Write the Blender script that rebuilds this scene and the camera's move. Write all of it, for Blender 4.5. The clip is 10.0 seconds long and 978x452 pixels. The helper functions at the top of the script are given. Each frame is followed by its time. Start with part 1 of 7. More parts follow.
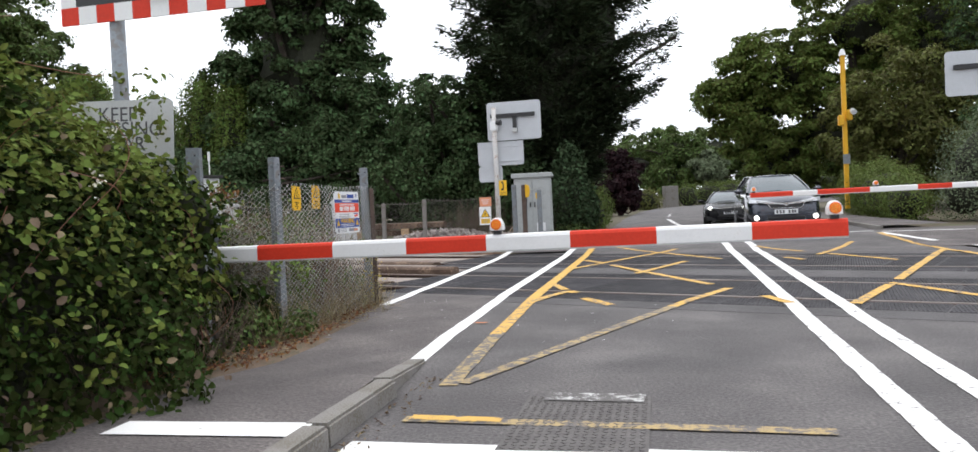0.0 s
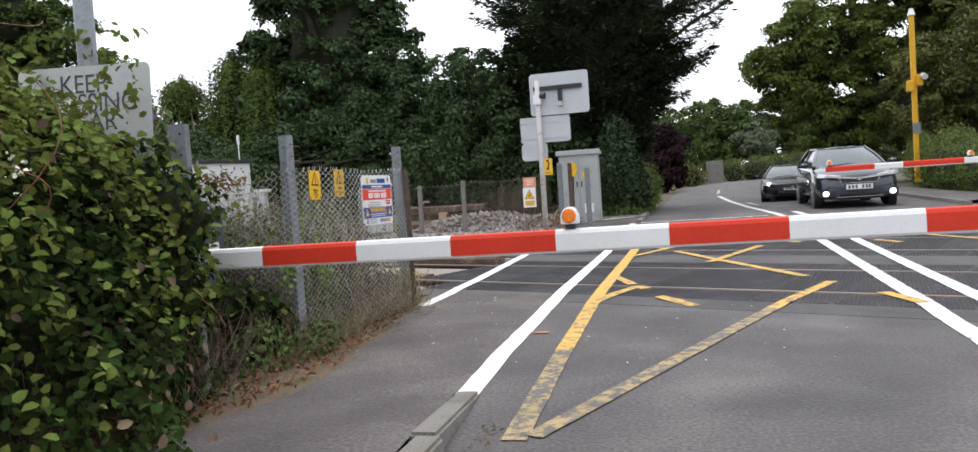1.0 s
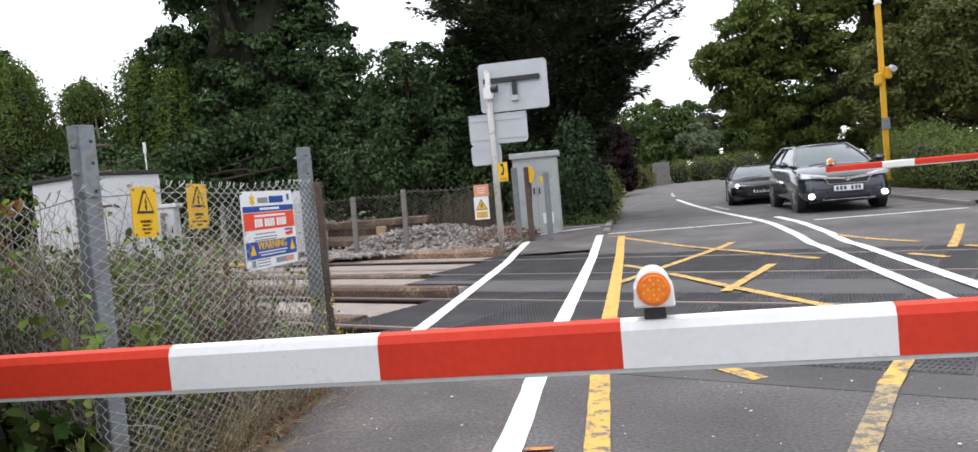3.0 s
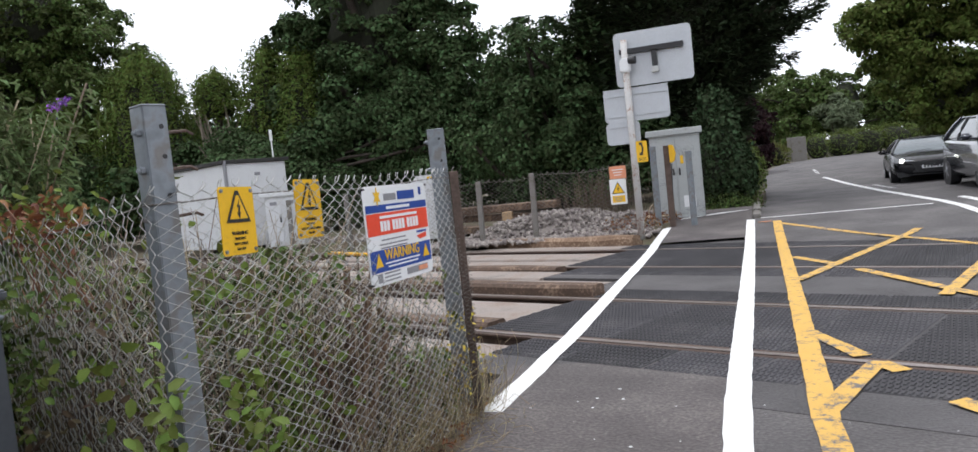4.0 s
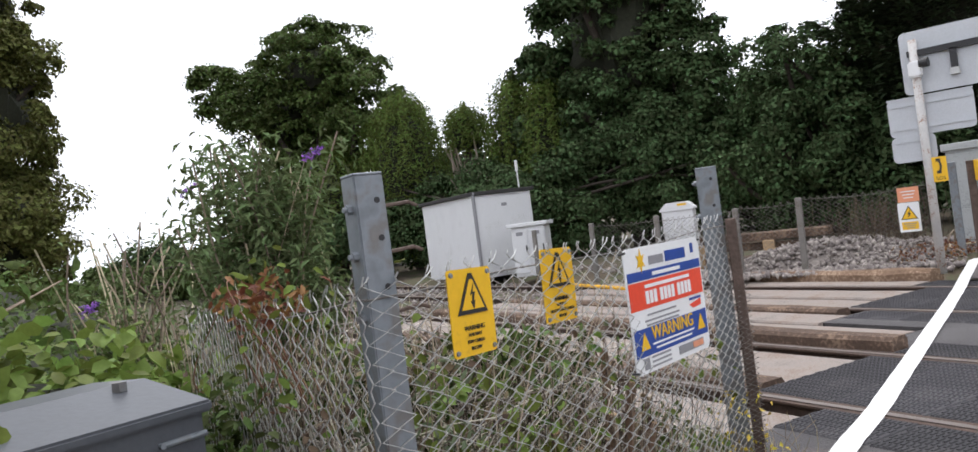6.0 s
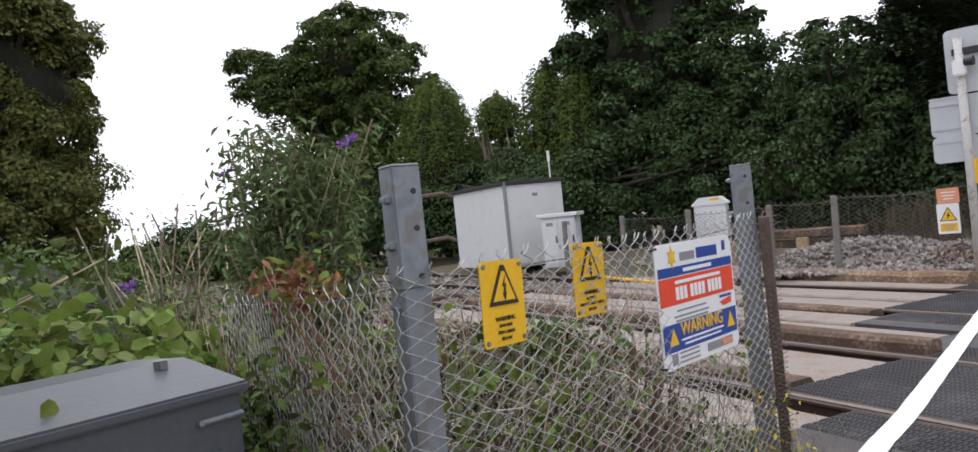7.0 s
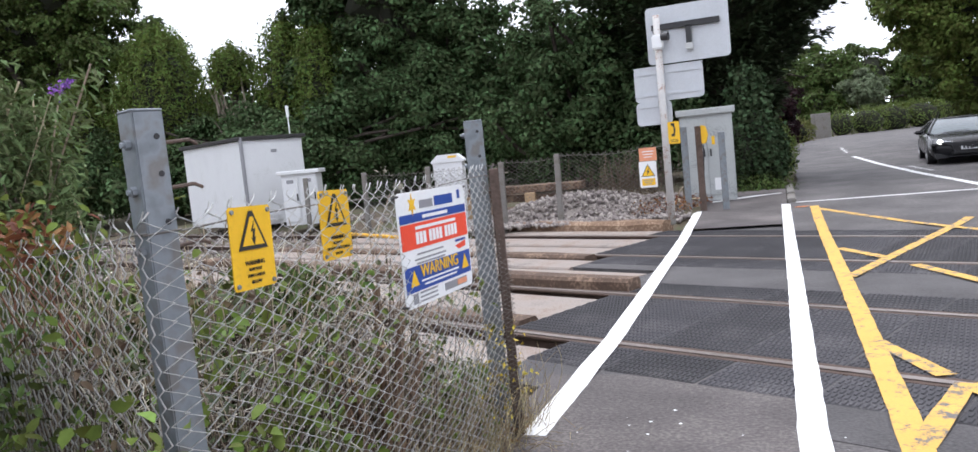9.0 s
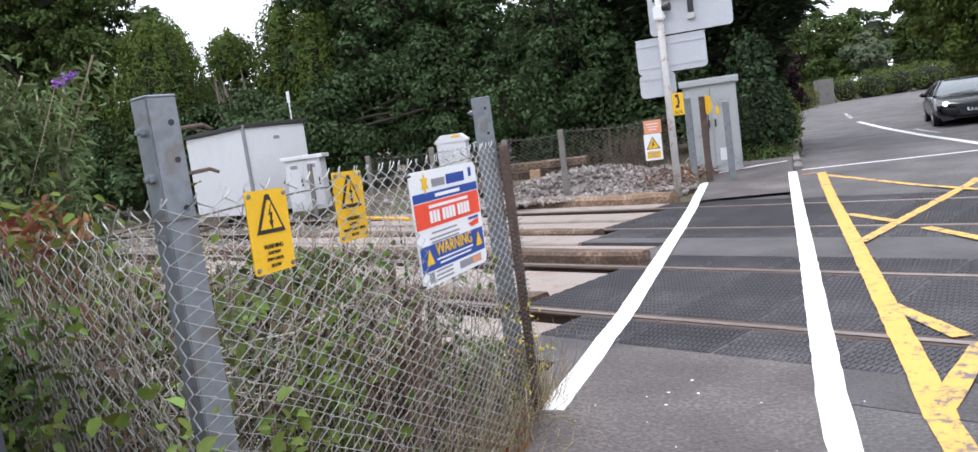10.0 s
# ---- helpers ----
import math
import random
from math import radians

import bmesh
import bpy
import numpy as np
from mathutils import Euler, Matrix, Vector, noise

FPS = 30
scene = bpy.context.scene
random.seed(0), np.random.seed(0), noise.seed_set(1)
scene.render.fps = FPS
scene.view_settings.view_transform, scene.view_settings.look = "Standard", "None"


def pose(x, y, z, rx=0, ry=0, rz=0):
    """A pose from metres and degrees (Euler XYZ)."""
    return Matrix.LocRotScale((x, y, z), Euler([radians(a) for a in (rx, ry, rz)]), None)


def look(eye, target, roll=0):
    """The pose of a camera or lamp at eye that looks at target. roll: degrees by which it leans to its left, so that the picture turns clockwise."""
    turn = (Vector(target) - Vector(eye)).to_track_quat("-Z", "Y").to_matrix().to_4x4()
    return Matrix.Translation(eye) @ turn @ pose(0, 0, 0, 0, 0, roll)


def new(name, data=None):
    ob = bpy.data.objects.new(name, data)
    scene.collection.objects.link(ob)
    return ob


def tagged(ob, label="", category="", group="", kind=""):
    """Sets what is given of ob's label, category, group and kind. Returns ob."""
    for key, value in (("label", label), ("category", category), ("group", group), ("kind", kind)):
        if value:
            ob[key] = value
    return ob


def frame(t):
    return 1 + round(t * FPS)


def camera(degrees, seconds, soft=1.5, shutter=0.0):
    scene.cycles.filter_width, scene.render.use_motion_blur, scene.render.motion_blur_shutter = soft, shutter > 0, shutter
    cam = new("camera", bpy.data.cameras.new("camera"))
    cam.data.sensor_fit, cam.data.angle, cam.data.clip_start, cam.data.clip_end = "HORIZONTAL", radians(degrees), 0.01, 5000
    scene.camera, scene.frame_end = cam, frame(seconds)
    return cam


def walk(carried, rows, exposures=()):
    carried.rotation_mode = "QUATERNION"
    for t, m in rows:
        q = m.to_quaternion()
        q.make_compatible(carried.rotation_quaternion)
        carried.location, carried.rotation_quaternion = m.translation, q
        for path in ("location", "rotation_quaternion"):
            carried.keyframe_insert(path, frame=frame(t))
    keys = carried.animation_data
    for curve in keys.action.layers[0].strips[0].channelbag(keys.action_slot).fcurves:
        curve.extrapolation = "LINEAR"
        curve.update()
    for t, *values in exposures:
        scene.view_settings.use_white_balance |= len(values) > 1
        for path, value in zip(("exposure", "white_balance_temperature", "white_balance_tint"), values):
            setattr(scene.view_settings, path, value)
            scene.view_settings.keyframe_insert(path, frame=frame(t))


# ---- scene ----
cam = camera(64.0, 10.0)
PATH = [
    (0, (1.731, -5.292, 0.998), (1.302, -3.339, 0.946), -2.8),
    (0.5, (1.533, -4.68, 1.02), (1.055, -2.74, 0.928), -5.7),
    (1, (1.313, -4.148, 1.041), (0.792, -2.22, 0.942), -3.9),
    (1.5, (1.112, -3.626, 1.067), (0.5, -1.724, 0.966), -4.4),
    (2, (0.953, -3.117, 1.086), (0.321, -1.228, 0.904), -3.0),
    (2.5, (0.852, -2.543, 1.116), (0.417, -0.59, 1.098), -5.4),
    (2.7, (0.802, -2.347, 1.114), (0.444, -0.38, 1.062), -4.7),
    (3.8, (0.286, -1.285, 1.146), (-0.298, 0.623, 1.005), -6.3),
    (4, (0.224, -1.164, 1.179), (-0.442, 0.718, 1.061), -6.1),
    (4.5, (0.088, -0.903, 1.212), (-0.683, 0.939, 1.1), -5.5),
    (5, (-0.048, -0.672, 1.255), (-0.999, 1.086, 1.198), -8.4),
    (5.5, (-0.096, -0.625, 1.312), (-1.229, 1.022, 1.291), -9.0),
    (5.7, (-0.1, -0.633, 1.318), (-1.273, 0.987, 1.339), -7.9),
    (6.8, (-0.083, -0.667, 1.311), (-1.323, 0.903, 1.29), -6.8),
    (7, (-0.087, -0.672, 1.326), (-1.349, 0.88, 1.319), -5.9),
    (7.5, (-0.066, -0.717, 1.333), (-1.243, 0.9, 1.301), -5.8),
    (8, (-0.036, -0.749, 1.318), (-0.861, 1.069, 1.201), -5.7),
    (8.5, (-0.037, -0.756, 1.305), (-0.708, 1.122, 1.153), -5.0),
    (9, (-0.026, -0.799, 1.301), (-0.733, 1.063, 1.121), -5.8),
    (9.5, (-0.025, -0.822, 1.293), (-0.691, 1.048, 1.046), -6.3),
    (10, (-0.06, -0.804, 1.295), (-0.782, 1.047, 1.064), -7.9),
]
walk(cam, [(t, look(eye, target, roll)) for t, eye, target, roll in PATH],
     [(0, -0.02, 6500, 10), (1.5, 0.0, 6500, 10), (2.5, 0.2, 6500, 10), (4, -0.12, 6400, 11), (4.5, 0.02, 6450, 11), (5, 0.03, 6500, 10), (5.5, 0.02, 6500, 11), (7.5, -0.23, 6500, 13), (8, -0.22, 6380, 12), (8.5, 0.09, 6220, 12), (9, 0.25, 6230, 13), (9.5, 0.36, 6180, 13), (10, 0.37, 6220, 13)])
SKY, SUN = 0.15, 1.4

# ---- world and light ----
world = bpy.data.worlds.new("overcast_sky")
scene.world = world
world.use_nodes = True
wn = world.node_tree
sky = wn.nodes.new("ShaderNodeTexSky")
sky.sky_type = "NISHITA"
sky.sun_disc = False
sky.sun_elevation = radians(73)
sky.sun_rotation = radians(-34)
sky.dust_density = 6.0
grey = wn.nodes.new("ShaderNodeHueSaturation")
grey.inputs["Saturation"].default_value = 0.12
wn.links.new(sky.outputs["Color"], grey.inputs["Color"])
cloud = wn.nodes.new("ShaderNodeMix")
cloud.data_type = "RGBA"
cloud.inputs["Factor"].default_value = 0.8
cloud.inputs["B"].default_value = (11.3, 11.7, 12.5, 1)
wn.links.new(grey.outputs["Color"], cloud.inputs["A"])
wn.links.new(cloud.outputs["Result"], wn.nodes["Background"].inputs["Color"])
wn.nodes["Background"].inputs["Strength"].default_value = SKY
sun_data = bpy.data.lights.new("sun", "SUN")
sun_data.energy = SUN
sun_data.angle = radians(25)
sun_data.color = (1.0, 0.98, 0.95)
sun = new("sun", sun_data)
sun.matrix_world = look((-2, 7, 12), (0, 4, 0))


# ---- materials ----
def mat(name, color, rough=0.7, metal=0.0, var=0.25, scale=6.0, bump=0.2, fine=60.0, coat=0.0, spec=0.5,
        other=None, amount=0.5, island=0.0, translucent=0.0):
    """A surface with a base colour, coarse and fine variation, an optional second colour in patches, and relief."""
    m = bpy.data.materials.new(name)
    m.use_nodes = True
    n, l = m.node_tree.nodes, m.node_tree.links
    b = n["Principled BSDF"]
    b.inputs["Roughness"].default_value = rough
    b.inputs["Metallic"].default_value = metal
    b.inputs["Coat Weight"].default_value = coat
    b.inputs["Specular IOR Level"].default_value = spec
    co = n.new("ShaderNodeTexCoord")
    big, small = n.new("ShaderNodeTexNoise"), n.new("ShaderNodeTexNoise")
    big.inputs["Scale"].default_value, big.inputs["Detail"].default_value = scale, 6
    small.inputs["Scale"].default_value, small.inputs["Detail"].default_value = fine, 4
    l.new(co.outputs["Object"], big.inputs["Vector"])
    l.new(co.outputs["Object"], small.inputs["Vector"])
    add = n.new("ShaderNodeMath")
    add.operation = "MULTIPLY_ADD"
    l.new(small.outputs["Fac"], add.inputs[0])
    add.inputs[1].default_value = 0.5
    half = n.new("ShaderNodeMath")
    half.operation = "MULTIPLY"
    half.inputs[1].default_value = 0.5
    l.new(big.outputs["Fac"], half.inputs[0])
    l.new(half.outputs[0], add.inputs[2])
    ramp = n.new("ShaderNodeMapRange")
    ramp.inputs["From Min"].default_value, ramp.inputs["From Max"].default_value = 0.3, 0.7
    ramp.inputs["To Min"].default_value, ramp.inputs["To Max"].default_value = 1 - var, 1 + var
    l.new(add.outputs[0], ramp.inputs["Value"])
    base = n.new("ShaderNodeMix")
    base.data_type = "RGBA"
    base.inputs["A"].default_value = (*color, 1)
    base.inputs["B"].default_value = (*(other or color), 1)
    patch = n.new("ShaderNodeMapRange")
    patch.inputs["From Min"].default_value = 0.62 - 0.25 * amount
    patch.inputs["From Max"].default_value = 0.72 - 0.25 * amount
    l.new(add.outputs[0], patch.inputs["Value"])
    l.new(patch.outputs["Result"], base.inputs["Factor"])
    out = base.outputs["Result"]
    hsv = n.new("ShaderNodeHueSaturation")
    l.new(out, hsv.inputs["Color"])
    l.new(ramp.outputs["Result"], hsv.inputs["Value"])
    out = hsv.outputs["Color"]
    if island:
        geo = n.new("ShaderNodeNewGeometry")
        r = n.new("ShaderNodeMapRange")
        r.inputs["To Min"].default_value, r.inputs["To Max"].default_value = 1 - island, 1 + island
        l.new(geo.outputs["Random Per Island"], r.inputs["Value"])
        v = n.new("ShaderNodeHueSaturation")
        l.new(out, v.inputs["Color"])
        l.new(r.outputs["Result"], v.inputs["Value"])
        h = n.new("ShaderNodeMapRange")
        h.inputs["To Min"].default_value, h.inputs["To Max"].default_value = 0.5 - 0.07 * island, 0.5 + 0.05 * island
        l.new(geo.outputs["Random Per Island"], h.inputs["Value"])
        l.new(h.outputs["Result"], v.inputs["Hue"])
        out = v.outputs["Color"]
    l.new(out, b.inputs["Base Color"])
    if bump:
        bp = n.new("ShaderNodeBump")
        bp.inputs["Strength"].default_value = bump
        bp.inputs["Distance"].default_value = 0.01
        l.new(small.outputs["Fac"], bp.inputs["Height"])
        l.new(bp.outputs["Normal"], b.inputs["Normal"])
    if translucent:
        tr, mix = n.new("ShaderNodeBsdfTranslucent"), n.new("ShaderNodeMixShader")
        l.new(out, tr.inputs["Color"])
        mix.inputs[0].default_value = translucent
        l.new(b.outputs[0], mix.inputs[1])
        l.new(tr.outputs[0], mix.inputs[2])
        l.new(mix.outputs[0], n["Material Output"].inputs["Surface"])
    return m


def piece_random(m, spread):
    """Lets alike pieces of one mesh differ in tone by Object Info's Random."""
    n, l = m.node_tree.nodes, m.node_tree.links
    b = n["Principled BSDF"]
    src = b.inputs["Base Color"].links[0].from_socket
    info, r, v = n.new("ShaderNodeObjectInfo"), n.new("ShaderNodeMapRange"), n.new("ShaderNodeHueSaturation")
    r.inputs["To Min"].default_value, r.inputs["To Max"].default_value = 1 - spread, 1 + spread
    l.new(info.outputs["Random"], r.inputs["Value"])
    l.new(src, v.inputs["Color"])
    l.new(r.outputs["Result"], v.inputs["Value"])
    l.new(v.outputs["Color"], b.inputs["Base Color"])
    return m


def glow(name, color, strength):
    m = bpy.data.materials.new(name)
    m.use_nodes = True
    b = m.node_tree.nodes["Principled BSDF"]
    b.inputs["Base Color"].default_value = (*color, 1)
    b.inputs["Emission Color"].default_value = (*color, 1)
    b.inputs["Emission Strength"].default_value = strength
    return m


def worn(name, color, under, keep):
    """Road paint of the given colour, worn through to the surface under it in patches; keep: 0 to 1."""
    m = mat(name, color, rough=0.75, var=0.12, scale=3, bump=0.25, fine=120)
    n, l = m.node_tree.nodes, m.node_tree.links
    b = n["Principled BSDF"]
    src = b.inputs["Base Color"].links[0].from_socket
    co, a = n.new("ShaderNodeTexCoord"), n.new("ShaderNodeTexNoise")
    a.inputs["Scale"].default_value, a.inputs["Detail"].default_value, a.inputs["Roughness"].default_value = 11, 9, 0.8
    l.new(co.outputs["Object"], a.inputs["Vector"])
    r, mix = n.new("ShaderNodeMapRange"), n.new("ShaderNodeMix")
    r.inputs["From Min"].default_value, r.inputs["From Max"].default_value = 0.35 + 0.3 * keep, 0.42 + 0.3 * keep
    l.new(a.outputs["Fac"], r.inputs["Value"])
    mix.data_type = "RGBA"
    l.new(r.outputs["Result"], mix.inputs["Factor"])
    l.new(src, mix.inputs["A"])
    mix.inputs["B"].default_value = (*under, 1)
    l.new(mix.outputs["Result"], b.inputs["Base Color"])
    return m


ASPHALT = mat("asphalt", (0.082, 0.075, 0.076), 0.75, var=0.7, scale=1.1, bump=1.0, fine=55, other=(0.1, 0.092, 0.09), amount=0.45)
PATHWAY = mat("footway_asphalt", (0.092, 0.08, 0.079), 0.8, var=0.65, scale=1.5, bump=1.0, fine=55, other=(0.112, 0.1, 0.094), amount=0.4)
DARKTAR = mat("fresh_asphalt", (0.074, 0.069, 0.071), 0.8, var=0.6, scale=1.5, bump=0.9, fine=70)
EARTH = mat("earth", (0.1, 0.075, 0.05), 0.95, var=0.4, scale=2, bump=0.6, fine=40, other=(0.06, 0.075, 0.03), amount=0.55)
LITTER = mat("dry_litter", (0.16, 0.11, 0.075), 0.95, var=0.4, scale=5, bump=0.6, fine=70, other=(0.07, 0.06, 0.035), amount=0.6)
BALLASTBED = mat("ballast_bed", (0.2, 0.175, 0.16), 0.95, var=0.45, scale=4, bump=0.9, fine=35)
STONE = mat("ballast_stone", (0.25, 0.22, 0.205), 0.9, var=0.25, scale=8, bump=0.4, fine=50, island=0.4)
KERB = mat("kerb_concrete", (0.22, 0.208, 0.195), 0.9, var=0.4, scale=4, bump=0.4, fine=90, other=(0.12, 0.108, 0.09), amount=0.5)
CONCRETE = mat("sleeper_concrete", (0.29, 0.25, 0.225), 0.9, var=0.45, scale=3, bump=0.4, fine=60, other=(0.18, 0.135, 0.11), amount=0.5)
TIMBER = mat("weathered_timber", (0.2, 0.125, 0.08), 0.9, var=0.4, scale=3, bump=0.6, fine=30, other=(0.3, 0.215, 0.15), amount=0.5)
DARKTIMBER = mat("dark_creosoted_timber", (0.095, 0.06, 0.042), 0.9, var=0.45, scale=3, bump=0.7, fine=30, other=(0.17, 0.115, 0.08), amount=0.45)
PALEWOOD = mat("pale_sawn_wood", (0.42, 0.29, 0.17), 0.85, var=0.25, scale=6, bump=0.3, fine=40)
RUBBER = piece_random(mat("rubber_panel", (0.041, 0.039, 0.044), 0.62, var=0.35, scale=2.2, bump=0.25, fine=80, other=(0.07, 0.066, 0.068), amount=0.35, spec=0.35), 0.3)
RAILSIDE = mat("rusty_steel", (0.08, 0.05, 0.038), 0.75, 0.2, var=0.4, scale=8, bump=0.4, fine=60)
RAILTOP = mat("polished_rail", (0.3, 0.26, 0.24), 0.42, 0.85, var=0.2, scale=20, bump=0.05)
GALV = mat("galvanised_steel", (0.225, 0.25, 0.275), 0.5, 0.25, var=0.4, scale=9, bump=0.12, fine=22, other=(0.15, 0.145, 0.142), amount=0.55)
WIRE = mat("fence_wire", (0.54, 0.54, 0.53), 0.5, 0.25, var=0.35, scale=6, bump=0)
OLDWIRE = mat("old_fence_wire", (0.2, 0.185, 0.17), 0.7, 0.4, var=0.3, scale=6, bump=0)
RUSTPOST = mat("rusted_post", (0.12, 0.085, 0.07), 0.85, 0.2, var=0.4, scale=12, bump=0.5, fine=60)
REDPAINT = mat("red_sheeting", (0.62, 0.045, 0.022), 0.5, var=0.12, scale=3, bump=0.03, coat=0.0, spec=0.2)
WHITEPAINT = mat("white_sheeting", (0.78, 0.78, 0.78), 0.42, var=0.06, scale=3, bump=0.03, coat=0.2, other=(0.66, 0.66, 0.64), amount=0.2)
ALUBACK = mat("aluminium_back", (0.5, 0.52, 0.55), 0.55, 0.35, var=0.1, scale=3, bump=0.05)
DULLWHITE = mat("dull_white_enamel", (0.52, 0.53, 0.53), 0.6, var=0.15, scale=5, bump=0.08, other=(0.45, 0.44, 0.4), amount=0.35)
CABWHITE = mat("white_cabinet_paint", (0.68, 0.69, 0.71), 0.6, var=0.1, scale=2, bump=0.08, other=(0.52, 0.53, 0.53), amount=0.3)
CABGREY = mat("grey_cabinet_paint", (0.42, 0.44, 0.44), 0.6, var=0.18, scale=3, bump=0.08, other=(0.23, 0.24, 0.24), amount=0.4)
BOXGREY = mat("machine_grey_paint", (0.075, 0.082, 0.094), 0.42, var=0.15, scale=4, bump=0.06, coat=0.05, spec=0.35)
BLACK = mat("black_plastic", (0.02, 0.02, 0.022), 0.5, var=0.2, scale=8, bump=0.05)
ROOFFELT = mat("black_roof", (0.035, 0.033, 0.033), 0.85, var=0.3, scale=6, bump=0.3)
YELLOWSIGN = mat("yellow_plate", (0.8, 0.47, 0.015), 0.5, var=0.08, scale=6, bump=0.04, other=(0.66, 0.38, 0.02), amount=0.25)
YELLOWPOLE = mat("yellow_pole_paint", (0.75, 0.4, 0.01), 0.5, var=0.12, scale=3, bump=0.05)
ORANGE = mat("orange_lens", (0.9, 0.2, 0.02), 0.25, var=0.2, scale=30, bump=0.2, coat=0.6)
PALEORANGE = mat("faded_orange_plate", (0.72, 0.3, 0.17), 0.6, var=0.12, scale=8, bump=0.05)
SIGNBLUE = mat("sign_blue", (0.015, 0.06, 0.3), 0.45, var=0.08, scale=6, bump=0.02)
SIGNRED = mat("sign_red", (0.78, 0.07, 0.03), 0.45, var=0.08, scale=6, bump=0.02)
SIGNWHITE = mat("sign_white", (0.78, 0.79, 0.8), 0.45, var=0.05, scale=6, bump=0.02)
SIGNGREY = mat("sign_grey_print", (0.25, 0.25, 0.27), 0.5, var=0.05, scale=6, bump=0.0)
RUSTPIPE = mat("flaking_white_pole", (0.55, 0.54, 0.53), 0.65, 0.1, var=0.15, scale=9, bump=0.15, other=(0.25, 0.13, 0.08), amount=0.35)
PAINTW = worn("white_road_paint", (0.74, 0.74, 0.73), (0.2, 0.195, 0.19), 0.86)
PAINTW3 = worn("worn_white_line_paint", (0.7, 0.7, 0.69), (0.16, 0.152, 0.15), 0.66)
PAINTW4 = worn("scuffed_white_paint", (0.5, 0.5, 0.49), (0.1, 0.093, 0.091), 0.22)
PAINTW2 = worn("worn_white_road_paint", (0.62, 0.62, 0.61), (0.115, 0.107, 0.106), 0.36)
PAINTY = worn("yellow_road_paint", (0.6, 0.36, 0.08), (0.13, 0.12, 0.118), 0.52)
PAINTY3 = worn("bright_yellow_road_paint", (0.6, 0.36, 0.08), (0.13, 0.12, 0.118), 0.66)
PAINTY2 = worn("faded_yellow_road_paint", (0.38, 0.28, 0.13), (0.12, 0.11, 0.108), 0.36)
IRON = mat("cast_iron_cover", (0.1, 0.092, 0.09), 0.75, 0.1, var=0.4, scale=8, bump=0.3, fine=60)

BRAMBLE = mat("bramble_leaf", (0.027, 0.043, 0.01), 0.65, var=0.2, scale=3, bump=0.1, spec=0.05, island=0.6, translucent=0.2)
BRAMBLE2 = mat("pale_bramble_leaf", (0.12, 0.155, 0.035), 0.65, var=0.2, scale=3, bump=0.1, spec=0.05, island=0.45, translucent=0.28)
YOUNGBRAMBLE = mat("young_bramble_leaf", (0.16, 0.225, 0.05), 0.5, var=0.2, scale=3, bump=0.1, spec=0.2, island=0.4, translucent=0.3)
DEADSTEM = mat("dead_bramble_stem", (0.11, 0.08, 0.055), 0.85, var=0.3, scale=10, bump=0.2, island=0.5)
# near-black green for the hulls inside foliage: shade painted as colour
SHADECORE = mat("painted_shade_core", (0.02, 0.022, 0.012), 0.95, var=0.5, scale=10, bump=0.8, fine=30)
STEM = mat("dry_stem", (0.36, 0.29, 0.215), 0.85, var=0.3, scale=10, bump=0.2, island=0.55)
GREYTWIG = mat("bleached_twig", (0.46, 0.42, 0.36), 0.85, var=0.3, scale=10, bump=0.2, island=0.6)
REDSTEM = mat("reddish_bramble_stem", (0.2, 0.09, 0.05), 0.7, var=0.3, scale=10, bump=0.1, island=0.3)
GRASSDRY = mat("dry_grass", (0.38, 0.31, 0.19), 0.85, var=0.25, scale=8, bump=0, island=0.4, translucent=0.2)
RUSTLEAF = mat("browned_leaf", (0.2, 0.085, 0.03), 0.7, var=0.25, scale=4, bump=0.1, island=0.45, translucent=0.2)
SYCAMORE = mat("dark_broadleaf", (0.064, 0.1, 0.043), 0.6, var=0.4, scale=0.9, bump=0.1, spec=0.05, island=0.55, translucent=0.15)
LIME = mat("mid_green_leaf", (0.078, 0.115, 0.032), 0.55, var=0.5, scale=0.9, bump=0.1, spec=0.15, island=0.5, translucent=0.24)
OAKLEAF = mat("oak_leaf", (0.11, 0.145, 0.035), 0.6, var=0.5, scale=0.9, bump=0.1, spec=0.1, island=0.5, translucent=0.25)
OLIVE = mat("olive_green_leaf", (0.12, 0.13, 0.038), 0.55, var=0.45, scale=0.9, bump=0.1, spec=0.15, island=0.45, translucent=0.25)
CYPRESS = mat("cypress_foliage", (0.095, 0.135, 0.03), 0.65, var=0.4, scale=0.9, bump=0.1, spec=0.12, island=0.5, translucent=0.18)
YEW = mat("dark_conifer_foliage", (0.046, 0.064, 0.034), 0.65, var=0.4, scale=0.9, bump=0.1, spec=0.05, island=0.55, translucent=0.1)
IVY = mat("ivy_leaf", (0.04, 0.062, 0.03), 0.65, var=0.2, scale=2, bump=0.1, spec=0.05, island=0.55, translucent=0.1)
PURPLELEAF = mat("copper_purple_leaf", (0.028, 0.013, 0.016), 0.6, var=0.3, scale=1, bump=0.1, spec=0.08, island=0.5, translucent=0.15)
SILVERLEAF = mat("grey_green_leaf", (0.15, 0.185, 0.11), 0.6, var=0.25, scale=2, bump=0.1, spec=0.15, island=0.45, translucent=0.28)
BUDDLEIA = mat("buddleia_leaf", (0.15, 0.2, 0.088), 0.6, var=0.3, scale=2, bump=0.1, spec=0.15, island=0.5, translucent=0.25)
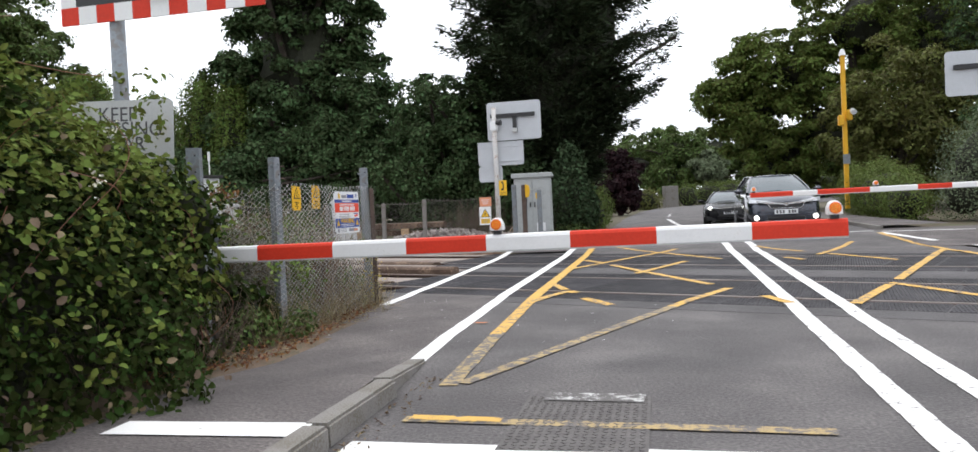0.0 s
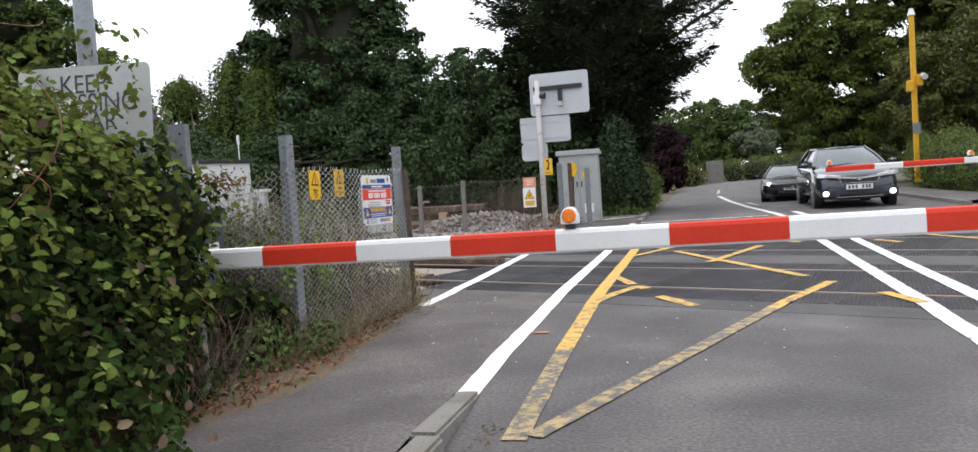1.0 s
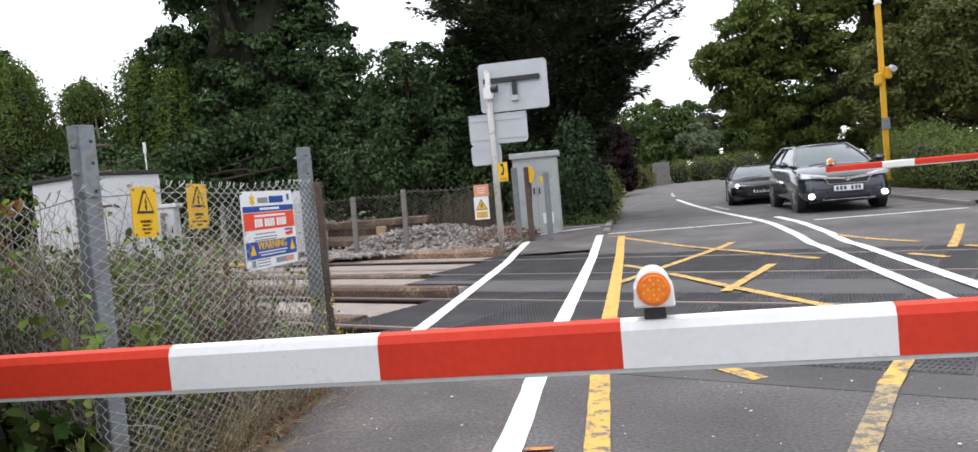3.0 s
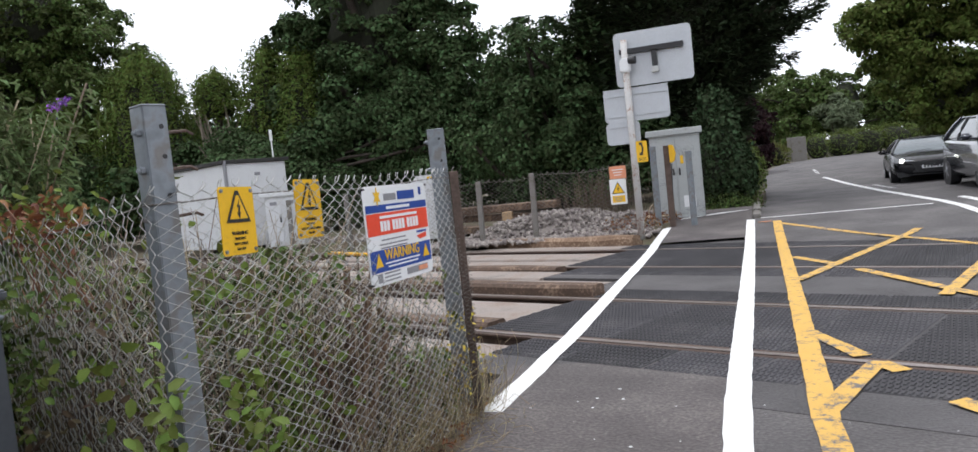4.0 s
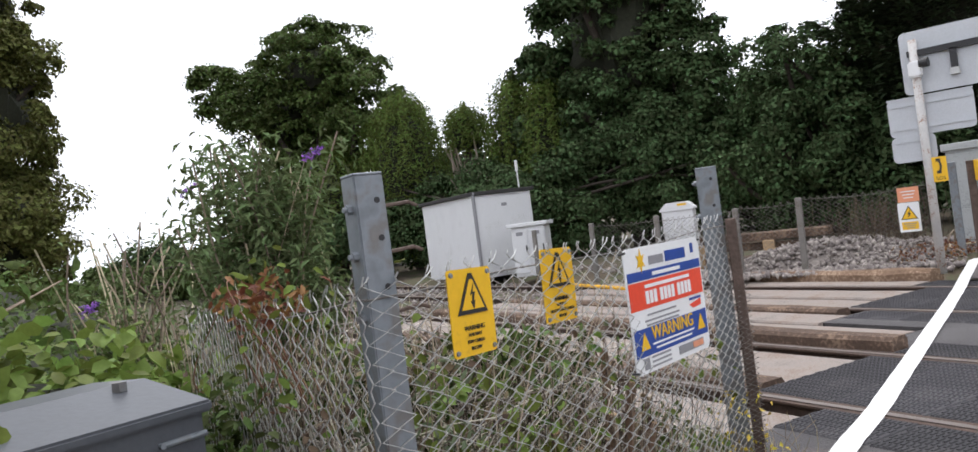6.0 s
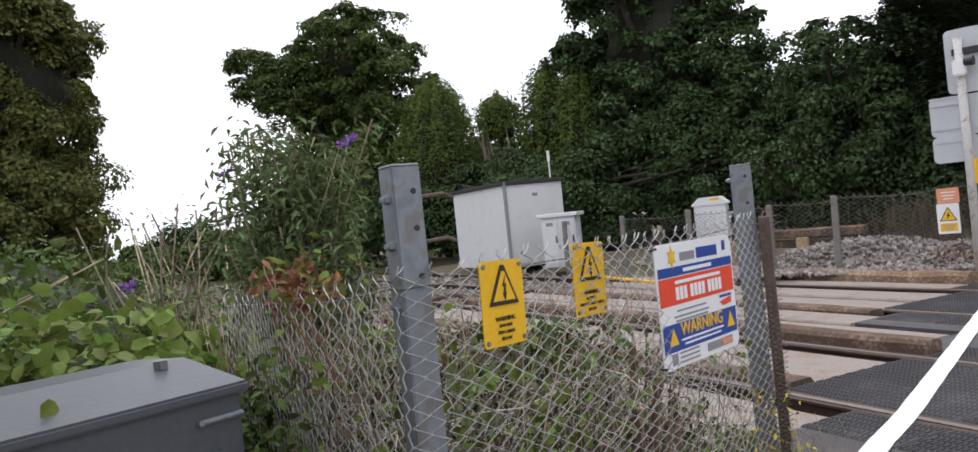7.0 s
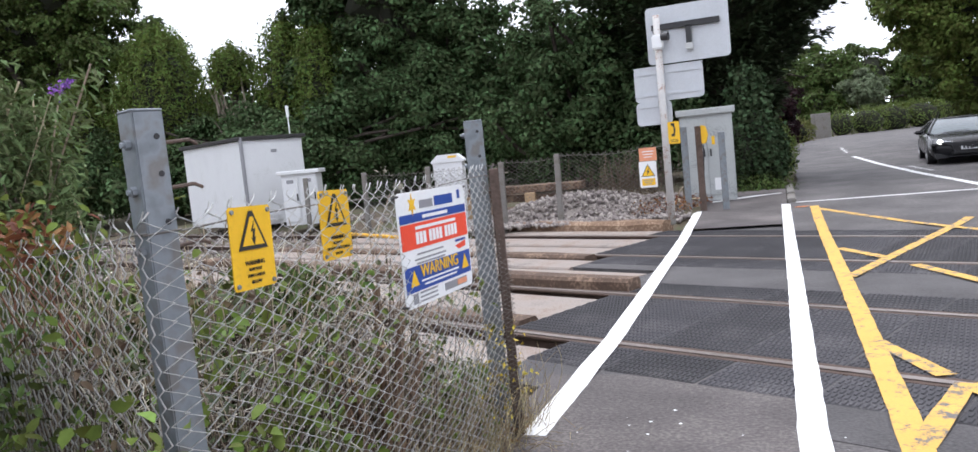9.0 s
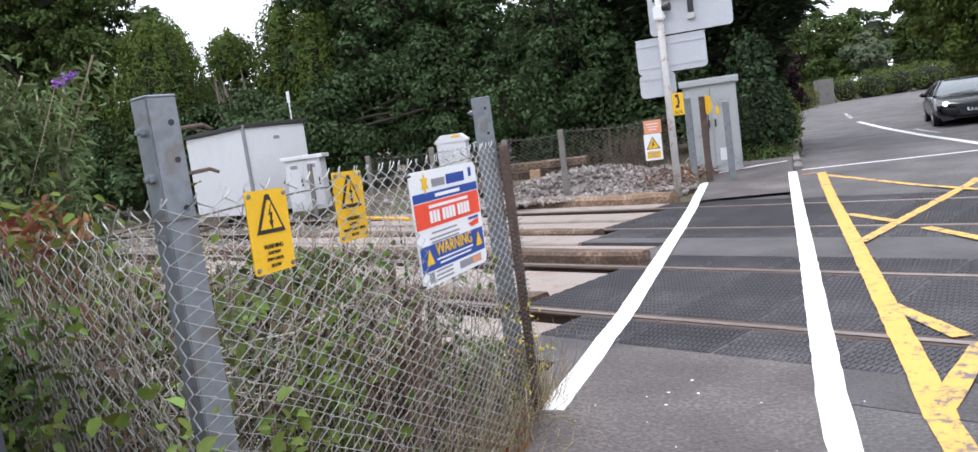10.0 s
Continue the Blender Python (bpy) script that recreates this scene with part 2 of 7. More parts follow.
HEDGEGREEN = mat("clipped_hedge_leaf", (0.12, 0.16, 0.042), 0.55, var=0.2, scale=2, bump=0.1, spec=0.15, island=0.4, translucent=0.25)
BARK = mat("bark", (0.055, 0.045, 0.037), 0.9, var=0.4, scale=5, bump=0.6, fine=25, spec=0.2)
DEADBRANCH = mat("bare_grey_branch", (0.24, 0.2, 0.16), 0.9, var=0.3, scale=5, bump=0.3)
LILAC = mat("purple_flower", (0.3, 0.12, 0.5), 0.7, var=0.2, scale=8, bump=0.1, island=0.4)
WHITEFLOWER = mat("white_blossom", (0.62, 0.6, 0.5), 0.7, var=0.15, scale=8, bump=0.1, island=0.3)
DRYLEAF = mat("dry_brown_leaf", (0.14, 0.1, 0.06), 0.8, var=0.25, scale=4, bump=0.1, island=0.5, translucent=0.2)
SIGNDARK = mat("sign_dark_print", (0.07, 0.07, 0.075), 0.6, var=0.1, scale=6, bump=0.0)
YELLOWFLOWER = mat("yellow_weed_flower", (0.6, 0.48, 0.05), 0.7, var=0.15, scale=8, bump=0.1, island=0.3)

CARGREY = mat("dark_grey_car_paint", (0.04, 0.047, 0.065), 0.25, 0.5, var=0.06, scale=2, bump=0, coat=1.0)
CARBLACK = mat("black_car_paint", (0.008, 0.008, 0.01), 0.25, 0.0, var=0.06, scale=2, bump=0, coat=0.15, spec=0.2)
CARGLASS = mat("tinted_car_glass", (0.1, 0.12, 0.13), 0.06, 0.4, var=0.05, scale=2, bump=0, spec=0.7)
CHROME = mat("chrome_trim", (0.7, 0.7, 0.72), 0.15, 1.0, var=0.05, scale=5, bump=0)
TYRE = mat("tyre_rubber", (0.02, 0.02, 0.02), 0.85, var=0.2, scale=20, bump=0.2)
ALLOY = mat("alloy_wheel", (0.35, 0.35, 0.37), 0.35, 0.9, var=0.1, scale=8, bump=0)
HEADLAMP = mat("headlamp_lens", (0.62, 0.64, 0.67), 0.12, 0.4, var=0.15, scale=20, bump=0.1, coat=1.0)
LAMPON = glow("lit_daytime_lamp", (1.0, 0.98, 0.9), 5.0)


# ---- mesh tools ----
def box(bm, c, s, turn=0.0, tilt=None):
    """A box of size s centred at c, turned by degrees about z (or by a matrix)."""
    m = Matrix.Translation(c) @ (tilt or Matrix.Rotation(radians(turn), 4, "Z")) @ Matrix.Diagonal((*s, 1))
    return bmesh.ops.create_cube(bm, size=1, matrix=m)["verts"]


def tube(bm, a, b, r0, r1=None, n=10, cap=True):
    a, b = Vector(a), Vector(b)
    r1 = r0 if r1 is None else r1
    d = b - a
    m = Matrix.Translation((a + b) / 2) @ d.to_track_quat("Z", "Y").to_matrix().to_4x4()
    return bmesh.ops.create_cone(bm, cap_ends=cap, segments=n, radius1=r0, radius2=r1, depth=d.length, matrix=m)["verts"]


def prism(bm, pts, a, b, axis="x"):
    """A polygon, given as pairs, drawn out from a to b along an axis."""
    def at(p, k):
        return {"x": (k, p[0], p[1]), "y": (p[0], k, p[1]), "z": (p[0], p[1], k)}[axis]
    lo, hi = [bm.verts.new(at(p, a)) for p in pts], [bm.verts.new(at(p, b)) for p in pts]
    bm.faces.new(lo[::-1])
    bm.faces.new(hi)
    for i in range(len(pts)):
        j = (i + 1) % len(pts)
        bm.faces.new((lo[i], lo[j], hi[j], hi[i]))
    return lo + hi


def bevel(bm, w, seg=2):
    bmesh.ops.remove_doubles(bm, verts=bm.verts, dist=1e-5)
    edges = [e for e in bm.edges if len(e.link_faces) == 2 and e.calc_face_angle(0) > 0.5]
    bmesh.ops.bevel(bm, geom=edges, offset=w, segments=seg, affect="EDGES", clamp_overlap=True)


def mesh_of(name, bm, material, smooth=False):
    bmesh.ops.recalc_face_normals(bm, faces=bm.faces)
    me = bpy.data.meshes.new(name)
    bm.to_mesh(me)
    bm.free()
    me.materials.append(material)
    if smooth:
        for p in me.polygons:
            p.use_smooth = True
    return me


def part(name, bm, material, parent=None, label="", smooth=False):
    """One mesh object under a thing or a part."""
    ob = new(name, mesh_of(name, bm, material, smooth))
    ob.parent = parent
    if label:
        ob["label"] = label
    return ob


def thing(name, label, category, at=(0, 0, 0), turn=0.0, group="", kind=""):
    ob = new(name)
    ob.matrix_world = pose(*at, 0, 0, turn)
    return tagged(ob, label, category, group, kind)


def raw(name, verts, faces, material, parent=None, smooth=False):
    """A mesh object from arrays of vertices and equal-sided faces."""
    me = bpy.data.meshes.new(name)
    v, f = np.asarray(verts, np.float32), np.asarray(faces, np.int32)
    me.vertices.add(len(v))
    me.vertices.foreach_set("co", v.ravel())
    me.loops.add(f.size)
    me.loops.foreach_set("vertex_index", f.ravel())
    me.polygons.add(len(f))
    me.polygons.foreach_set("loop_start", np.arange(0, f.size, f.shape[1], dtype=np.int32))
    me.polygons.foreach_set("loop_total", np.full(len(f), f.shape[1], np.int32))
    me.update(calc_edges=True)
    if smooth:
        me.polygons.foreach_set("use_smooth", np.ones(len(f), bool))
    me.materials.append(material)
    ob = new(name, me)
    ob.parent = parent
    return ob


def lettering(name, words, size, m, material, parent, thick=0.0008, label=""):
    """Words in the built-in font as a flat mesh, centred, facing +z of m."""
    cu = bpy.data.curves.new(name, "FONT")
    cu.body, cu.size, cu.align_x, cu.align_y, cu.extrude = words, size, "CENTER", "CENTER", thick
    tmp = bpy.data.objects.new(name, cu)
    scene.collection.objects.link(tmp)
    bpy.context.view_layer.update()
    me = bpy.data.meshes.new_from_object(tmp.evaluated_get(bpy.context.evaluated_depsgraph_get()))
    bpy.data.objects.remove(tmp)
    me.materials.clear()
    me.materials.append(material)
    ob = new(name, me)
    ob.parent = parent
    ob.matrix_local = m
    if label:
        ob["label"] = label
    return ob


RNG = np.random.default_rng(7)


def unit(v):
    return v / np.maximum(np.linalg.norm(v, axis=1, keepdims=True), 1e-9)


def leaves(name, pts, nrm, size, material, parent=None, aspect=0.6, spread=0.9, fold=0.25, up=0.0, round_=False):
    """Many folded leaf blades, about facing nrm, one at each point."""
    n = len(pts)
    nn = unit(unit(nrm) + spread * RNG.normal(size=(n, 3)) + np.array([0, 0, up]))
    t = unit(np.cross(nn, RNG.normal(size=(n, 3))))
    b = np.cross(nn, t)
    s = (np.asarray(size) * RNG.uniform(0.65, 1.3, n))[:, None]
    base, tip = pts - t * s * 0.5, pts + t * s * 0.5 - nn * s * 0.12
    mid = pts + t * s * 0.02
    l, r = mid + b * s * aspect * 0.5 + nn * s * fold * 0.5, mid - b * s * aspect * 0.5 + nn * s * fold * 0.5
    if round_:
        # a rounder blade: four side places and the midrib
        up1, up2 = nn * s * fold * 0.35, nn * s * fold * 0.4
        q = pts - t * s * 0.22
        w1, w2 = b * s * aspect * 0.46, b * s * aspect * 0.4
        e = pts + t * s * 0.2 - nn * s * 0.03
        v = np.stack([base, mid, tip, q + w1 + up1, e + w2 + up2, q - w1 + up1, e - w2 + up2], 1).reshape(-1, 3)
        k = np.arange(n, dtype=np.int32)[:, None] * 7
        f = np.concatenate([k + c for c in ([0, 1, 3], [1, 4, 3], [1, 2, 4], [0, 5, 1], [1, 5, 6], [1, 6, 2])], 1).reshape(-1, 3)
    else:
        v = np.stack([base, l, tip, r], 1).reshape(-1, 3)
        k = np.arange(n, dtype=np.int32)[:, None] * 4
        f = np.concatenate([k + [0, 3, 2], k + [0, 2, 1]], 1).reshape(-1, 3)
    return tagged(raw(name, v, f, material, parent), kind="stuff")


def strands(name, paths, radius, material, parent=None, sides=3):
    """Thin tubes along many short paths, an array (number, steps, 3)."""
    p = np.asarray(paths, float)
    n, m, _ = p.shape
    d = np.gradient(p, axis=1)
    d = d / np.maximum(np.linalg.norm(d, axis=2, keepdims=True), 1e-9)
    ref = np.where(np.abs(d[..., 2:]) > 0.9, np.array([1.0, 0, 0]), np.array([0, 0, 1.0]))
    a = np.cross(d, ref)
    a /= np.maximum(np.linalg.norm(a, axis=2, keepdims=True), 1e-9)
    b = np.cross(d, a)
    rad = np.broadcast_to(np.asarray(radius, float), (n,))[:, None, None]
    taper = np.linspace(1, 0.6, m)[None, :, None] if sides == 3 else 1.0
    ring = np.stack([p + rad * taper * (np.cos(q) * a + np.sin(q) * b) for q in np.arange(sides) * 2 * np.pi / sides], 2)
    v = ring.reshape(-1, 3)
    i = np.arange(n)[:, None, None] * m * sides + np.arange(m - 1)[None, :, None] * sides
    k = np.arange(sides)[None, None, :]
    k2 = (k + 1) % sides
    f = np.stack([i + k, i + k2, i + sides + k2, i + sides + k], 3).reshape(-1, 4)
    return raw(name, v, f, material, parent)


def ground_z(y):
    return 0.0 if y < 9 else (y - 9) * 0.04 if y < 11.5 else 0.1 + (y - 11.5) * 0.004


# ---- ground, road and railway ----
C, S = 0.912, 0.41   # the rails run along (-C, S); v counts across them


def rail_xy(u, v):
    return (-C * u + S * v, S * u + C * v)


RAIL_V = (3.31, 4.7, 6.58, 8.13)


def sheet(name, xs, ys, zf, material, label="", parent=None):
    """A ground sheet on a grid of places, at the heights that zf gives."""
    v = [(x, y, zf(x, y)) for y in ys for x in xs]
    w = len(xs)
    f = [(j * w + i, j * w + i + 1, (j + 1) * w + i + 1, (j + 1) * w + i) for j in range(len(ys) - 1) for i in range(w - 1)]
    return raw(name, v, f, material, parent)


def wild_z(x, y):
    z = ground_z(y) - 0.06
    u, v = -C * x + S * y, S * x + C * y
    if x < -1.3 and 2.6 < v < 9.3:
        z -= 0.14
    if x < -1.3 and v >= 9.3:
        z += min(0.16, (v - 9.3) * 0.2)
    if y > 34:
        z += (y - 34) * 0.0
    return z + 0.02 * noise.noise((x * 0.8, y * 0.8, 0))


gx = [-900, -300, -120, -60, -40, -30, -24, -20] + [-16 + 0.5 * i for i in range(31)] + [-0.7, 1, 3, 5, 7, 8, 9, 10, 12, 15, 20, 30, 50, 100, 300, 900]
gy = [-900, -300, -100, -40, -20, -12, -8, -6, -4, -2, -1, 0] + [1 + 0.5 * i for i in range(32)] + [18, 20, 24, 28, 34, 40, 50, 70, 120, 300, 900]
ground = sheet("ground", gx, gy, wild_z, EARTH)
tagged(ground, "brown earth and rough grass beside road and railway", "ground", kind="structure")


def ribbon(name, left, right, material, lift, step=0.5):
    """A surface between two edge lines, given as places in the plan, laid on the ground."""
    v, f = [], []
    n = 8
    def walkline(line, k):
        seg = [(Vector(b) - Vector(a)).length for a, b in zip(line, line[1:])]
        d, total = k * sum(seg), 0
        for (a, b), s in zip(zip(line, line[1:]), seg):
            if total + s >= d - 1e-9:
                return Vector(a).lerp(Vector(b), (d - total) / s if s else 0)
            total += s
        return Vector(line[-1])
    m = max(2, int(sum((Vector(b) - Vector(a)).length for a, b in zip(left, left[1:])) / step))
    for j in range(m + 1):
        a, b = walkline(left, j / m), walkline(right, j / m)
        for i in range(n + 1):
            p = a.lerp(b, i / n)
            v.append((p.x, p.y, ground_z(p.y) + lift))
    for j in range(m):
        for i in range(n):
            f.append((j * (n + 1) + i, j * (n + 1) + i + 1, (j + 1) * (n + 1) + i + 1, (j + 1) * (n + 1) + i))
    return raw(name, v, f, material)


LEFT_EDGE = [(0.06, -14), (0.06, 12), (0.28, 17), (0.25, 28), (0.6, 40), (1.5, 48), (3.5, 54), (8, 60), (16, 66), (40, 78)]
RIGHT_EDGE = [(6.6, -14), (6.4, 8), (6.1, 12), (6.15, 17), (6.0, 25), (6.2, 33), (7.6, 40), (11, 46), (18, 52), (42, 64)]
road = ribbon("road", LEFT_EDGE, RIGHT_EDGE, ASPHALT, 0.0)
tagged(road, "worn dark grey asphalt road bending away beyond the crossing", "road", kind="structure")


def path_z(x, y):
    rise = 0.09 * min(1, max(0, (-0.45 - y) / 1.0)) if y < 9 else 0.07 * min(1, max(0, (y - 12.1) / 0.8))
    return ground_z(y) + rise + 0.004


pv_y = [-14, -8, -5, -3.5, -2.5, -2, -1.6, -1.2, -0.9, -0.6, -0.4, 0, 1, 2, 2.7, 3.0, 3.45]
pavement = sheet("pavement", [0, 0.3, 0.65, 1.0], pv_y, lambda k, y: path_z(0, y), PATHWAY)
for v in pavement.data.vertices:
    v.co.x = -1.35 + v.co.x * (1.41 + 0.14 * min(1, max(0, (-0.45 - v.co.y) / 1.2)))
tagged(pavement, "grey asphalt footway with worn patches beside the road", "pavement", kind="structure")
far_path = sheet("pavement_beyond", [-1.25, -0.8, -0.3, 0.02], [9.9, 11, 12, 12.4, 12.9, 13.3, 14.0], path_z, PATHWAY)
tagged(far_path, "short grey asphalt footway beyond the rails", "pavement", kind="structure")
right_path = sheet("pavement_right", [5.95, 7, 8.5, 10.5], [8.4, 9.5, 11, 12, 12.6], lambda x, y: ground_z(y) + 0.006, PATHWAY)
tagged(right_path, "grey asphalt footway on the far side of the road", "pavement", kind="structure")
far_verge = ribbon("pavement_verge", [(6.2, 12.6), (6.25, 17), (6.1, 25), (6.3, 33)], [(7.6, 12.6), (7.3, 17), (7.1, 25), (7.3, 33)], PATHWAY, 0.07)
tagged(far_verge, "narrow pale footway along the far road edge", "pavement", kind="structure")

# kerb stones, worn and dropping towards the crossing
kerb = thing("kerb", "worn grey concrete kerb stones dropping to road level", "kerb", kind="structure")
kerb_mesh = []
for k in range(3):
    bm = bmesh.new()
    box(bm, (0, 0, 0), (0.125, 0.9, 0.2))
    bevel(bm, 0.014, 2)
    for v in bm.verts:
        v.co += Vector((noise.noise(v.co * 6 + Vector((k, 0, 0))) * 0.008, 0, noise.noise(v.co * 5) * 0.006))
    kerb_mesh.append(mesh_of("kerb_stone", bm, KERB))
y = -0.85
for k in range(13):
    ob = new("kerb_stone", kerb_mesh[k % 3])
    ob.parent = kerb
    yc = y - 0.92 * k
    za, zb = path_z(0, yc + 0.45), path_z(0, yc - 0.45)
    ob.matrix_local = pose((0.17, 0.25, 0.265)[min(2, k)], yc, (za + zb) / 2 - 0.1 + 0.012, math.degrees(math.atan2(za - zb, 0.9)), 0, 5 if k == 0 else 0)
far_kerb = thing("far_kerb", "pale concrete kerb stones beyond the crossing", "kerb", kind="structure")
for k in range(3):
    ob = new("kerb_stone", kerb_mesh[k])
    ob.parent = far_kerb
    yc = 12.6 + 0.92 * k
    ob.matrix_local = pose(0.09, yc, path_z(0, yc) - 0.09, 0, 0, 0)
side_kerb = thing("side_kerb", "pale concrete kerb stones along the far road edge", "kerb", kind="structure")
for k in range(13):
    ob = new("kerb_stone", kerb_mesh[k % 3])
    ob.parent = side_kerb
    yc = 12.7 + 0.92 * k
    xa = 6.15 + 0.012 * (yc - 12)
    ob.matrix_local = pose(xa, yc, ground_z(yc) - 0.02, 0, 0, 0)

# dry litter along the fence foot
litter = sheet("litter_strip", [-1.7, -1.4, -1.2, -1.0, -0.88, -0.78], [-2.6, -2, -1.4, -0.9, -0.4, 0, 0.4, 0.8, 1.2, 1.6, 2, 2.5, 2.75],
               lambda x, y: path_z(x, y) + (0.012 if x < -0.8 - 0.16 * max(0, y) else -0.03) + 0.015 * noise.noise((x * 5, y * 5, 3)), LITTER)
tagged(litter, "dry brown leaf litter along the edge of the footway", "leaf litter", kind="structure")


# rails
def rail(v, u0, u1):
    t = thing("rail", "rusty steel rail with a polished running surface", "rail", kind="structure")
    bm = bmesh.new()
    prof = [(-0.07, -0.16), (0.07, -0.16), (0.07, -0.145), (0.012, -0.12), (0.012, -0.045), (0.036, -0.03), (0.036, -0.002), (-0.036, -0.002), (-0.036, -0.03), (-0.012, -0.045), (-0.012, -0.12), (-0.07, -0.145)]
    prism(bm, prof, -u1, -u0, "x")
    part("rail_side", bm, RAILSIDE, t)
    bm = bmesh.new()
    box(bm, (-(u0 + u1) / 2, 0, 0.0025), (u1 - u0, 0.052, 0.007))
    part("running_surface", bm, RAILTOP, t)
    for s in (-1, 1):
        bm = bmesh.new()
        box(bm, (-(u0 + u1) / 2, s * 0.056, -0.004), (u1 - u0, 0.034, 0.012))
        part("rusty_lip", bm, RAILSIDE, t)
    x, yy = rail_xy(0, v)
    t.matrix_world = Matrix.Translation((x, yy, 0.006)) @ Matrix.Rotation(math.atan2(-S, C), 4, "Z")


for v in RAIL_V:
    rail(v, -16, 60)

# crossing deck: dark surround between the panel rows
deck = thing("crossing_deck", "black ribbed rubber panels between the rails of the crossing", "crossing deck", kind="structure")


def deck_base(v0, v1, u0, u1, z, material):
    bm = bmesh.new()
    c = [rail_xy(u, v) for u, v in ((u0, v0), (u1, v0), (u1, v1), (u0, v1))]
    lo, hi = [bm.verts.new((*p, z - 0.15)) for p in c], [bm.verts.new((*p, z)) for p in c]
    bm.faces.new(hi)
    for i in range(4):
        bm.faces.new((lo[i], lo[(i + 1) % 4], hi[(i + 1) % 4], hi[i]))
    return part("deck_fill", bm, material, deck)


deck_base(2.38, 9.15, -14, 3.0, 0.003, DARKTAR)
deck_base(4.77, 5.8, 3.0, 3.95, 0.003, DARKTAR)
deck_base(5.8, 9.15, 3.0, 5.05, 0.003, DARKTAR)


def ribbed(v_len, u_len):
    """A rubber panel: a low slab with rows of short raised ribs."""
    bm = bmesh.new()
    box(bm, (0, 0, 0), (u_len - 0.014, v_len - 0.012, 0.05))
    bevel(bm, 0.006, 1)
    rows, cols = max(2, round(v_len / 0.075)), 18
    for j in range(rows):
        y0 = -v_len / 2 + 0.012 + j * (v_len - 0.024) / rows
        y1 = y0 + (v_len - 0.024) / rows - 0.016
        for i in range(cols):
            x = -u_len / 2 + 0.016 + (i + 0.5 * (j % 2)) * (u_len - 0.04) / cols
            q = [bm.verts.new(c) for c in ((x, y0, 0.0245), (x + 0.017, y0, 0.0245), (x + 0.017, y1, 0.0245), (x, y1, 0.0245), (x + 0.003, y0 + 0.003, 0.0305), (x + 0.014, y0 + 0.003, 0.0305), (x + 0.014, y1 - 0.003, 0.0305), (x + 0.003, y1 - 0.003, 0.0305))]
            for f in ((4, 5, 6, 7), (0, 1, 5, 4), (1, 2, 6, 5), (2, 3, 7, 6), (3, 0, 4, 7)):
                bm.faces.new([q[k] for k in f])
    return mesh_of("rubber_panel", bm, RUBBER)


TURN = Matrix.Rotation(math.atan2(-S, C), 4, "Z")
for v0, v1, end in ((2.78, 3.24, 3.02), (3.38, 4.63, 3.68), (4.77, 5.22, 3.6), (6.05, 6.51, 5.0), (6.65, 8.06, 5.35), (8.2, 8.65, 5.6)):
    me = ribbed(v1 - v0, 0.6)
    for k in range(20):
        ob = new("rubber_panel", me)
        ob.parent = deck
        x, yy = rail_xy(end - 0.3 - 0.6 * k, (v0 + v1) / 2)
        ob.matrix_local = Matrix.Translation((x, yy, -0.018 + 0.004 * random.random())) @ TURN

# open track beyond the deck: sleepers, timber guards and ballast
def beam(name, v0, v1, u0, u1, z0, z1, material, label, category, rough=0.01, group="", chamfer=0.02):
    bm = bmesh.new()
    n = 10
    for i in range(n):
        a, b = u0 + (u1 - u0) * i / n, u0 + (u1 - u0) * (i + 1) / n
        vs = prism(bm, [(v0, z0), (v1, z0), (v1, z1 - chamfer), (v1 - chamfer, z1), (v0 + chamfer, z1), (v0, z1 - chamfer)], -b, -a, "x")
    bmesh.ops.remove_doubles(bm, verts=bm.verts, dist=1e-4)
    bmesh.ops.delete(bm, geom=[f for f in bm.faces if abs(f.normal.x) > 0.9 and -u1 + 0.01 < f.calc_center_median().x < -u0 - 0.01], context="FACES")
    for q in bm.verts:
        q.co += Vector((0, noise.noise(q.co * 3) * rough, noise.noise(q.co * 4 + Vector((9, 0, 0))) * rough))
    ob = part(name, bm, material, None)
    ob.matrix_world = TURN
    return tagged(ob, label, category, group)


G = "track guards beside the crossing"
beam("timber_baulk", 8.72, 9.0, 5.72, 8.7, -0.14, 0.13, TIMBER, "thick weathered brown timber baulk beside the far rail", "timber beam", 0.022, chamfer=0.05)
for v0, v1, u0, u1, z1 in ((8.22, 8.66, 5.68, 12, 0.0), (7.45, 8.02, 5.45, 12, -0.02), (6.7, 7.4, 5.4, 12, -0.04), (5.72, 6.2, 5.02, 12, 0.01), (5.12, 5.66, 3.98, 12, 0.0),
                          (3.78, 4.6, 3.72, 12, -0.03), (2.3, 3.2, 3.06, 12, -0.05)):
    beam("concrete_slab", v0, v1, u0, u1, z1 - 0.16, z1, CONCRETE, "pale stained concrete slab lying along the rails", "concrete slab", 0.008, G)
for v0, v1, u0, u1, z1 in ((6.24, 6.46, 5.2, 12, 0.05), (4.8, 5.0, 3.62, 12, 0.11), (5.0, 5.1, 3.75, 12, 0.06), (3.5, 3.74, 3.74, 12, 0.02)):
    beam("timber_guard", v0, v1, u0, u1, z1 - 0.2, z1, DARKTIMBER, "dark weathered brown timber guard lying along the rails", "timber beam", 0.016, G, 0.03)


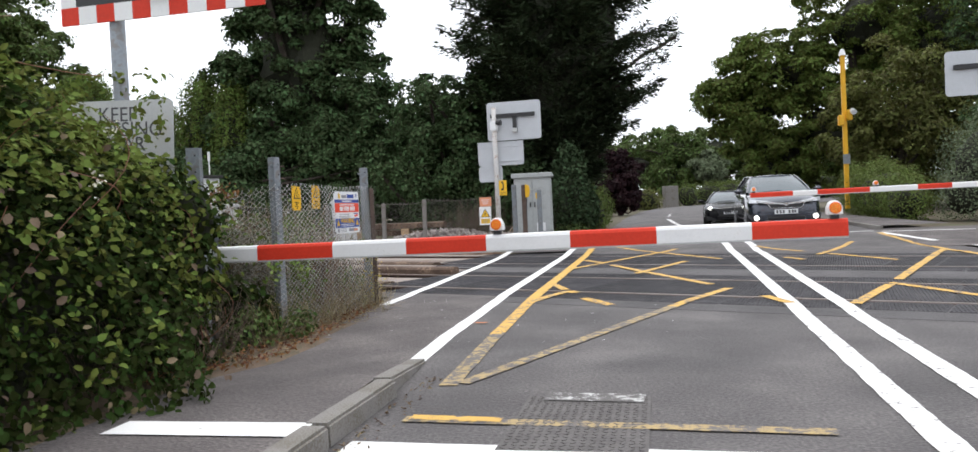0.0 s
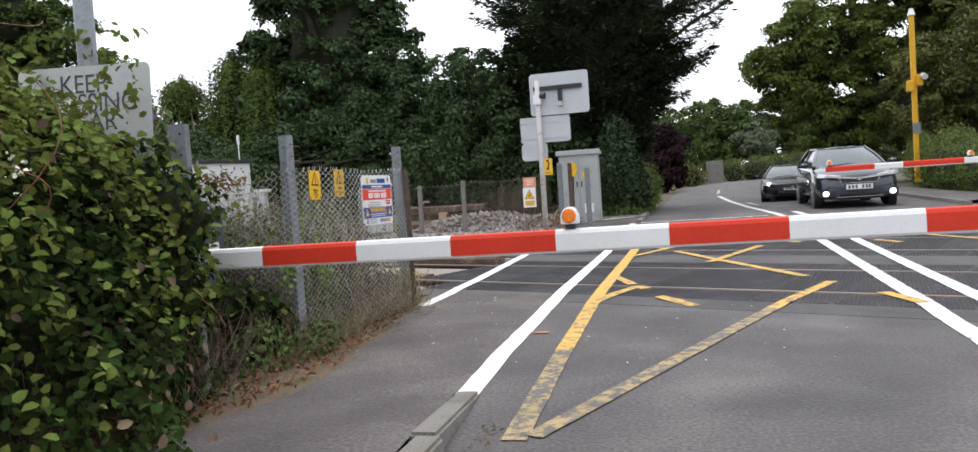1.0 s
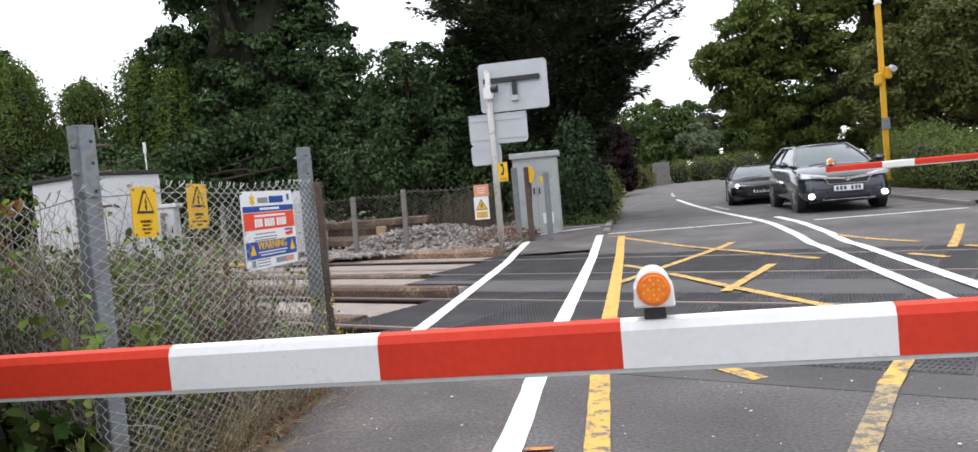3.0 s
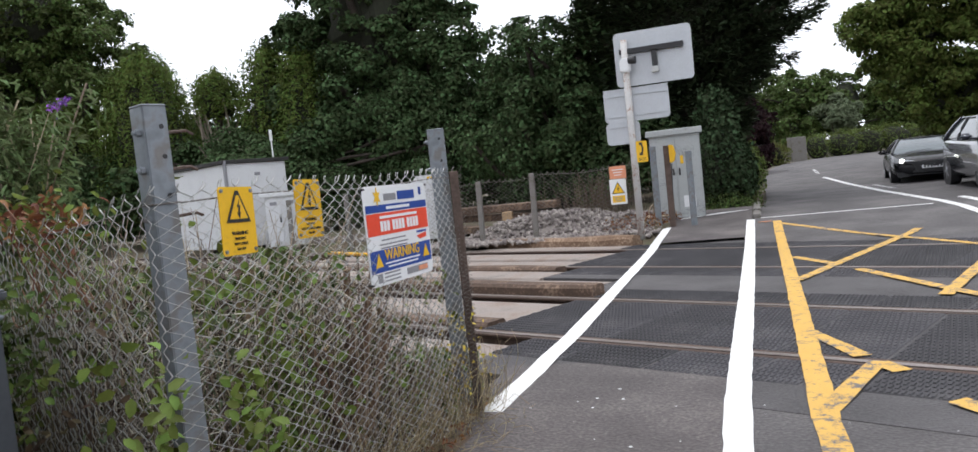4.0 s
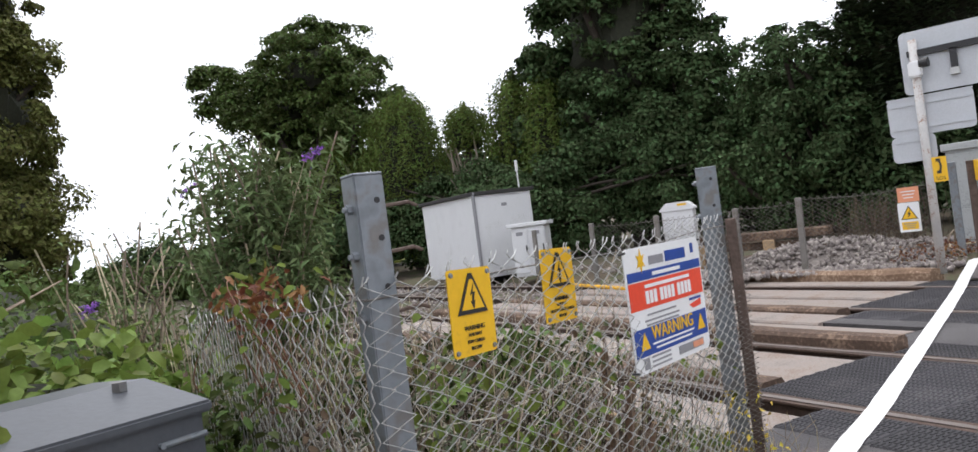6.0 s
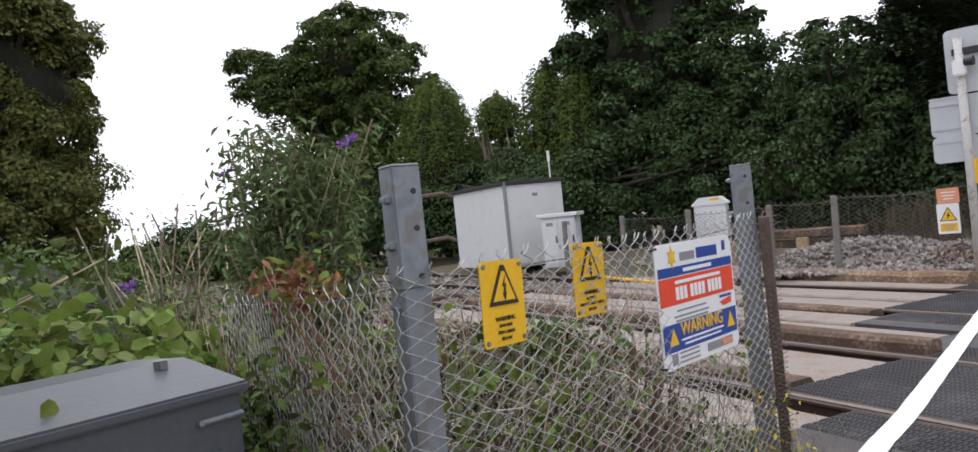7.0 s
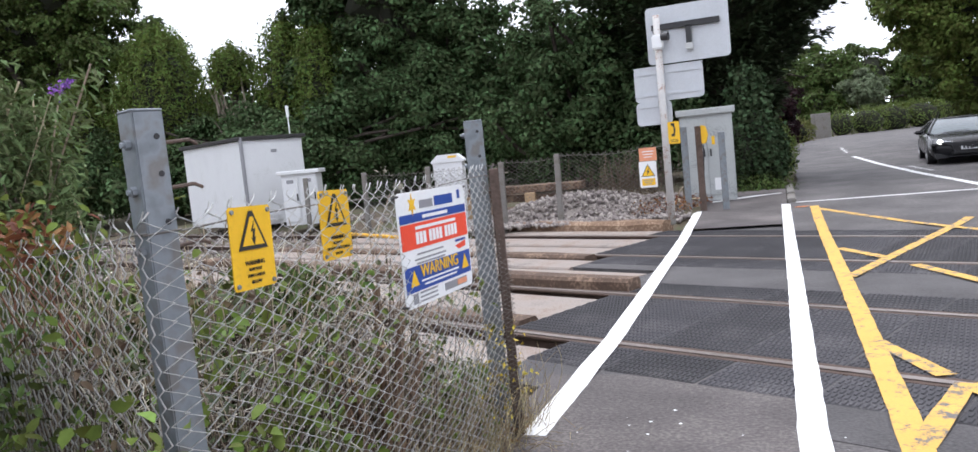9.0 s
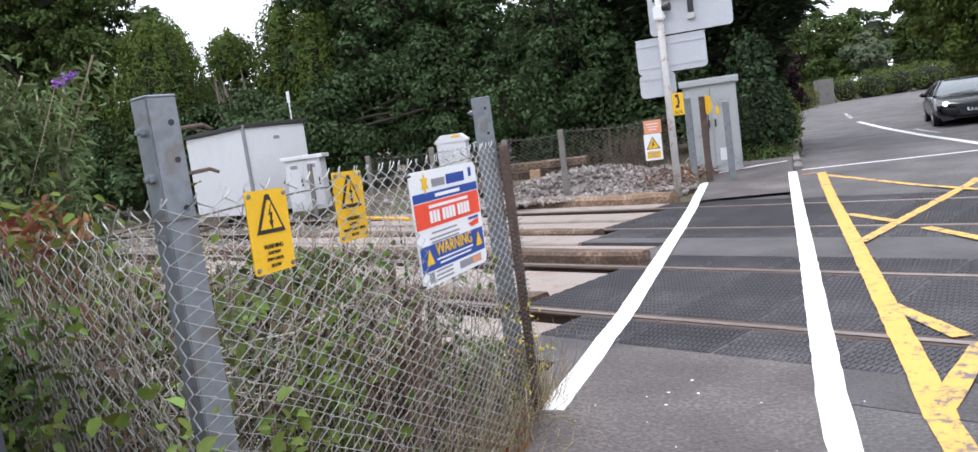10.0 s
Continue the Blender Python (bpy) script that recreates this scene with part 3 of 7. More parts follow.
def stones(name, pts, size, material, label):
    """Angular stones, one at each place."""
    ico = np.array([(0, 0, 1), (0.89, 0, 0.45), (0.28, 0.85, 0.45), (-0.72, 0.53, 0.45), (-0.72, -0.53, 0.45), (0.28, -0.85, 0.45), (0.72, 0.53, -0.45), (-0.28, 0.85, -0.45), (-0.89, 0, -0.45), (-0.28, -0.85, -0.45), (0.72, -0.53, -0.45), (0, 0, -1)])
    tri = np.array([(0, 1, 2), (0, 2, 3), (0, 3, 4), (0, 4, 5), (0, 5, 1), (1, 6, 2), (2, 7, 3), (3, 8, 4), (4, 9, 5), (5, 10, 1), (6, 7, 2), (7, 8, 3), (8, 9, 4), (9, 10, 5), (10, 6, 1), (11, 7, 6), (11, 8, 7), (11, 9, 8), (11, 10, 9), (11, 6, 10)])
    n = len(pts)
    s = RNG.uniform(0.6, 1.4, (n, 1, 3)) * np.asarray(size) * RNG.uniform(0.6, 1.4, (n, 1, 1))
    v = ico[None] * (1 + 0.25 * RNG.normal(size=(n, 12, 1))) * s
    a = RNG.uniform(0, 2 * np.pi, n)
    ca, sa = np.cos(a)[:, None], np.sin(a)[:, None]
    v = np.stack([v[..., 0] * ca - v[..., 1] * sa, v[..., 0] * sa + v[..., 1] * ca, v[..., 2]], 2) + pts[:, None]
    f = (np.arange(n)[:, None, None] * 12 + tri[None]).reshape(-1, 3)
    ob = raw(name, v.reshape(-1, 3), f, material)
    return tagged(ob, label, "ballast", kind="stuff")


def heap_z(x, y):
    """The height of the gravel heap by the far fence."""
    a = ((x + 3.3) / 1.75) ** 2 + ((y - 12.6) / 0.8) ** 2
    b = ((x + 1.9) / 0.8) ** 2 + ((y - 12.3) / 0.6) ** 2
    return 0.1 + max(0.0, 0.38 * (1 - a), 0.26 * (1 - b)) + 0.03 * noise.noise((x * 3, y * 3, 1))


heap = sheet("gravel_heap", [-5.4 + 0.1 * i for i in range(43)], [11.3 + 0.1 * i for i in range(24)], lambda x, y: heap_z(x, y) - 0.03, BALLASTBED)
tagged(heap, "heap of pale grey railway ballast behind a fence", "gravel heap", kind="stuff")
p = np.stack([RNG.uniform(-5.6, -1.35, 3800), RNG.uniform(11.0, 13.4, 3800)], 1)
stones("heap_stones", np.array([(x, y, heap_z(x, y)) for x, y in p]), 0.03, STONE, "loose pale grey ballast stones heaped by a fence")
u, v = RNG.uniform(3.0, 22, 6000) , RNG.uniform(2.4, 9.9, 6000)
p = np.array([(*rail_xy(a, b), wild_z(*rail_xy(a, b)) + 0.02 + 0.05 * (b > 9.2)) for a, b in zip(u, v)])
p = p[p[:, 0] < -1.5]
stones("track_ballast", p, 0.032, STONE, "grey and brown ballast stones around the rails")
u, v = RNG.uniform(4.8, 9, 1500), RNG.uniform(9.0, 10.6, 1500)
p = np.array([(*rail_xy(a, b), wild_z(*rail_xy(a, b)) + 0.03) for a, b in zip(u, v)])
stones("spilled_ballast", p[p[:, 0] < -1.45], 0.03, STONE, "pale spilled ballast stones below a gravel heap")


bm = bmesh.new()
tube(bm, (-7.6, 11.75, 0.12), (-5.7, 10.5, 0.1), 0.03, n=8)
tagged(part("cable_duct", bm, YELLOWPOLE, None, smooth=True), "thin yellow cable duct lying beside the track", "cable duct")

# ---- road markings ----
PAINTED = []


def stripe(name, pts, width, material, label, lift=0.006, rag=0.008, zf=None):
    """A painted line of that width along places in the plan, with slightly ragged edges; each lies a little over the last."""
    PAINTED.append(name)
    lift += 0.0001 * len(PAINTED) - 0.002
    fine = []
    for a, b in zip(pts, pts[1:]):
        n = max(1, int((Vector(b) - Vector(a)).length / 0.12))
        fine += [Vector(a).lerp(Vector(b), i / n) for i in range(n)]
    fine.append(Vector(pts[-1]))
    v, f = [], []
    for i, q in enumerate(fine):
        d = (fine[min(i + 1, len(fine) - 1)] - fine[max(i - 1, 0)]).normalized()
        s = Vector((-d.y, d.x))
        for k in (-1, 1):
            w = width / 2 + rag * noise.noise((q.x * 7, q.y * 7, k * 5.0))
            e = q + s * w * k
            z = zf(e.x, e.y) + 0.002 if zf else ground_z(e.y)
            rub = 0.012 * min(1, max(0, S * e.x + C * e.y - 2.5) / 0.3) * min(1, max(0, 9.2 - S * e.x - C * e.y) / 0.3) if not zf else 0
            v.append((e.x, e.y, z + lift + rub))
        if i:
            f.append((2 * i - 2, 2 * i - 1, 2 * i + 1, 2 * i))
    ob = raw(name, v, f, material)
    return tagged(ob, label, "road marking", kind="structure")


LW = "bright white painted line on dark asphalt"
stripe("footway_line", [(0.13, -0.42), (0.08, 0.6), (0.03, 2.7), (0.025, 6.1), (0.0, 11.9)], 0.125, PAINTW, LW, 0.007)
stripe("footway_line", [(-1.17, 2.5), (-1.13, 4.1), (-1.18, 6.8), (-1.27, 11.6)], 0.125, PAINTW, LW, 0.007)
stripe("centre_line", [(2.77, -6), (2.77, -2), (2.85, 4), (2.93, 10), (2.82, 12.6), (2.45, 16.3), (2.2, 20), (2.0, 25)], 0.13, PAINTW3, LW, 0.007)
stripe("centre_line", [(3.17, -6), (3.18, -1.15), (3.25, 4), (3.36, 10), (3.2, 13.2)], 0.13, PAINTW3, LW, 0.007)
stripe("centre_dash", [(2.05, 28), (2.2, 33)], 0.12, PAINTW2, "short worn white dash on the road", 0.007)
stripe("centre_dash", [(2.75, 16.6), (2.6, 18.6)], 0.1, PAINTW2, "short worn white dash on the road", 0.007)
stripe("stop_line", [(0.38, -2.23), (2.68, -2.3)], 0.2, PAINTW, "white stop line across the lane", 0.007)
stripe("footway_stop_line", [(-0.66, -2.3), (0.24, -2.29)], 0.2, PAINTW, "white stop line across the footway", 0.006, zf=path_z)
stripe("far_stop_line", [(0.14, 12.05), (2.62, 12.2)], 0.1, PAINTW, "white stop line beyond the crossing", 0.007)
stripe("far_stop_line", [(3.55, 11.75), (5.95, 11.9)], 0.12, PAINTW, "white stop line in front of a waiting car", 0.007)
stripe("far_footway_line", [(-1.15, 12.55), (-0.05, 13.05)], 0.1, PAINTW, "white line across the footway", 0.006, zf=path_z)
stripe("edge_line", [(5.95, 11.35), (6.6, 8.3), (7.1, 6)], 0.13, PAINTW, LW, 0.007)
stripe("edge_line", [(6.0, 11.5), (7.6, 11.3)], 0.08, PAINTW, LW, 0.012)
LY = "yellow box marking painted on the crossing"
stripe("yellow_edge_line", [(0.38, 11.4), (0.4, 6.1), (0.4, 2.4)], 0.12, PAINTY3, LY)
stripe("yellow_edge_line", [(0.4, 2.4), (0.46, 0.6)], 0.11, PAINTY, LY)
stripe("yellow_edge_line", [(0.46, 0.6), (0.53, -1.1)], 0.11, PAINTY2, "faded yellow edge line on asphalt")
for pts in ([(0.44, 6.14), (1.2, 7.85), (1.98, 9.6)], [(0.4, 11.13), (1.8, 8.71), (2.6, 7.1)], [(0.47, 7.72), (0.84, 6.98)], [(0.98, 6.6), (1.5, 5.3), (2.24, 3.6)],
            [(2.08, 6.88), (1.39, 5.13)], [(0.42, 4.08), (0.66, 3.42)], [(0.42, 2.52), (0.72, 3.3)], [(0.72, 3.28), (0.8, 3.1)], [(0.94, 2.62), (1.24, 2.15)], [(2.4, 3.2), (1.8, 1.95)], [(2.66, 2.5), (2.82, 1.95)],
            [(5.98, 7.93), (4.14, 3.63)], [(3.95, 3.2), (3.31, 1.83)], [(3.98, 3.36), (4.5, 1.95)], [(5.07, 9.83), (4.05, 7.35)], [(4.22, 7.43), (4.79, 6.0)], [(5.9, 11.3), (5.95, 6.4)], [(3.4, 9.6), (4.0, 8.2)], [(3.5, 7.0), (3.7, 6.5)]):
    stripe("yellow_box_line", pts, 0.1, PAINTY, LY)
stripe("faded_box_line", [(1.8, 1.95), (1.1, 0.2), (0.6, -1.05)], 0.1, PAINTY2, "faded yellow diagonal on asphalt")
stripe("faded_cross_line", [(0.5, -1.78), (2.4, -1.9)], 0.09, PAINTY2, "faded yellow line across the lane")
stripe("faded_cross_line", [(0.53, -1.76), (0.98, -1.79)], 0.08, PAINTY, "faded yellow line across the lane", 0.009)
stripe("worn_patch", [(1.12, -1.35), (1.62, -1.38)], 0.16, PAINTW4, "worn white paint patch on a manhole cover", 0.0095)

SPRAY = worn("orange_spray_paint", (0.7, 0.22, 0.05), (0.12, 0.11, 0.108), 0.5)
stripe("sprayed_mark", [(0.12, 11.35), (0.3, 11.36)], 0.06, SPRAY, "small orange sprayed mark on asphalt", 0.008)
stripe("sprayed_mark", [(0.14, 1.15), (0.26, 1.16)], 0.035, SPRAY, "small orange sprayed mark on asphalt", 0.008)
bm = bmesh.new()
for k in range(90):
    x, yy = random.uniform(-1.1, 2.4), random.uniform(0.2, 2.9)
    r = random.uniform(0.002, 0.006) if random.random() < 0.9 else 0.01
    a0 = random.random() * 6
    vs = [bm.verts.new((x + r * random.uniform(0.6, 1.2) * math.cos(a0 + i * 1.05), yy + r * random.uniform(0.6, 1.2) * math.sin(a0 + i * 1.05), 0.0085)) for i in range(6)]
    bm.faces.new(vs)
tagged(part("pale_chips", bm, SIGNWHITE, None), "small pale chips and spots scattered on the asphalt", "chips", kind="stuff")

cover = thing("manhole_cover", "dark cast iron manhole cover in the lane", "manhole cover", kind="structure")
bm = bmesh.new()
box(bm, (1.34, -1.77, 0.0), (0.62, 0.9, 0.012))
bevel(bm, 0.003, 1)
part("cover_plate", bm, IRON, cover)
bm = bmesh.new()
for i in range(15):
    for j in range(22):
        box(bm, (1.06 + 0.04 * i, -2.19 + 0.04 * j, 0.0075), (0.024, 0.01, 0.0026), 45 if (i + j) % 2 else -45)
part("cover_tread", bm, IRON, cover)


# ---- barriers ----
def boom(name, x0, x1, y, z0, z1, tip_dir, bands, thick, lamps, label):
    """A striped barrier arm along x between x0 and x1, with lamps on top."""
    t = thing(name, label, "barrier")
    xs = [x0] + bands + [x1]
    for i, (a, b) in enumerate(zip(xs, xs[1:])):
        bm = bmesh.new()
        h, w = thick, thick * 0.55
        prof = [(-w, -h), (w, -h), (w, h * 0.55), (w * 0.7, h * 0.9), (0, h), (-w * 0.7, h * 0.9), (-w, h * 0.55)]
        vs = prism(bm, prof, a, b, "x")
        for q in vs:
            k = (q.co.x - x0) / (x1 - x0)
            q.co = Vector((q.co.x, y + q.co.y, z0 + (z1 - z0) * k + q.co.z))
        part("arm_section", bm, (WHITEPAINT, REDPAINT)[i % 2] if x0 < 0 else (REDPAINT, WHITEPAINT)[i % 2], t, ("white", "red")[i % 2 if x0 < 0 else 1 - i % 2] + " reflective band")
    bm = bmesh.new()
    box(bm, ((x0 + x1) / 2, y, (z0 + z1) / 2 - thick - 0.004), (x1 - x0, 0.05, 0.012))
    for q in bm.verts:
        q.co.z += (z1 - z0) * ((q.co.x - x0) / (x1 - x0) - 0.5)
    part("edge_strip", bm, DULLWHITE, t)
    for lx in lamps:
        k = (lx - x0) / (x1 - x0)
        z = z0 + (z1 - z0) * k + thick
        bm = bmesh.new()
        box(bm, (lx, y, z + 0.012), (0.045, 0.05, 0.026))
        part("lamp_foot", bm, BLACK, t)
        bm = bmesh.new()
        arch = [(-0.043, 0.0), (0.043, 0.0), (0.041, 0.042)] + [(0.037 * math.cos(a), 0.042 + 0.04 * math.sin(a)) for a in np.linspace(0.2, math.pi - 0.2, 9)] + [(-0.041, 0.042)]
        prism(bm, [(lx + a, z + 0.024 + b) for a, b in arch], y - 0.04, y + 0.04, "y")
        bevel(bm, 0.004, 1)
        lamp = part("warning_lamp", bm, WHITEPAINT, t, "white lamp housing with an orange lens")
        for side in (-1, 1):
            bm = bmesh.new()
            tube(bm, (lx, y + side * 0.039, z + 0.063), (lx, y + side * 0.049, z + 0.063), 0.033, 0.029, 18)
            tube(bm, (lx, y + side * 0.039, z + 0.063), (lx, y + side * 0.044, z + 0.063), 0.035, 0.035, 18)
            part("lens", bm, ORANGE, lamp, "orange faceted lens")
            bm = bmesh.new()
            for i in range(13):
                rr, aa = (0.0, 0.0) if i == 0 else (0.011, i * math.pi / 2) if i < 5 else (0.021, i * math.pi / 4 + 0.3)
                tube(bm, (lx + rr * math.cos(aa), y + side * 0.047, z + 0.063 + rr * math.sin(aa)), (lx + rr * math.cos(aa), y + side * 0.0512, z + 0.063 + rr * math.sin(aa)), 0.0042, 0.002, 6)
            tagged(part("lens_facets", bm, YELLOWSIGN, lamp), kind="stuff")
    return t


boom("level_crossing_barrier", -1.5, 2.8, -0.35, 0.747, 0.772, 1, [-0.99, -0.435, 0.085, 0.626, 1.169, 1.702, 2.262], 0.052, [0.7, 2.73], "lowered red and white striped barrier arm with orange lamps")
boom("far_level_crossing_barrier", 3.36, 8.3, 9.84, 0.95, 0.97, 1, [4.1, 4.52, 5.4, 6.18, 6.73, 7.15, 7.6], 0.045, [3.42, 5.5], "lowered red and white striped barrier arm across the far lane")


def machine(at, turn, label):
    """A barrier machine: a grey steel housing with a pitched lid, access door, lock and plate."""
    t = thing("barrier_machine", label, "machine housing", at, turn)
    bm = bmesh.new()
    box(bm, (0, 0, 0.5), (0.5, 0.7, 1.0))
    bevel(bm, 0.012, 2)
    part("housing", bm, BOXGREY, t)
    bm = bmesh.new()
    prism(bm, [(-0.265, 0.98), (0.265, 0.98), (0.265, 1.005), (0.0, 1.05), (-0.265, 1.035)], -0.365, 0.365, "y")
    bevel(bm, 0.006, 2)
    part("lid", bm, BOXGREY, t)
    bm = bmesh.new()
    box(bm, (0.256, -0.02, 0.46), (0.012, 0.56, 0.76))
    bevel(bm, 0.004, 1)
    door = part("door", bm, BOXGREY, t)
    bm = bmesh.new()
    box(bm, (0.268, -0.02, 0.862), (0.03, 0.6, 0.012))
    part("drip_rail", bm, BOXGREY, door)
    bm = bmesh.new()
    box(bm, (0.264, 0.18, 0.75), (0.003, 0.15, 0.075))
    plate = part("maker_plate", bm, SIGNWHITE, door, "white maker's plate")
    bm = bmesh.new()
    box(bm, (0.2665, 0.18, 0.765), (0.002, 0.12, 0.016))
    for i in range(3):
        box(bm, (0.2665, 0.175 - 0.005 * i, 0.742 - 0.011 * i), (0.002, 0.09 - 0.02 * i, 0.004))
    part("print_bar", bm, SIGNGREY, plate)
    bm = bmesh.new()
    tube(bm, (0.255, 0.24, 0.935), (0.255, 0.345, 0.935), 0.007, n=8)
    tube(bm, (0.245, 0.24, 0.935), (0.262, 0.24, 0.935), 0.007, n=8)
    part("latch_rod", bm, GALV, t)
    bm = bmesh.new()
    tube(bm, (0.05, 0.27, 1.04), (0.05, 0.27, 1.062), 0.018, n=6)
    part("lid_bolt", bm, GALV, t)
    bm = bmesh.new()
    tube(bm, (0.1, -0.42, 0.72), (0.1, -0.33, 0.72), 0.07, n=16)
    part("pivot_hub", bm, GALV, t)
    bm = bmesh.new()
    box(bm, (0, 0, -0.02), (0.6, 0.8, 0.1))
    part("plinth", bm, KERB, t)
    return t


machine((-1.94, -0.01, 0.02), 0, "grey steel barrier machine housing half hidden by brambles")
machine((8.4, 10.2, 0.06), 180, "grey steel barrier machine housing beside the far lane")


# ---- near fence ----
def steel_post(at, height, w, d, turn, label, group, material=None, hooks=False):
    """A pressed channel post with bolts, bolt holes and, if asked, bent wire hooks."""
    t = thing("fence_post", label, "fence post", at, turn, group)
    bm = bmesh.new()
    k = 0.007
    prism(bm, [(-w / 2, -d / 2), (w / 2, -d / 2), (w / 2, d / 2), (w / 2 - k, d / 2), (w / 2 - k, -d / 2 + k), (-w / 2 + k, -d / 2 + k), (-w / 2 + k, d / 2), (-w / 2, d / 2)], -0.15, height, "z")
    bevel(bm, 0.003, 2)
    part("channel", bm, material or GALV, t)
    bm = bmesh.new()
    box(bm, (0, 0, height + 0.001), (w, d, 0.006))
    bevel(bm, 0.002, 1)
    part("cap", bm, material or GALV, t)
    for z in (0.07, 0.17, 0.3) if hooks else (0.06, 0.2):
        bm = bmesh.new()
        tube(bm, (-w / 2 - 0.012, -d * 0.1, height - z), (-w / 2 + 0.002, -d * 0.1, height - z), 0.011, 0.011, 6)
        tube(bm, (-w / 2 - 0.02, -d * 0.1, height - z), (-w / 2, -d * 0.1, height - z), 0.006, 0.006, 6)
        part("bolt", bm, GALV, t)
        bm = bmesh.new()
        tube(bm, (w * 0.2, -d / 2 - 0.001, height - z * 0.8), (w * 0.2, -d / 2 + 0.012, height - z * 0.8), 0.007, n=8)
        part("bolt_hole", bm, BLACK, t)
        if hooks:
            bm = bmesh.new()
            tube(bm, (w / 2 - 0.01, 0, height - z), (w / 2 + 0.075, 0.01, height - z + 0.006), 0.0045, n=6)
            tube(bm, (w / 2 + 0.075, 0.01, height - z + 0.006), (w / 2 + 0.1, 0.02, height - z - 0.003), 0.0045, n=6)
            part("wire_hook", bm, RUSTPOST, t)
    return t


P1, P2 = (-1.305, 0.535), (-1.33, 2.56)
steel_post((*P1, 0), 1.468, 0.068, 0.068, 70, "tall galvanised steel fence post with bolts and bent wire hooks", "steel fence posts", hooks=True)
steel_post((*P2, 0), 1.46, 0.085, 0.06, 20, "galvanised steel end post of the wire fence", "steel fence posts")
steel_post((-1.34, -0.52, 0), 1.48, 0.09, 0.06, 10, "grey steel post sunk in the brambles", "steel fence posts")
bm = bmesh.new()
prism(bm, [(-0.022, -0.02), (0.022, -0.02), (0.02, 0.02), (-0.02, 0.02)], -0.1, 1.24, "z")
bevel(bm, 0.004, 1)
rp = part("end_stake", bm, RUSTPOST, None)
rp.matrix_world = pose(-1.238, 2.52, 0, 1.6, 0, 20)
tagged(rp, "rusted brown stake at the fence end, wrapped in wire", "fence stake")


def chain_link(name, a, b, z0, z1, material, label, cell=0.05, r=0.002, sag=0.0, far=False, round_post=0.0, post_at=0.0, drop=0.0):
    """Woven diamond wire between two places in the plan: zigzag wires hooked into one another, with top ends bent over."""
    t = thing(name, label, "wire fence")
    a, b = np.array(a, float), np.array(b, float)
    d = b - a
    length = np.linalg.norm(d)
    d = d / length
    nrm = np.array([-d[1], d[0]])
    n, m = int(length / cell), int((z1 - z0) / (cell * 1.05)) * 2
    z = np.linspace(z0, z1, m + 1)
    k = np.arange(m + 1)
    paths = []
    for i in range(n):
        s = (i + np.where((k + i) % 2 == 0, -0.02, 1.02)) * cell
        off = np.where((k + i) % 2 == 0, 1, -1) * 0.0035 - round_post * np.exp(-((s - post_at) / 0.16) ** 2) + (0.014 * np.sin(s * 2.1 + z * 3) + 0.01 * np.sin(s * 7 + z * 5)) * (1 - np.exp(-((s - post_at) / 0.2) ** 2))
        jit = 0.003 * RNG.normal(size=m + 1)
        zz = z + 0.008 * np.sin(s * 4.3) * (z / z1) - (sag * np.sin(np.pi * np.clip(s / length, 0, 1)) + drop * (1 - s / length)) * z / z1
        xy = a[None] + (s + jit)[:, None] * d[None] + off[:, None] * nrm[None]
        q = np.column_stack([xy, zz])
        lean = RNG.uniform(-0.3, 0.5) * cell
        tip = np.array([[*(q[-1, :2] + d * lean), q[-1, 2] + 0.009], [*(q[-1, :2] + d * (lean + 0.008)), q[-1, 2] + 0.016 + 0.008 * RNG.random()]])
        paths.append(np.vstack([q, tip]))
    if n > 60 or far:
        tagged(strands("woven_wire", np.array(paths), r, material, t, sides=4), kind="stuff")
    else:
        for q in paths:
            strands("wire", q[None], r, material, t, sides=4)
    line = []
    for i in range(25):
        s = length * i / 24
        line.append((*(a + d * s + nrm * 0.006), z1 - 0.03 + 0.008 * math.sin(s * 4.3) - sag * math.sin(math.pi * i / 24) - drop * (1 - i / 24)))
    strands("straining_wire", np.array([line]), r, OLDWIRE, t, sides=4)
    return t


chain_link("chain_link_fence", (-1.25, 0.556), (-1.262, 2.52), 0.02, 1.235, WIRE, "galvanised chain-link mesh between steel posts, slightly slack", cell=0.04, r=0.0023)
chain_link("chain_link_fence", (-2.7, 0.95), (-1.357, 0.503), 0.02, 1.235, WIRE, "galvanised chain-link mesh leading into the brambles", cell=0.04, r=0.0023, sag=0.012, post_at=1.4, drop=0.09)
for a_, b_ in (((-1.357, 0.503), (-1.281, 0.477)), ((-1.281, 0.477), (-1.25, 0.556))):
    chain_link("chain_link_wrap", a_, b_, 0.02, 1.235, WIRE, "chain-link mesh bent round a galvanised post", cell=0.0385, r=0.0023)
chain_link("chain_link_wrap", (-1.262, 2.46), (-1.19, 2.5), 0.05, 1.24, OLDWIRE, "wire mesh end wrapped round a rusted stake", cell=0.02, r=0.0026)


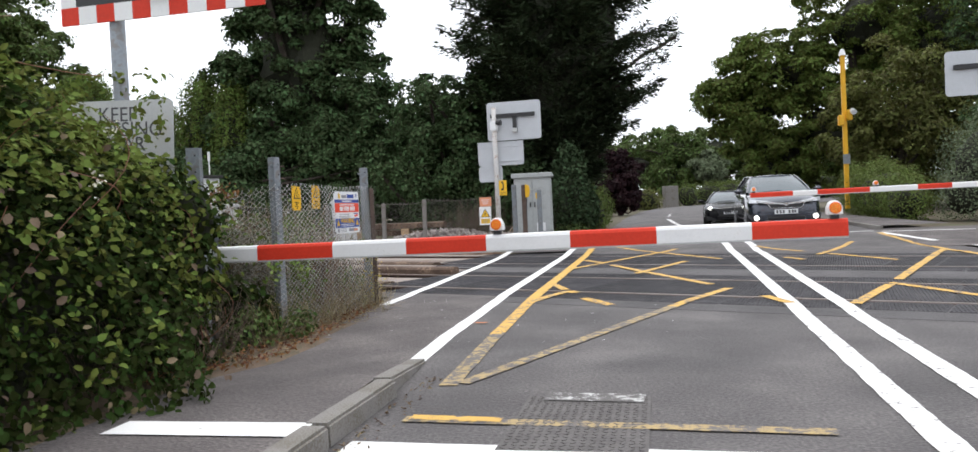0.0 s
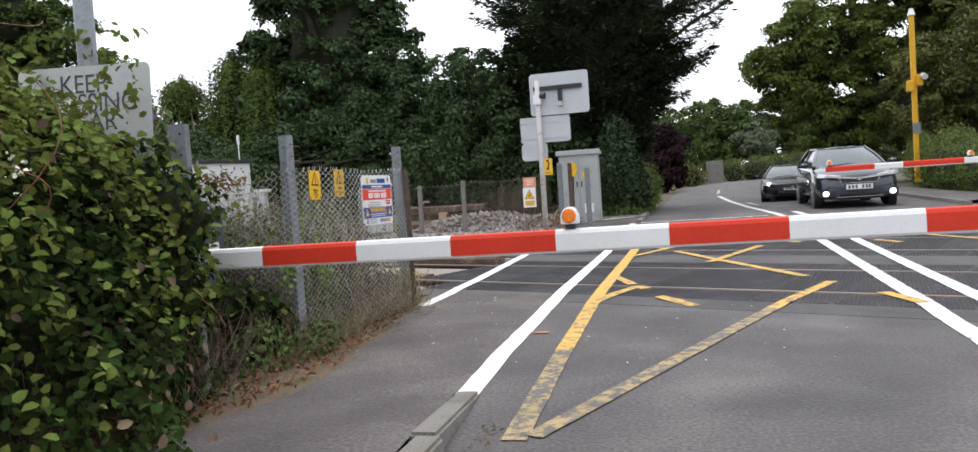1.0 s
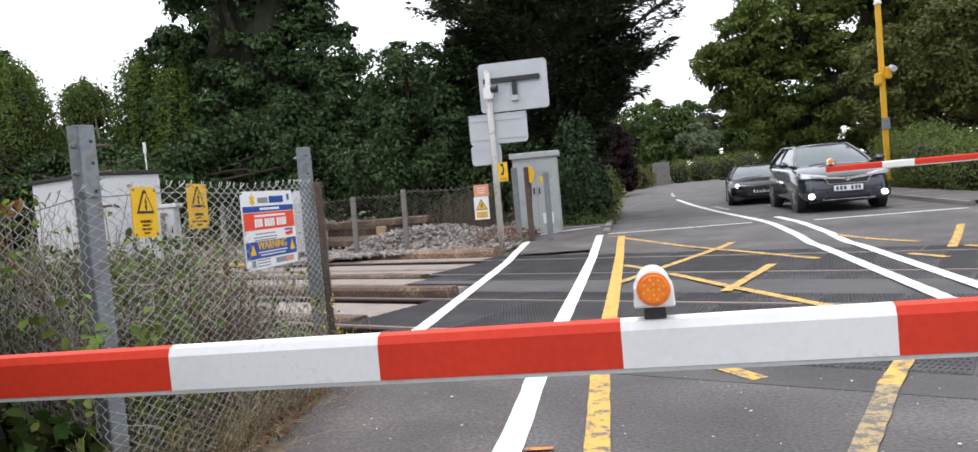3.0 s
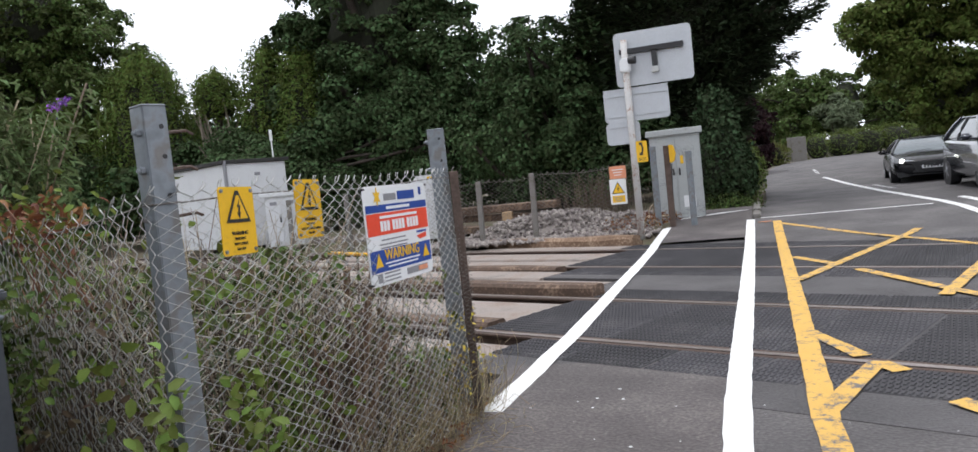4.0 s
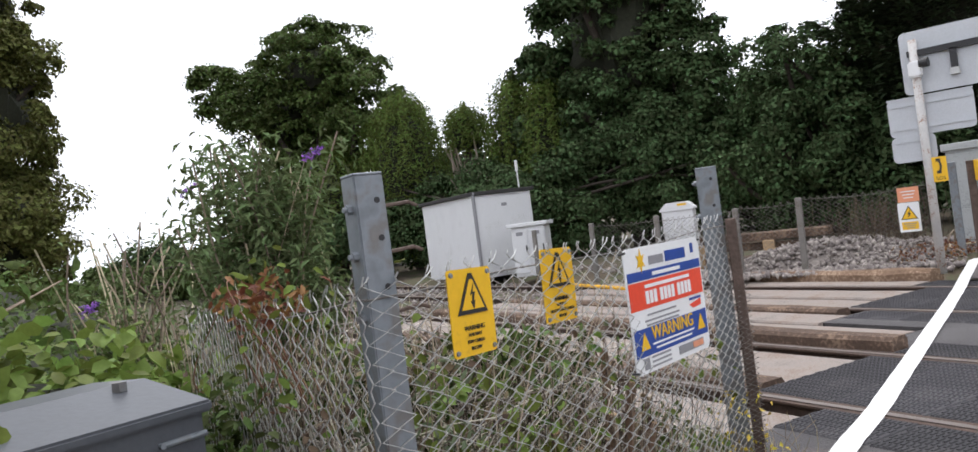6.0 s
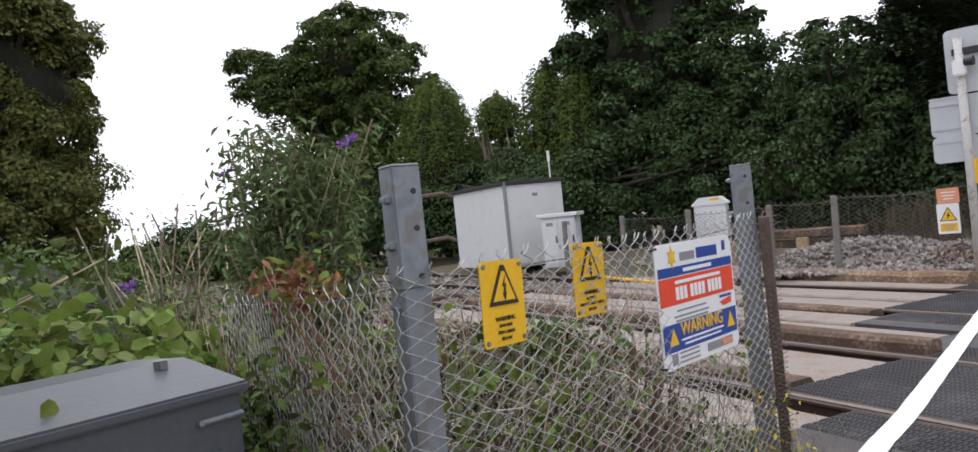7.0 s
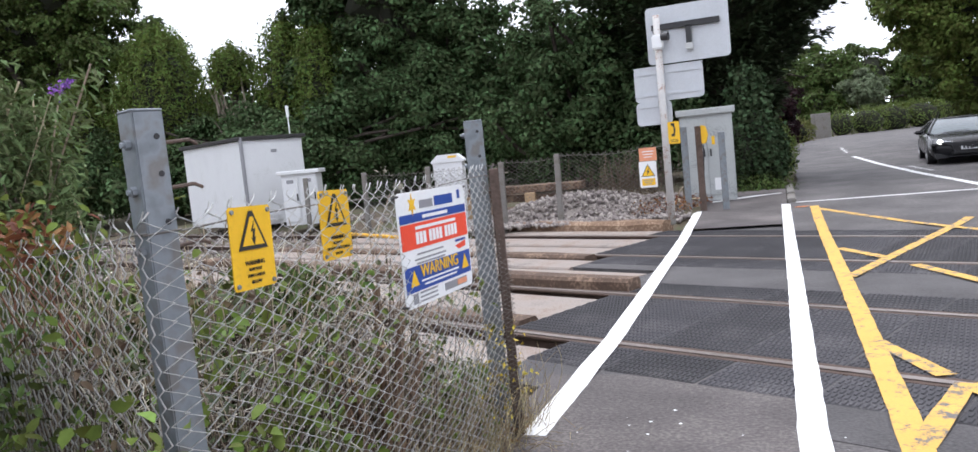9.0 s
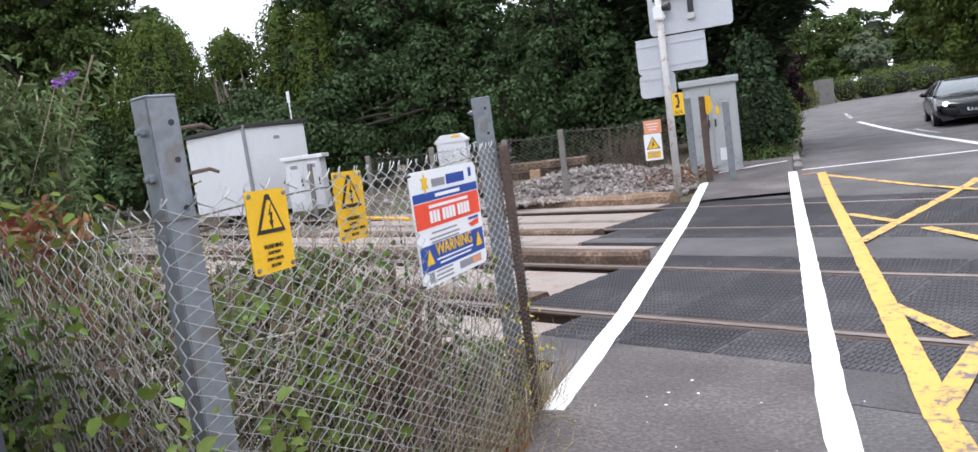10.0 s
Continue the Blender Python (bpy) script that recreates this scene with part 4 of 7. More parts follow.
def plate(name, label, category, w, h, m, color, group="", hole=True, mat_back=None):
    """A thin sign plate with rounded corners, standing in the xz plane of m and facing -y."""
    t = new(name)
    t.matrix_world = m
    tagged(t, label, category, group)
    bm = bmesh.new()
    r, pts = min(w, h) * 0.06, []
    for cx, cz, a0 in ((w / 2 - r, h / 2 - r, 0), (-w / 2 + r, h / 2 - r, 90), (-w / 2 + r, -h / 2 + r, 180), (w / 2 - r, -h / 2 + r, 270)):
        pts += [(cx + r * math.cos(radians(a0 + 30 * i)), cz + r * math.sin(radians(a0 + 30 * i))) for i in range(4)]
    prism(bm, pts, -0.0015, 0.0015, "y")
    part("plate", bm, color, t)
    if hole:
        for sx, sz in ((-1, -1), (1, -1), (-1, 1), (1, 1)):
            bm = bmesh.new()
            tube(bm, (sx * (w / 2 - 0.012), -0.006, sz * (h / 2 - 0.012)), (sx * (w / 2 - 0.012), 0, sz * (h / 2 - 0.012)), 0.0055, 0.0065, 8)
            part("rivet", bm, GALV, t)
    return t


FLAT = pose(0, 0, 0, 90, 0, 0)


def bar(parent, x, z, w, h, material, name="print_bar", y=-0.003, label=""):
    bm = bmesh.new()
    box(bm, (x, y, z), (w, 0.0012, h))
    return part(name, bm, material, parent, label)


def shape(parent, name, pts, material, y=-0.003, depth=0.0012, label=""):
    bm = bmesh.new()
    prism(bm, pts, y - depth, y, "y")
    return part(name, bm, material, parent, label)


def text(parent, words, x, z, size, material, y=-0.0035):
    return lettering("lettering", words, size, Matrix.Translation((x, y, z)) @ FLAT, material, parent)


def volt_triangle(t, x, z, s, ground_color, y=-0.003):
    """A black warning triangle with a lightning flash."""
    h = s * 0.87
    def tri(k):
        return [(x + dx * k * s, z + dz * k * h) for dx, dz in ((-0.5, -0.4), (0.5, -0.4), (0.06, 0.56), (-0.06, 0.56))]
    shape(t, "triangle_border", tri(1.0), BLACK, y)
    shape(t, "triangle_field", tri(0.74), ground_color, y - 0.0014)
    f = [(0.08, 0.32), (-0.1, 0.04), (0.0, 0.06), (-0.04, -0.12), (-0.1, -0.1), (0.02, -0.3), (0.1, -0.08), (0.04, -0.1), (0.11, 0.12), (0.01, 0.1)]
    shape(t, "lightning_flash", [(x + a * s * 0.75, z + b * h) for a, b in f], BLACK, y - 0.0028)


def cable_sign(at, turn, tilt, lines, label):
    t = plate("cable_warning_sign", label, "warning sign", 0.16, 0.2, Matrix.Translation(at) @ Matrix.Rotation(radians(turn), 4, "Z") @ Matrix.Rotation(radians(tilt), 4, "Y"), YELLOWSIGN, "yellow signs on the fence")
    volt_triangle(t, 0, 0.034, 0.112, YELLOWSIGN)
    for i, w in enumerate(lines):
        text(t, w, 0, -0.037 - 0.0155 * i, 0.0155 if i == 0 else 0.0112, BLACK)
    return t


cable_sign((-1.236, 0.765, 1.137), 90, 2, ("WARNING", "RAILWAY", "750V CABLES", "BELOW"), "yellow cable warning plate riveted to wire mesh")
cable_sign((-1.246, 1.166, 1.146), 90, 2, ("WARNING", "RAILWAY", "HIGH VOLTAGE CABLES", "BELOW"), "yellow high voltage cable plate riveted to wire mesh")

ls = plate("security_notice", "white, red and blue security notice tied to the mesh", "notice", 0.54, 0.4, Matrix.Translation((-1.226, 1.808, 1.0)) @ Matrix.Rotation(radians(87), 4, "Z") @ Matrix.Rotation(radians(0.5), 4, "Y"), SIGNWHITE, hole=False)
star = [(-0.165 + (0.03 if i % 2 == 0 else 0.014) * math.sin(i * math.pi / 6), 0.155 + (0.04 if i % 2 == 0 else 0.018) * math.cos(i * math.pi / 6)) for i in range(12)]
shape(ls, "badge", star, YELLOWSIGN, label="yellow badge shape")
bar(ls, -0.06, 0.152, 0.1, 0.028, SIGNGREY)
bar(ls, 0.08, 0.155, 0.15, 0.036, SIGNBLUE)
bar(ls, 0.21, 0.165, 0.022, 0.034, SIGNBLUE)
bar(ls, 0, 0.108, 0.52, 0.03, SIGNBLUE, "blue_band")
bar(ls, 0, 0.108, 0.2, 0.012, SIGNWHITE, y=-0.0045)
bar(ls, 0, 0.045, 0.52, 0.088, SIGNRED, "red_band")
bar(ls, 0.0, 0.072, 0.32, 0.011, SIGNWHITE, y=-0.0045)
for x in (-0.15, -0.123, -0.096, -0.052, -0.025, 0.002, 0.029, 0.073, 0.1, 0.127, 0.154):
    bar(ls, x, 0.036, 0.021, 0.042, SIGNWHITE, y=-0.0045)
for z, w in ((-0.02, 0.2), (-0.038, 0.24), (-0.052, 0.22)):
    bar(ls, -0.06, z, w, 0.006, SIGNGREY)
shape(ls, "red_mark", [(0.14, -0.03), (0.23, -0.018), (0.23, -0.04), (0.17, -0.045)], SIGNRED)
bar(ls, 0.19, -0.012, 0.09, 0.009, SIGNBLUE)
bar(ls, 0, -0.102, 0.52, 0.088, SIGNBLUE, "blue_band")
text(ls, "WARNING", 0.0, -0.083, 0.062, YELLOWSIGN, -0.0045)
text(ls, "WARNING", 0.0015, -0.083, 0.062, YELLOWSIGN, -0.0049)
for z, w in ((-0.115, 0.3), (-0.13, 0.26)):
    bar(ls, 0.0, z, w, 0.006, SIGNWHITE, y=-0.0045)
for sx in (-0.2, 0.21):
    shape(ls, "warning_triangle", [(sx - 0.03, -0.125), (sx + 0.03, -0.125), (sx, -0.07)], YELLOWSIGN, -0.0045)
bar(ls, 0.12, -0.17, 0.19, 0.028, SIGNGREY)
bar(ls, 0.17, -0.17, 0.08, 0.02, PALEORANGE, y=-0.0045)
for z in (-0.155, -0.17, -0.185):
    bar(ls, -0.1, z, 0.13, 0.006, SIGNGREY)
bar(ls, -0.2, -0.17, 0.035, 0.036, SIGNGREY)
for sx, sz in ((-1, -1), (1, -1), (-1, 1), (1, 1)):
    bm = bmesh.new()
    tube(bm, (sx * 0.262, -0.008, sz * 0.19), (sx * 0.28, 0.01, sz * 0.185), 0.004, n=6)
    part("cable_tie", bm, BLACK, ls)


# ---- signs by the near footway ----
keep = plate("keep_clear_sign", "weathered white sign half buried in brambles", "sign", 0.84, 0.56, pose(-1.830, -0.63, 1.550, 0, 2.5, 0), DULLWHITE, hole=False)
for i, w in enumerate(("KEEP", "CROSSING", "CLEAR")):
    text(keep, w, 0.0, 0.180 - 0.100 * i, 0.14, SIGNDARK)
bm = bmesh.new()
tube(bm, (-1.839, -0.56, -0.1), (-1.839, -0.56, 3.1), 0.05, n=14)
pole = part("sign_pole", bm, GALV, None, smooth=True)
tagged(pole, "galvanised steel pole rising out of the brambles", "pole")


def wigwag(x, y, z, w, h, label):
    """A traffic signal board with a red and white striped border and dark lamps."""
    t = thing("signal_board", label, "signal board", (x, y, z))
    n = 11
    for i in range(n):
        a, b = -w / 2 + w * i / n, -w / 2 + w * (i + 1) / n
        for zc in (-h / 2 + 0.06, h / 2 - 0.06):
            bm = bmesh.new()
            box(bm, ((a + b) / 2, 0, zc), (b - a, 0.012, 0.12))
            part("border_stripe", bm, (REDPAINT, WHITEPAINT)[i % 2], t)
    for sx in (-1, 1):
        for i in range(5):
            bm = bmesh.new()
            zz = -h / 2 + 0.12 + (h - 0.24) * (i + 0.5) / 5
            box(bm, (sx * (w / 2 - 0.06), 0, zz), (0.12, 0.012, (h - 0.24) / 5))
            part("border_stripe", bm, (WHITEPAINT, REDPAINT)[i % 2], t)
    bm = bmesh.new()
    box(bm, (0, 0.004, 0), (w - 0.24, 0.02, h - 0.24))
    part("black_panel", bm, BLACK, t)
    for cx, cz in ((-0.3, 0.12), (0.3, 0.12), (0, -0.2)):
        bm = bmesh.new()
        tube(bm, (cx, -0.04, cz), (cx, 0, cz), 0.13, n=20)
        part("signal_lamp", bm, BLACK, t)
    return t


wigwag(-1.46, -0.62, 2.81, 1.52, 0.89, "black signal board with a red and white striped border")


# ---- far side of the crossing: sign pole, phone, cabinet ----
def back_board(name, x, y, z, w, h, label, cat="sign"):
    """The plain aluminium back of a sign with its fixing rails."""
    t = thing(name, label, cat, (x, y, z))
    bm = bmesh.new()
    r, pts = 0.06, []
    for cx, cz, a0 in ((w / 2 - r, h / 2 - r, 0), (-w / 2 + r, h / 2 - r, 90), (-w / 2 + r, -h / 2 + r, 180), (w / 2 - r, -h / 2 + r, 270)):
        pts += [(cx + r * math.cos(radians(a0 + 30 * i)), cz + r * math.sin(radians(a0 + 30 * i))) for i in range(4)]
    prism(bm, pts, -0.006, 0.006, "y")
    part("board", bm, ALUBACK, t)
    return t


bb = back_board("signal_board", -1.13, 10.6, 2.72, 1.12, 0.79, "pale grey back of a signal board on a pole", "signal board")
bm = bmesh.new()
box(bm, (-0.02, -0.04, 0.11), (0.92, 0.06, 0.075))
box(bm, (0.02, -0.04, -0.06), (0.075, 0.06, 0.3))
part("support_bracket", bm, BLACK, bb, "black T-shaped bracket")
bm = bmesh.new()
box(bm, (0.02, -0.06, -0.2), (0.1, 0.09, 0.08))
part("junction_box", bm, DULLWHITE, bb)
b2 = back_board("sign_board", -1.44, 10.62, 2.06, 0.96, 0.49, "grey back of a sign fixed to a leaning pole")
bm = bmesh.new()
for z in (-0.15, 0.15):
    box(bm, (0, -0.014, z), (0.94, 0.016, 0.03))
box(bm, (0, -0.008, 0.236), (0.96, 0.012, 0.02))
part("fixing_rail", bm, ALUBACK, b2)
b3 = back_board("sign_board", -1.67, 10.62, 1.65, 0.5, 0.33, "small grey back of a sign fixed to a leaning pole")
bm = bmesh.new()
box(bm, (0, -0.012, 0.1), (0.48, 0.014, 0.03))
part("fixing_rail", bm, ALUBACK, b3)
bm = bmesh.new()
tube(bm, (-1.535, 10.55, 0.05), (-1.535, 10.55, 3.0), 0.052, 0.05, 14)
pole2 = part("sign_pole", bm, RUSTPIPE, None, smooth=True)
tagged(pole2, "leaning white steel pole with rust patches", "pole")
cam_box = thing("signal_lamp_unit", "small white lamp unit strapped to the sign pole", "lamp unit", (-1.53, 10.48, 2.62))
bm = bmesh.new()
box(bm, (0, 0, 0), (0.15, 0.14, 0.2))
bevel(bm, 0.02, 2)
part("casing", bm, SIGNWHITE, cam_box)
bm = bmesh.new()
tube(bm, (0.06, -0.04, 0.06), (0.16, -0.06, 0.06), 0.05, 0.06, 12)
part("hood", bm, BLACK, cam_box)
sos = plate("phone_sign", "yellow emergency telephone sign with a black handset", "sign", 0.16, 0.31, pose(-1.41, 10.52, 1.35), YELLOWSIGN, hole=False)
arc = [(0.045 * math.cos(a) - 0.02, 0.04 + 0.085 * math.sin(a)) for a in np.linspace(-1.3, 1.3, 9)] + [(0.02 * math.cos(a) - 0.02, 0.04 + 0.06 * math.sin(a)) for a in np.linspace(1.3, -1.3, 9)]
shape(sos, "handset", arc, BLACK)
bar(sos, -0.01, 0.115, 0.05, 0.036, BLACK, "earpiece")
bar(sos, -0.01, -0.035, 0.05, 0.036, BLACK, "mouthpiece")
text(sos, "SOS", 0, -0.115, 0.06, BLACK)
wn_o = plate("orange_notice", "faded orange notice on the far wire fence", "notice", 0.25, 0.19, pose(-1.815, 10.62, 1.08), PALEORANGE, hole=False)
for i in range(3):
    bar(wn_o, 0, 0.04 - 0.04 * i, 0.17 - 0.03 * i, 0.012, SIGNWHITE)
wn_w = plate("danger_notice", "white high voltage notice with a yellow triangle", "warning sign", 0.25, 0.38, pose(-1.83, 10.62, 0.79), SIGNWHITE, hole=False)
shape(wn_w, "triangle_border", [(-0.1, -0.03), (0.1, -0.03), (0, 0.15)], BLACK)
shape(wn_w, "triangle_field", [(-0.082, -0.02), (0.082, -0.02), (0, 0.13)], YELLOWSIGN, -0.0045)
shape(wn_w, "lightning_flash", [(0.012, 0.09), (-0.022, 0.035), (-0.004, 0.038), (-0.018, -0.01), (0.024, 0.045), (0.006, 0.045)], BLACK, -0.006)
bar(wn_w, 0, -0.11, 0.19, 0.1, YELLOWSIGN, "yellow_panel")
for i in range(3):
    bar(wn_w, 0, -0.085 - 0.026 * i, 0.15 - 0.03 * i, 0.01, SIGNGREY, y=-0.0045)

gc = thing("relay_cabinet", "tall grey steel trackside cabinet with a sloping lid", "cabinet", (-1.17, 12.95, 0.17), 4)
bm = bmesh.new()
box(bm, (0, 0, 0.72), (0.84, 0.6, 1.44))
bevel(bm, 0.012, 2)
part("body", bm, CABGREY, gc)
bm = bmesh.new()
prism(bm, [(-0.36, 1.43), (0.36, 1.43), (0.36, 1.49), (-0.36, 1.535)], -0.47, 0.47, "x")
bevel(bm, 0.008, 1)
part("lid", bm, CABGREY, gc)
for sx in (-0.205, 0.205):
    bm = bmesh.new()
    box(bm, (sx, -0.306, 0.74), (0.395, 0.014, 1.28))
    bevel(bm, 0.004, 1)
    door = part("door", bm, CABGREY, gc)
    bm = bmesh.new()
    box(bm, (sx * 0.25, -0.322, 0.8), (0.025, 0.02, 0.12))
    part("handle", bm, BLACK, door)
bm = bmesh.new()
box(bm, (0.1, -0.316, 1.0), (0.05, 0.003, 0.14))
part("label_plate", bm, YELLOWSIGN, gc)
bm = bmesh.new()
box(bm, (0.18, -0.315, 0.28), (0.2, 0.003, 0.2))
part("repair_patch", bm, SIGNWHITE, gc)
for x, z1, lab in ((-1.42, 1.43, "grey concrete stump beside a trackside cabinet"), (-1.2, 1.42, "dark steel post carrying an emergency telephone"), (-0.86, 1.3, "grey steel post in front of a cabinet")):
    bm = bmesh.new()
    prism(bm, [(-0.05, -0.04), (0.05, -0.04), (0.05, 0.04), (-0.05, 0.04)], 0.0, z1, "z")
    bevel(bm, 0.008, 1)
    ob = part("phone_post", bm, RUSTPOST if x == -1.2 else GALV, None)
    ob.matrix_world = pose(x, 11.8, 0, 0, 0, 3)
    tagged(ob, lab, "post", "posts by the cabinet")
ph = thing("emergency_telephone", "yellow emergency telephone hood on a steel post", "telephone", (-1.13, 11.74, 1.28))
bm = bmesh.new()
prism(bm, [(-0.02, -0.15), (0.05, -0.13), (0.08, 0), (0.05, 0.13), (-0.02, 0.15)], -0.06, 0.05, "y")
bevel(bm, 0.012, 2)
part("hood", bm, YELLOWSIGN, ph)
bm = bmesh.new()
tube(bm, (0.0, 0.03, -0.15), (-0.04, 0.03, -0.9), 0.008, n=6)
part("cable", bm, BLACK, ph)

# far wire fence
for x, y, h in ((-3.43, 11.5, 1.0), (-4.5, 11.8, 0.95), (-6.2, 12.5, 1.0), (-8.0, 13.3, 1.0), (-10, 14.2, 1.0)):
    bm = bmesh.new()
    prism(bm, [(-0.045, -0.045), (0.045, -0.045), (0.045, 0.045), (-0.045, 0.045)], -0.2, h, "z")
    bevel(bm, 0.012, 1)
    ob = part("concrete_post", bm, KERB, None)
    ob.matrix_world = pose(x, y, 0.21 if x > -5 else 0.2, 0, 1.0, 8)
    tagged(ob, "grey concrete post of the far wire fence", "fence post", "posts of the far fence")
chain_link("far_chain_link_fence", (-3.43, 11.5), (-1.56, 10.7), 0.25, 1.2, OLDWIRE, "dull chain-link mesh behind the rails", 0.06, 0.0035, 0.03, True)
chain_link("far_chain_link_fence", (-4.5, 11.8), (-3.43, 11.5), 0.25, 1.18, OLDWIRE, "dull chain-link mesh behind the rails", 0.06, 0.0035, 0.04, True)
chain_link("far_chain_link_fence", (-8.0, 13.3), (-4.5, 11.8), 0.25, 1.15, OLDWIRE, "dull chain-link mesh behind the rails", 0.07, 0.0035, 0.03, True)

# timber stack behind the fence
for k, (x, y, z, ln, t) in enumerate(((-4.6, 13.25, 0.6, 2.4, -6), (-5.3, 13.5, 0.44, 3.2, -10), (-5.6, 13.2, 0.26, 3.0, -14))):
    bm = bmesh.new()
    box(bm, (0, 0, 0), (ln, 0.24, 0.14))
    bevel(bm, 0.012, 1)
    for q in bm.verts:
        q.co += 0.01 * Vector((noise.noise(q.co * 3), noise.noise(q.co * 4), noise.noise(q.co * 5)))
    ob = part("timber_sleeper", bm, DARKTIMBER, None)
    ob.matrix_world = pose(x, y, z, 0, 1.5 * k, t)
    tagged(ob, "old grey-brown timber sleeper stacked behind the fence", "timber sleeper", "stacked sleepers")
for x in (-4.42, -5.7):
    bm = bmesh.new()
    box(bm, (x, 13.1, 0.3), (0.2, 0.16, 0.46), 8)
    bevel(bm, 0.01, 1)
    ob = part("timber_block", bm, PALEWOOD, None)
    tagged(ob, "pale sawn timber block holding up stacked sleepers", "timber block")


# white equipment cabinets beyond the tracks
def white_hut(at, turn, w, d, h, label, doors):
    t = thing("equipment_cabinet", label, "cabinet", at, turn)
    bm = bmesh.new()
    box(bm, (w / 2, d / 2, h / 2), (w, d, h))
    bevel(bm, 0.015, 2)
    part("body", bm, CABWHITE, t)
    bm = bmesh.new()
    box(bm, (w / 2, d / 2, h + 0.04), (w + 0.16, d + 0.16, 0.09))
    bevel(bm, 0.01, 1)
    part("roof", bm, ROOFFELT if h > 1.8 else CABWHITE, t)
    for i in range(doors):
        bm = bmesh.new()
        ww = w / doors
        box(bm, (ww * (i + 0.5), -0.012, h * 0.5), (ww - 0.06, 0.03, h - 0.16))
        bevel(bm, 0.006, 1)
        dd = part("door", bm, CABWHITE, t)
        bm = bmesh.new()
        box(bm, (ww * (i + 0.85), -0.035, h * 0.55), (0.03, 0.03, 0.16))
        part("handle", bm, BLACK, dd)
        bm = bmesh.new()
        box(bm, (ww * (i + 0.5), -0.03, h * 0.86), (0.16, 0.004, 0.08))
        part("label_plate", bm, SIGNGREY, dd)
    return t


hut = white_hut((-11.98, 14.7, 0.15), 66, 1.68, 3.1, 2.08, "white equipment cabinet with a black flat roof", 1)
bm = bmesh.new()
tube(bm, (-0.03, -0.05, 0.1), (-0.03, -0.05, 2.15), 0.045, n=10)
part("down_pipe", bm, SIGNGREY, hut)
bm = bmesh.new()
tube(bm, (1.55, 0.3, 2.2), (1.55, 0.3, 2.62), 0.018, n=8)
tube(bm, (1.55, 0.3, 2.62), (1.55, 0.3, 2.9), 0.04, n=8)
part("aerial", bm, SIGNWHITE, hut)
white_hut((-10.62, 14.2, 0.15), 20, 0.8, 0.6, 1.16, "small white trackside cabinet beside a larger one", 2)
sm = thing("junction_cabinet", "small pale grey trackside cabinet with a pitched top", "cabinet", (-5.95, 13.0, 0.15), 15)
bm = bmesh.new()
box(bm, (0, 0, 0.55), (0.56, 0.45, 1.1))
bevel(bm, 0.012, 1)
part("body", bm, CABWHITE, sm)
bm = bmesh.new()
prism(bm, [(-0.31, 1.09), (0.31, 1.09), (0.31, 1.12), (0.18, 1.24), (-0.18, 1.24), (-0.31, 1.12)], -0.25, 0.25, "y")
part("lid", bm, CABWHITE, sm)
bm = bmesh.new()
box(bm, (0.1, -0.2515, 1.19), (0.16, 0.003, 0.04))
part("label_plate", bm, YELLOWSIGN, sm)

# right side: yellow camera pole, back of the far signal board, posts
yp = thing("camera_pole", "tall yellow steel pole carrying two cameras", "camera pole", (7.43, 20.9, 0.35))
bm = bmesh.new()
box(bm, (0, 0, 2.38), (0.13, 0.13, 4.76))
bevel(bm, 0.015, 1)
part("mast", bm, YELLOWPOLE, yp)
bm = bmesh.new()
tube(bm, (0, 0, 4.76), (0, 0, 4.95), 0.11, 0.05, 10)
part("top_camera", bm, SIGNWHITE, yp)
for x, z in ((0.12, 2.9), (-0.12, 2.75)):
    bm = bmesh.new()
    box(bm, (x, -0.08, z), (0.16, 0.22, 0.32))
    bevel(bm, 0.02, 1)
    b = part("equipment_box", bm, YELLOWPOLE, yp)
bm = bmesh.new()
tube(bm, (0.2, -0.12, 3.02), (0.2, -0.38, 2.96), 0.08, 0.08, 12)
part("side_camera", bm, DULLWHITE, yp)
bm = bmesh.new()
box(bm, (0.0, -0.1, 1.55), (0.2, 0.04, 0.3))
part("notice", bm, GALV, yp)
rb = back_board("signal_board", 7.3, 9.9, 2.9, 1.2, 0.78, "pale grey back of a signal board beside the far barrier", "signal board")
bm = bmesh.new()
box(bm, (0.02, -0.04, 0.11), (0.98, 0.06, 0.08))
box(bm, (0, -0.04, -0.05), (0.08, 0.06, 0.3))
part("support_bracket", bm, BLACK, rb, "black T-shaped bracket")
bm = bmesh.new()
tube(bm, (7.95, 9.95, 0), (7.95, 9.95, 3.2), 0.055, n=12)
tagged(part("sign_pole", bm, GALV, None, smooth=True), "galvanised pole of the far signal board", "pole")
steel_post((8.0, 11.4, 0.05), 1.7, 0.1, 0.07, 0, "grey steel post at the edge of the far footway", "posts by the far footway")


# ---- cars ----
def loft(bm, rings):
    """Closed rings of equally many places, skinned in order and capped."""
    vs = [[bm.verts.new(p) for p in r] for r in rings]
    n = len(rings[0])
    for a, b in zip(vs, vs[1:]):
        for i in range(n):
            bm.faces.new((a[i], a[(i + 1) % n], b[(i + 1) % n], b[i]))
    bm.faces.new(vs[0][::-1])
    bm.faces.new(vs[-1])


